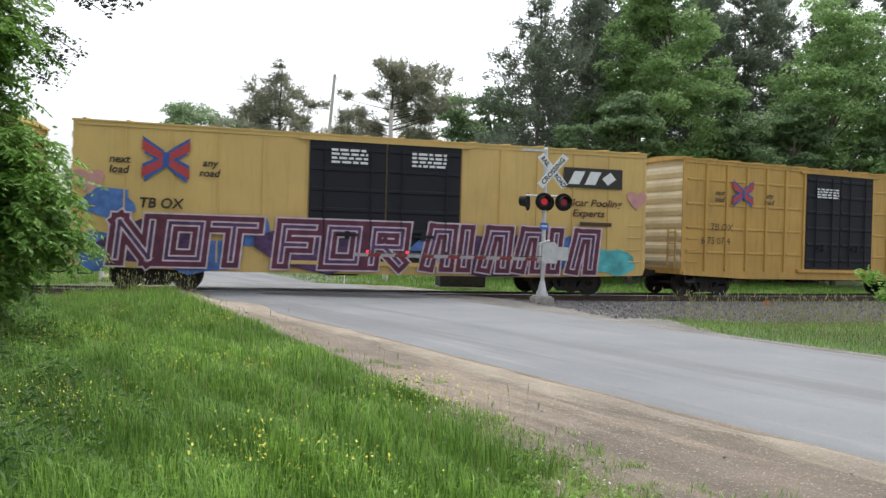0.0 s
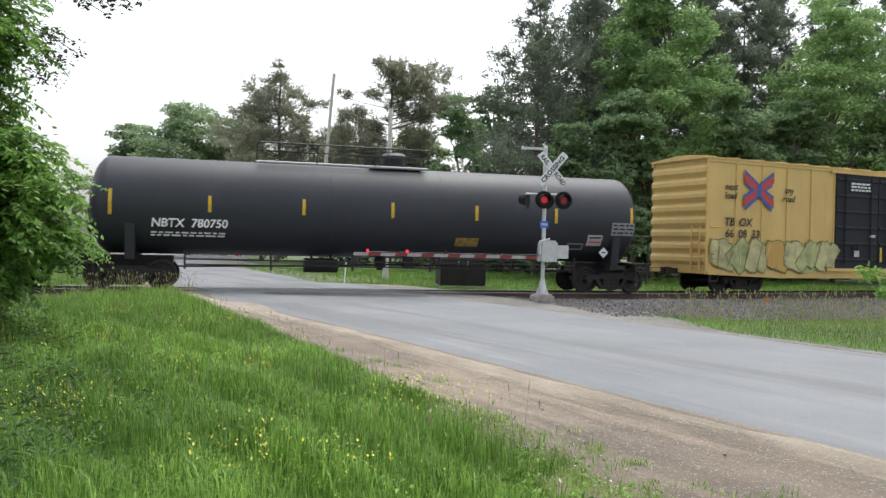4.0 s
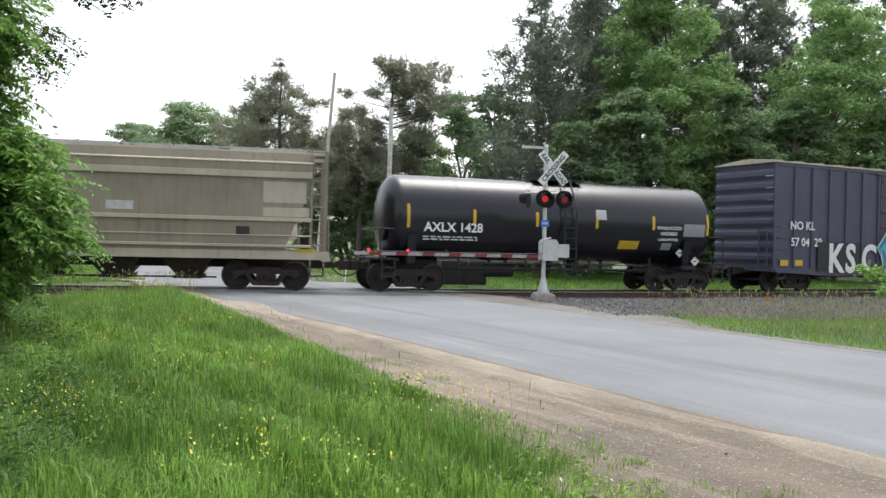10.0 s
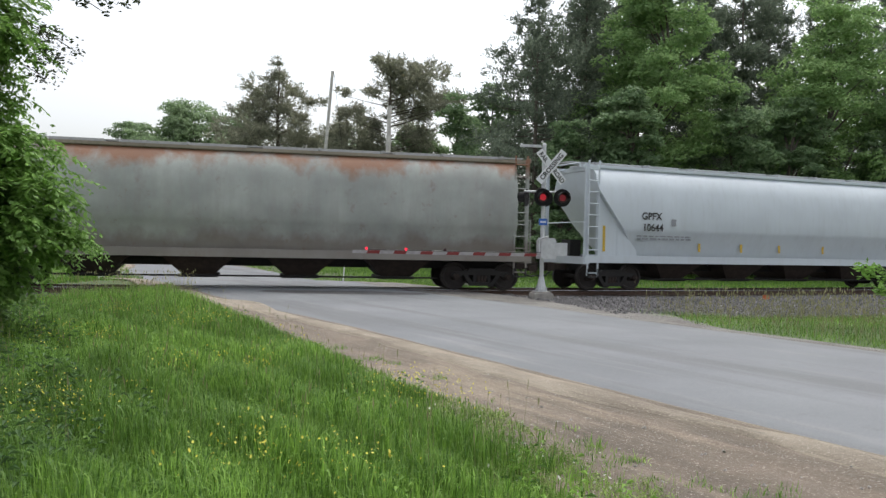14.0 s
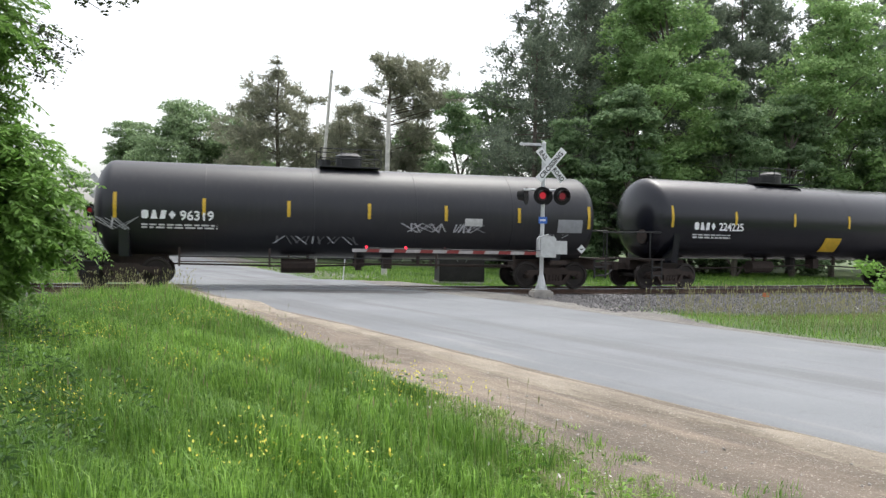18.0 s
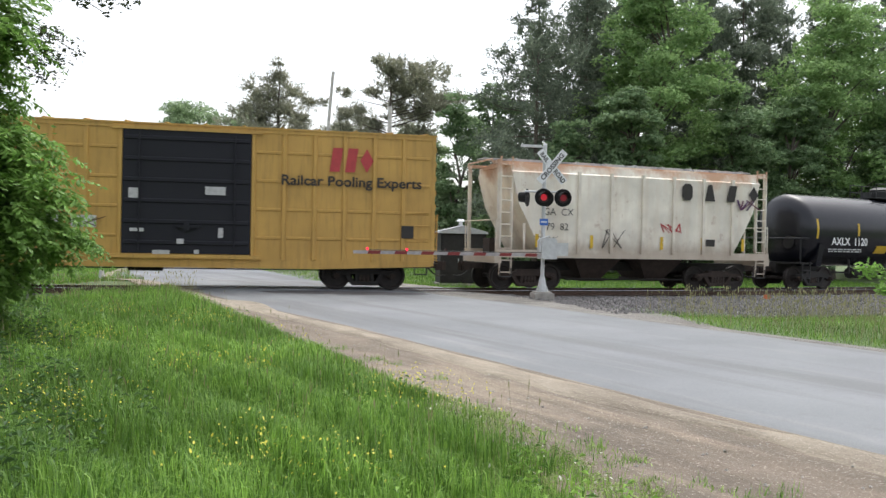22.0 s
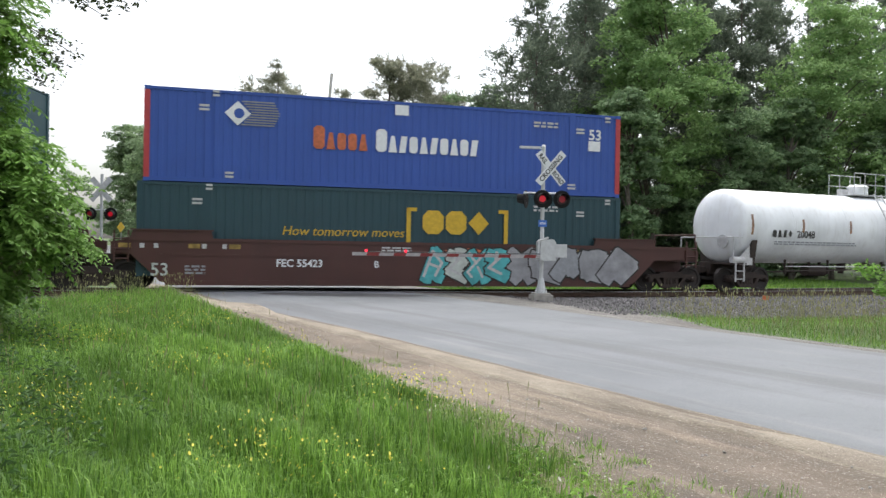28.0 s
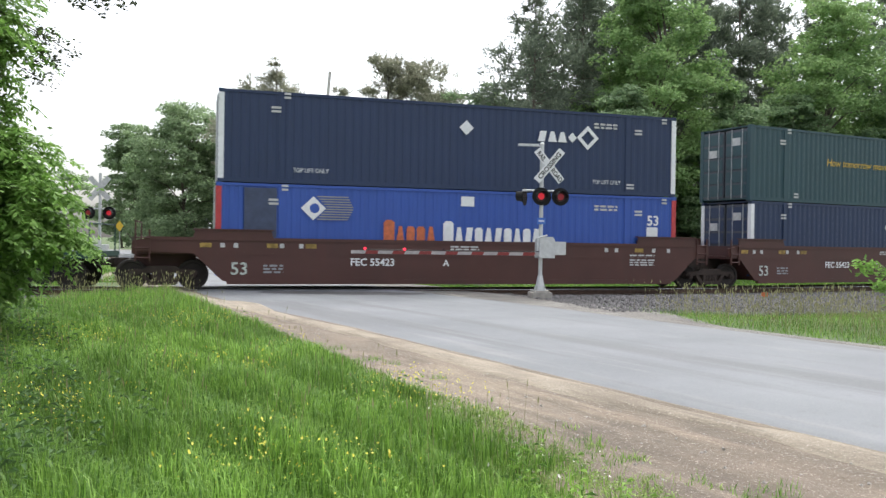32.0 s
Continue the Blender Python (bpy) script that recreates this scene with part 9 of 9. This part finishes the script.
plate("white_panel", c, WHITE_PAINT, 6.75, 7.2, ZU + 1.6, ZU + 1.95, y)
std_marks(c, a, b, y, ZU, 400)
c, a, b, y = container("dark green container with yellow brackets and blocks", -132.95, -116.8, ZL, mid, b0, b1, BOX_GREEN, BOX_GREEN, BOX_DOOR)
lettering("How tomorrow moves", 0.42, STRIP_YELLOW, c, -3.8, y - 0.012, ZL + 1.34, shear=0.2)
bracket_mark(c, y, 0.25, ZL + 1.05, 1.0, False)
std_marks(c, a, b, y, ZL, 410)
mid, b0, b1 = -144.2, -153.8, -134.0
c, a, b, y = container("dark green container with yellow brackets and blocks", -152.25, -136.2, ZU, mid, b0, b1, BOX_GREEN, BOX_GREEN, BOX_DOOR)
lettering("How tomorrow moves", 0.42, STRIP_YELLOW, c, -3.8, y - 0.012, ZU + 1.55, shear=0.2)
bracket_mark(c, y, 0.2, ZU + 0.95, 1.0, True)
std_marks(c, a, b, y, ZU, 420)
c, a, b, y = container("navy container with white corner posts", -152.15, -136.25, ZL, mid, b0, b1, BOX_NAVY, WHITE_PAINT, BOX_DOOR)
diamond_mark(c, y, 2.9, ZL + 1.65)
part("emblem_diamond", Shape().prism([(0.13, ZL + 1.8), (0.35, ZL + 2.02), (0.13, ZL + 2.24), (-0.09, ZL + 2.02)], "y", y - 0.012, y), DIRTY_WHITE, c)
std_marks(c, a, b, y, ZL, 430)
mid, b0, b1 = -163.5, -173.2, -153.8
c, a, b, y = container("navy container with white corner posts", -171.6, -155.5, ZU, mid, b0, b1, BOX_NAVY, WHITE_PAINT, BOX_DOOR)
diamond_mark(c, y, 2.55, ZU + 1.78)
part("emblem_diamond", Shape().prism([(-0.05, ZU + 1.85), (0.2, ZU + 2.1), (-0.05, ZU + 2.35), (-0.3, ZU + 2.1)], "y", y - 0.012, y), WHITE_PAINT, c)
for x in (-5.8, 4.65):
    lettering("TOP LIFT ONLY", 0.2, WHITE_PAINT, c, x, y - 0.012, ZU + 0.38, squeeze=0.8)
std_marks(c, a, b, y, ZU, 440, 4)
c, a, b, y = container("blue steel container with red corner posts", -171.65, -155.45, ZL, mid, b0, b1, BOX_BLUE, RED_PAINT, BOX_DOOR)
stack_words(c, y, 0.0, ZL + 1.1)
speed_mark(c, y, -5.15, ZL + 2.15)
plate("white_panel", c, WHITE_PAINT, -0.2, 0.26, ZL + 2.35, ZL + 2.68, y)
plate("grey_panel", c, SLATE_BLUE, -7.3, -6.3, ZL + 1.2, ZL + 2.75, y - 0.002)
lettering("53", 0.5, WHITE_PAINT, c, 6.85, y - 0.012, ZL + 1.85, bold=0.022)
plate("white_panel", c, WHITE_PAINT, 6.85, 7.3, ZL + 1.45, ZL + 1.78, y)
std_marks(c, a, b, y, ZL, 450)

# 19: the low green flat car that follows
car, h, t0, t1 = car_start("flat_car", "low dark green flat car following the well cars", -193.2, -174.9, -191.6, -176.6)
part("deck", Shape().box(-h, h, -1.4, 1.4, 1.0, 1.16), GREEN_CAR, car)
for y in (-1.42, 1.34):
    part("side_sill", Shape().prism([(-h, 1.16), (h, 1.16), (h, 0.95), (t1 - 1.4, 0.9), (t1 - 2.6, 0.6), (t0 + 2.6, 0.6), (t0 + 1.4, 0.9), (-h, 0.95)], "y", y, y + 0.08), GREEN_CAR, car)
underframe(car, h, t0, t1, gear=STEEL_DARK)
part("end_railing", Shape().tube([(h - 0.1, -1.3, 1.16), (h - 0.1, -1.3, 2.0), (h - 0.1, 1.3, 2.0), (h - 0.1, 1.3, 1.16)], 0.025, 6), GREEN_CAR, car)


# ---- what moves ----
def motions():
    times = [float(t) for t in range(33)]
    for ob, mid, r0, r1 in MOVERS:
        rows = []
        for t in times:
            s = mid + LAG + SPEED * (t - 16)
            a, b = track(s + r0)[0], track(s + r1)[0]
            d = (b - a).normalized()
            o = a - d * r0
            rows.append((t, pose(o.x, o.y, 0.0, 0, 0, math.degrees(math.atan2(d.y, d.x)))))
        walk(ob, rows)
    # wheels roll: about 82 degrees in a fifteenth of a second
    spin = [(2 * k / FPS, -math.degrees(SPEED / 0.45 * 2 * k / FPS)) for k in range(481)]
    first = {}
    for w, a in WHEELSETS:
        w.rotation_mode = "QUATERNION"
        if a not in first:
            walk(w, [(t, Matrix.Translation((a, 0, 0.475)) @ Matrix.Rotation(-radians(q), 4, "Y")) for t, q in spin])
            first[a] = w
        else:
            w.animation_data_create()
            w.animation_data.action = first[a].animation_data.action
            w.animation_data.action_slot = first[a].animation_data.action_slot


motions()
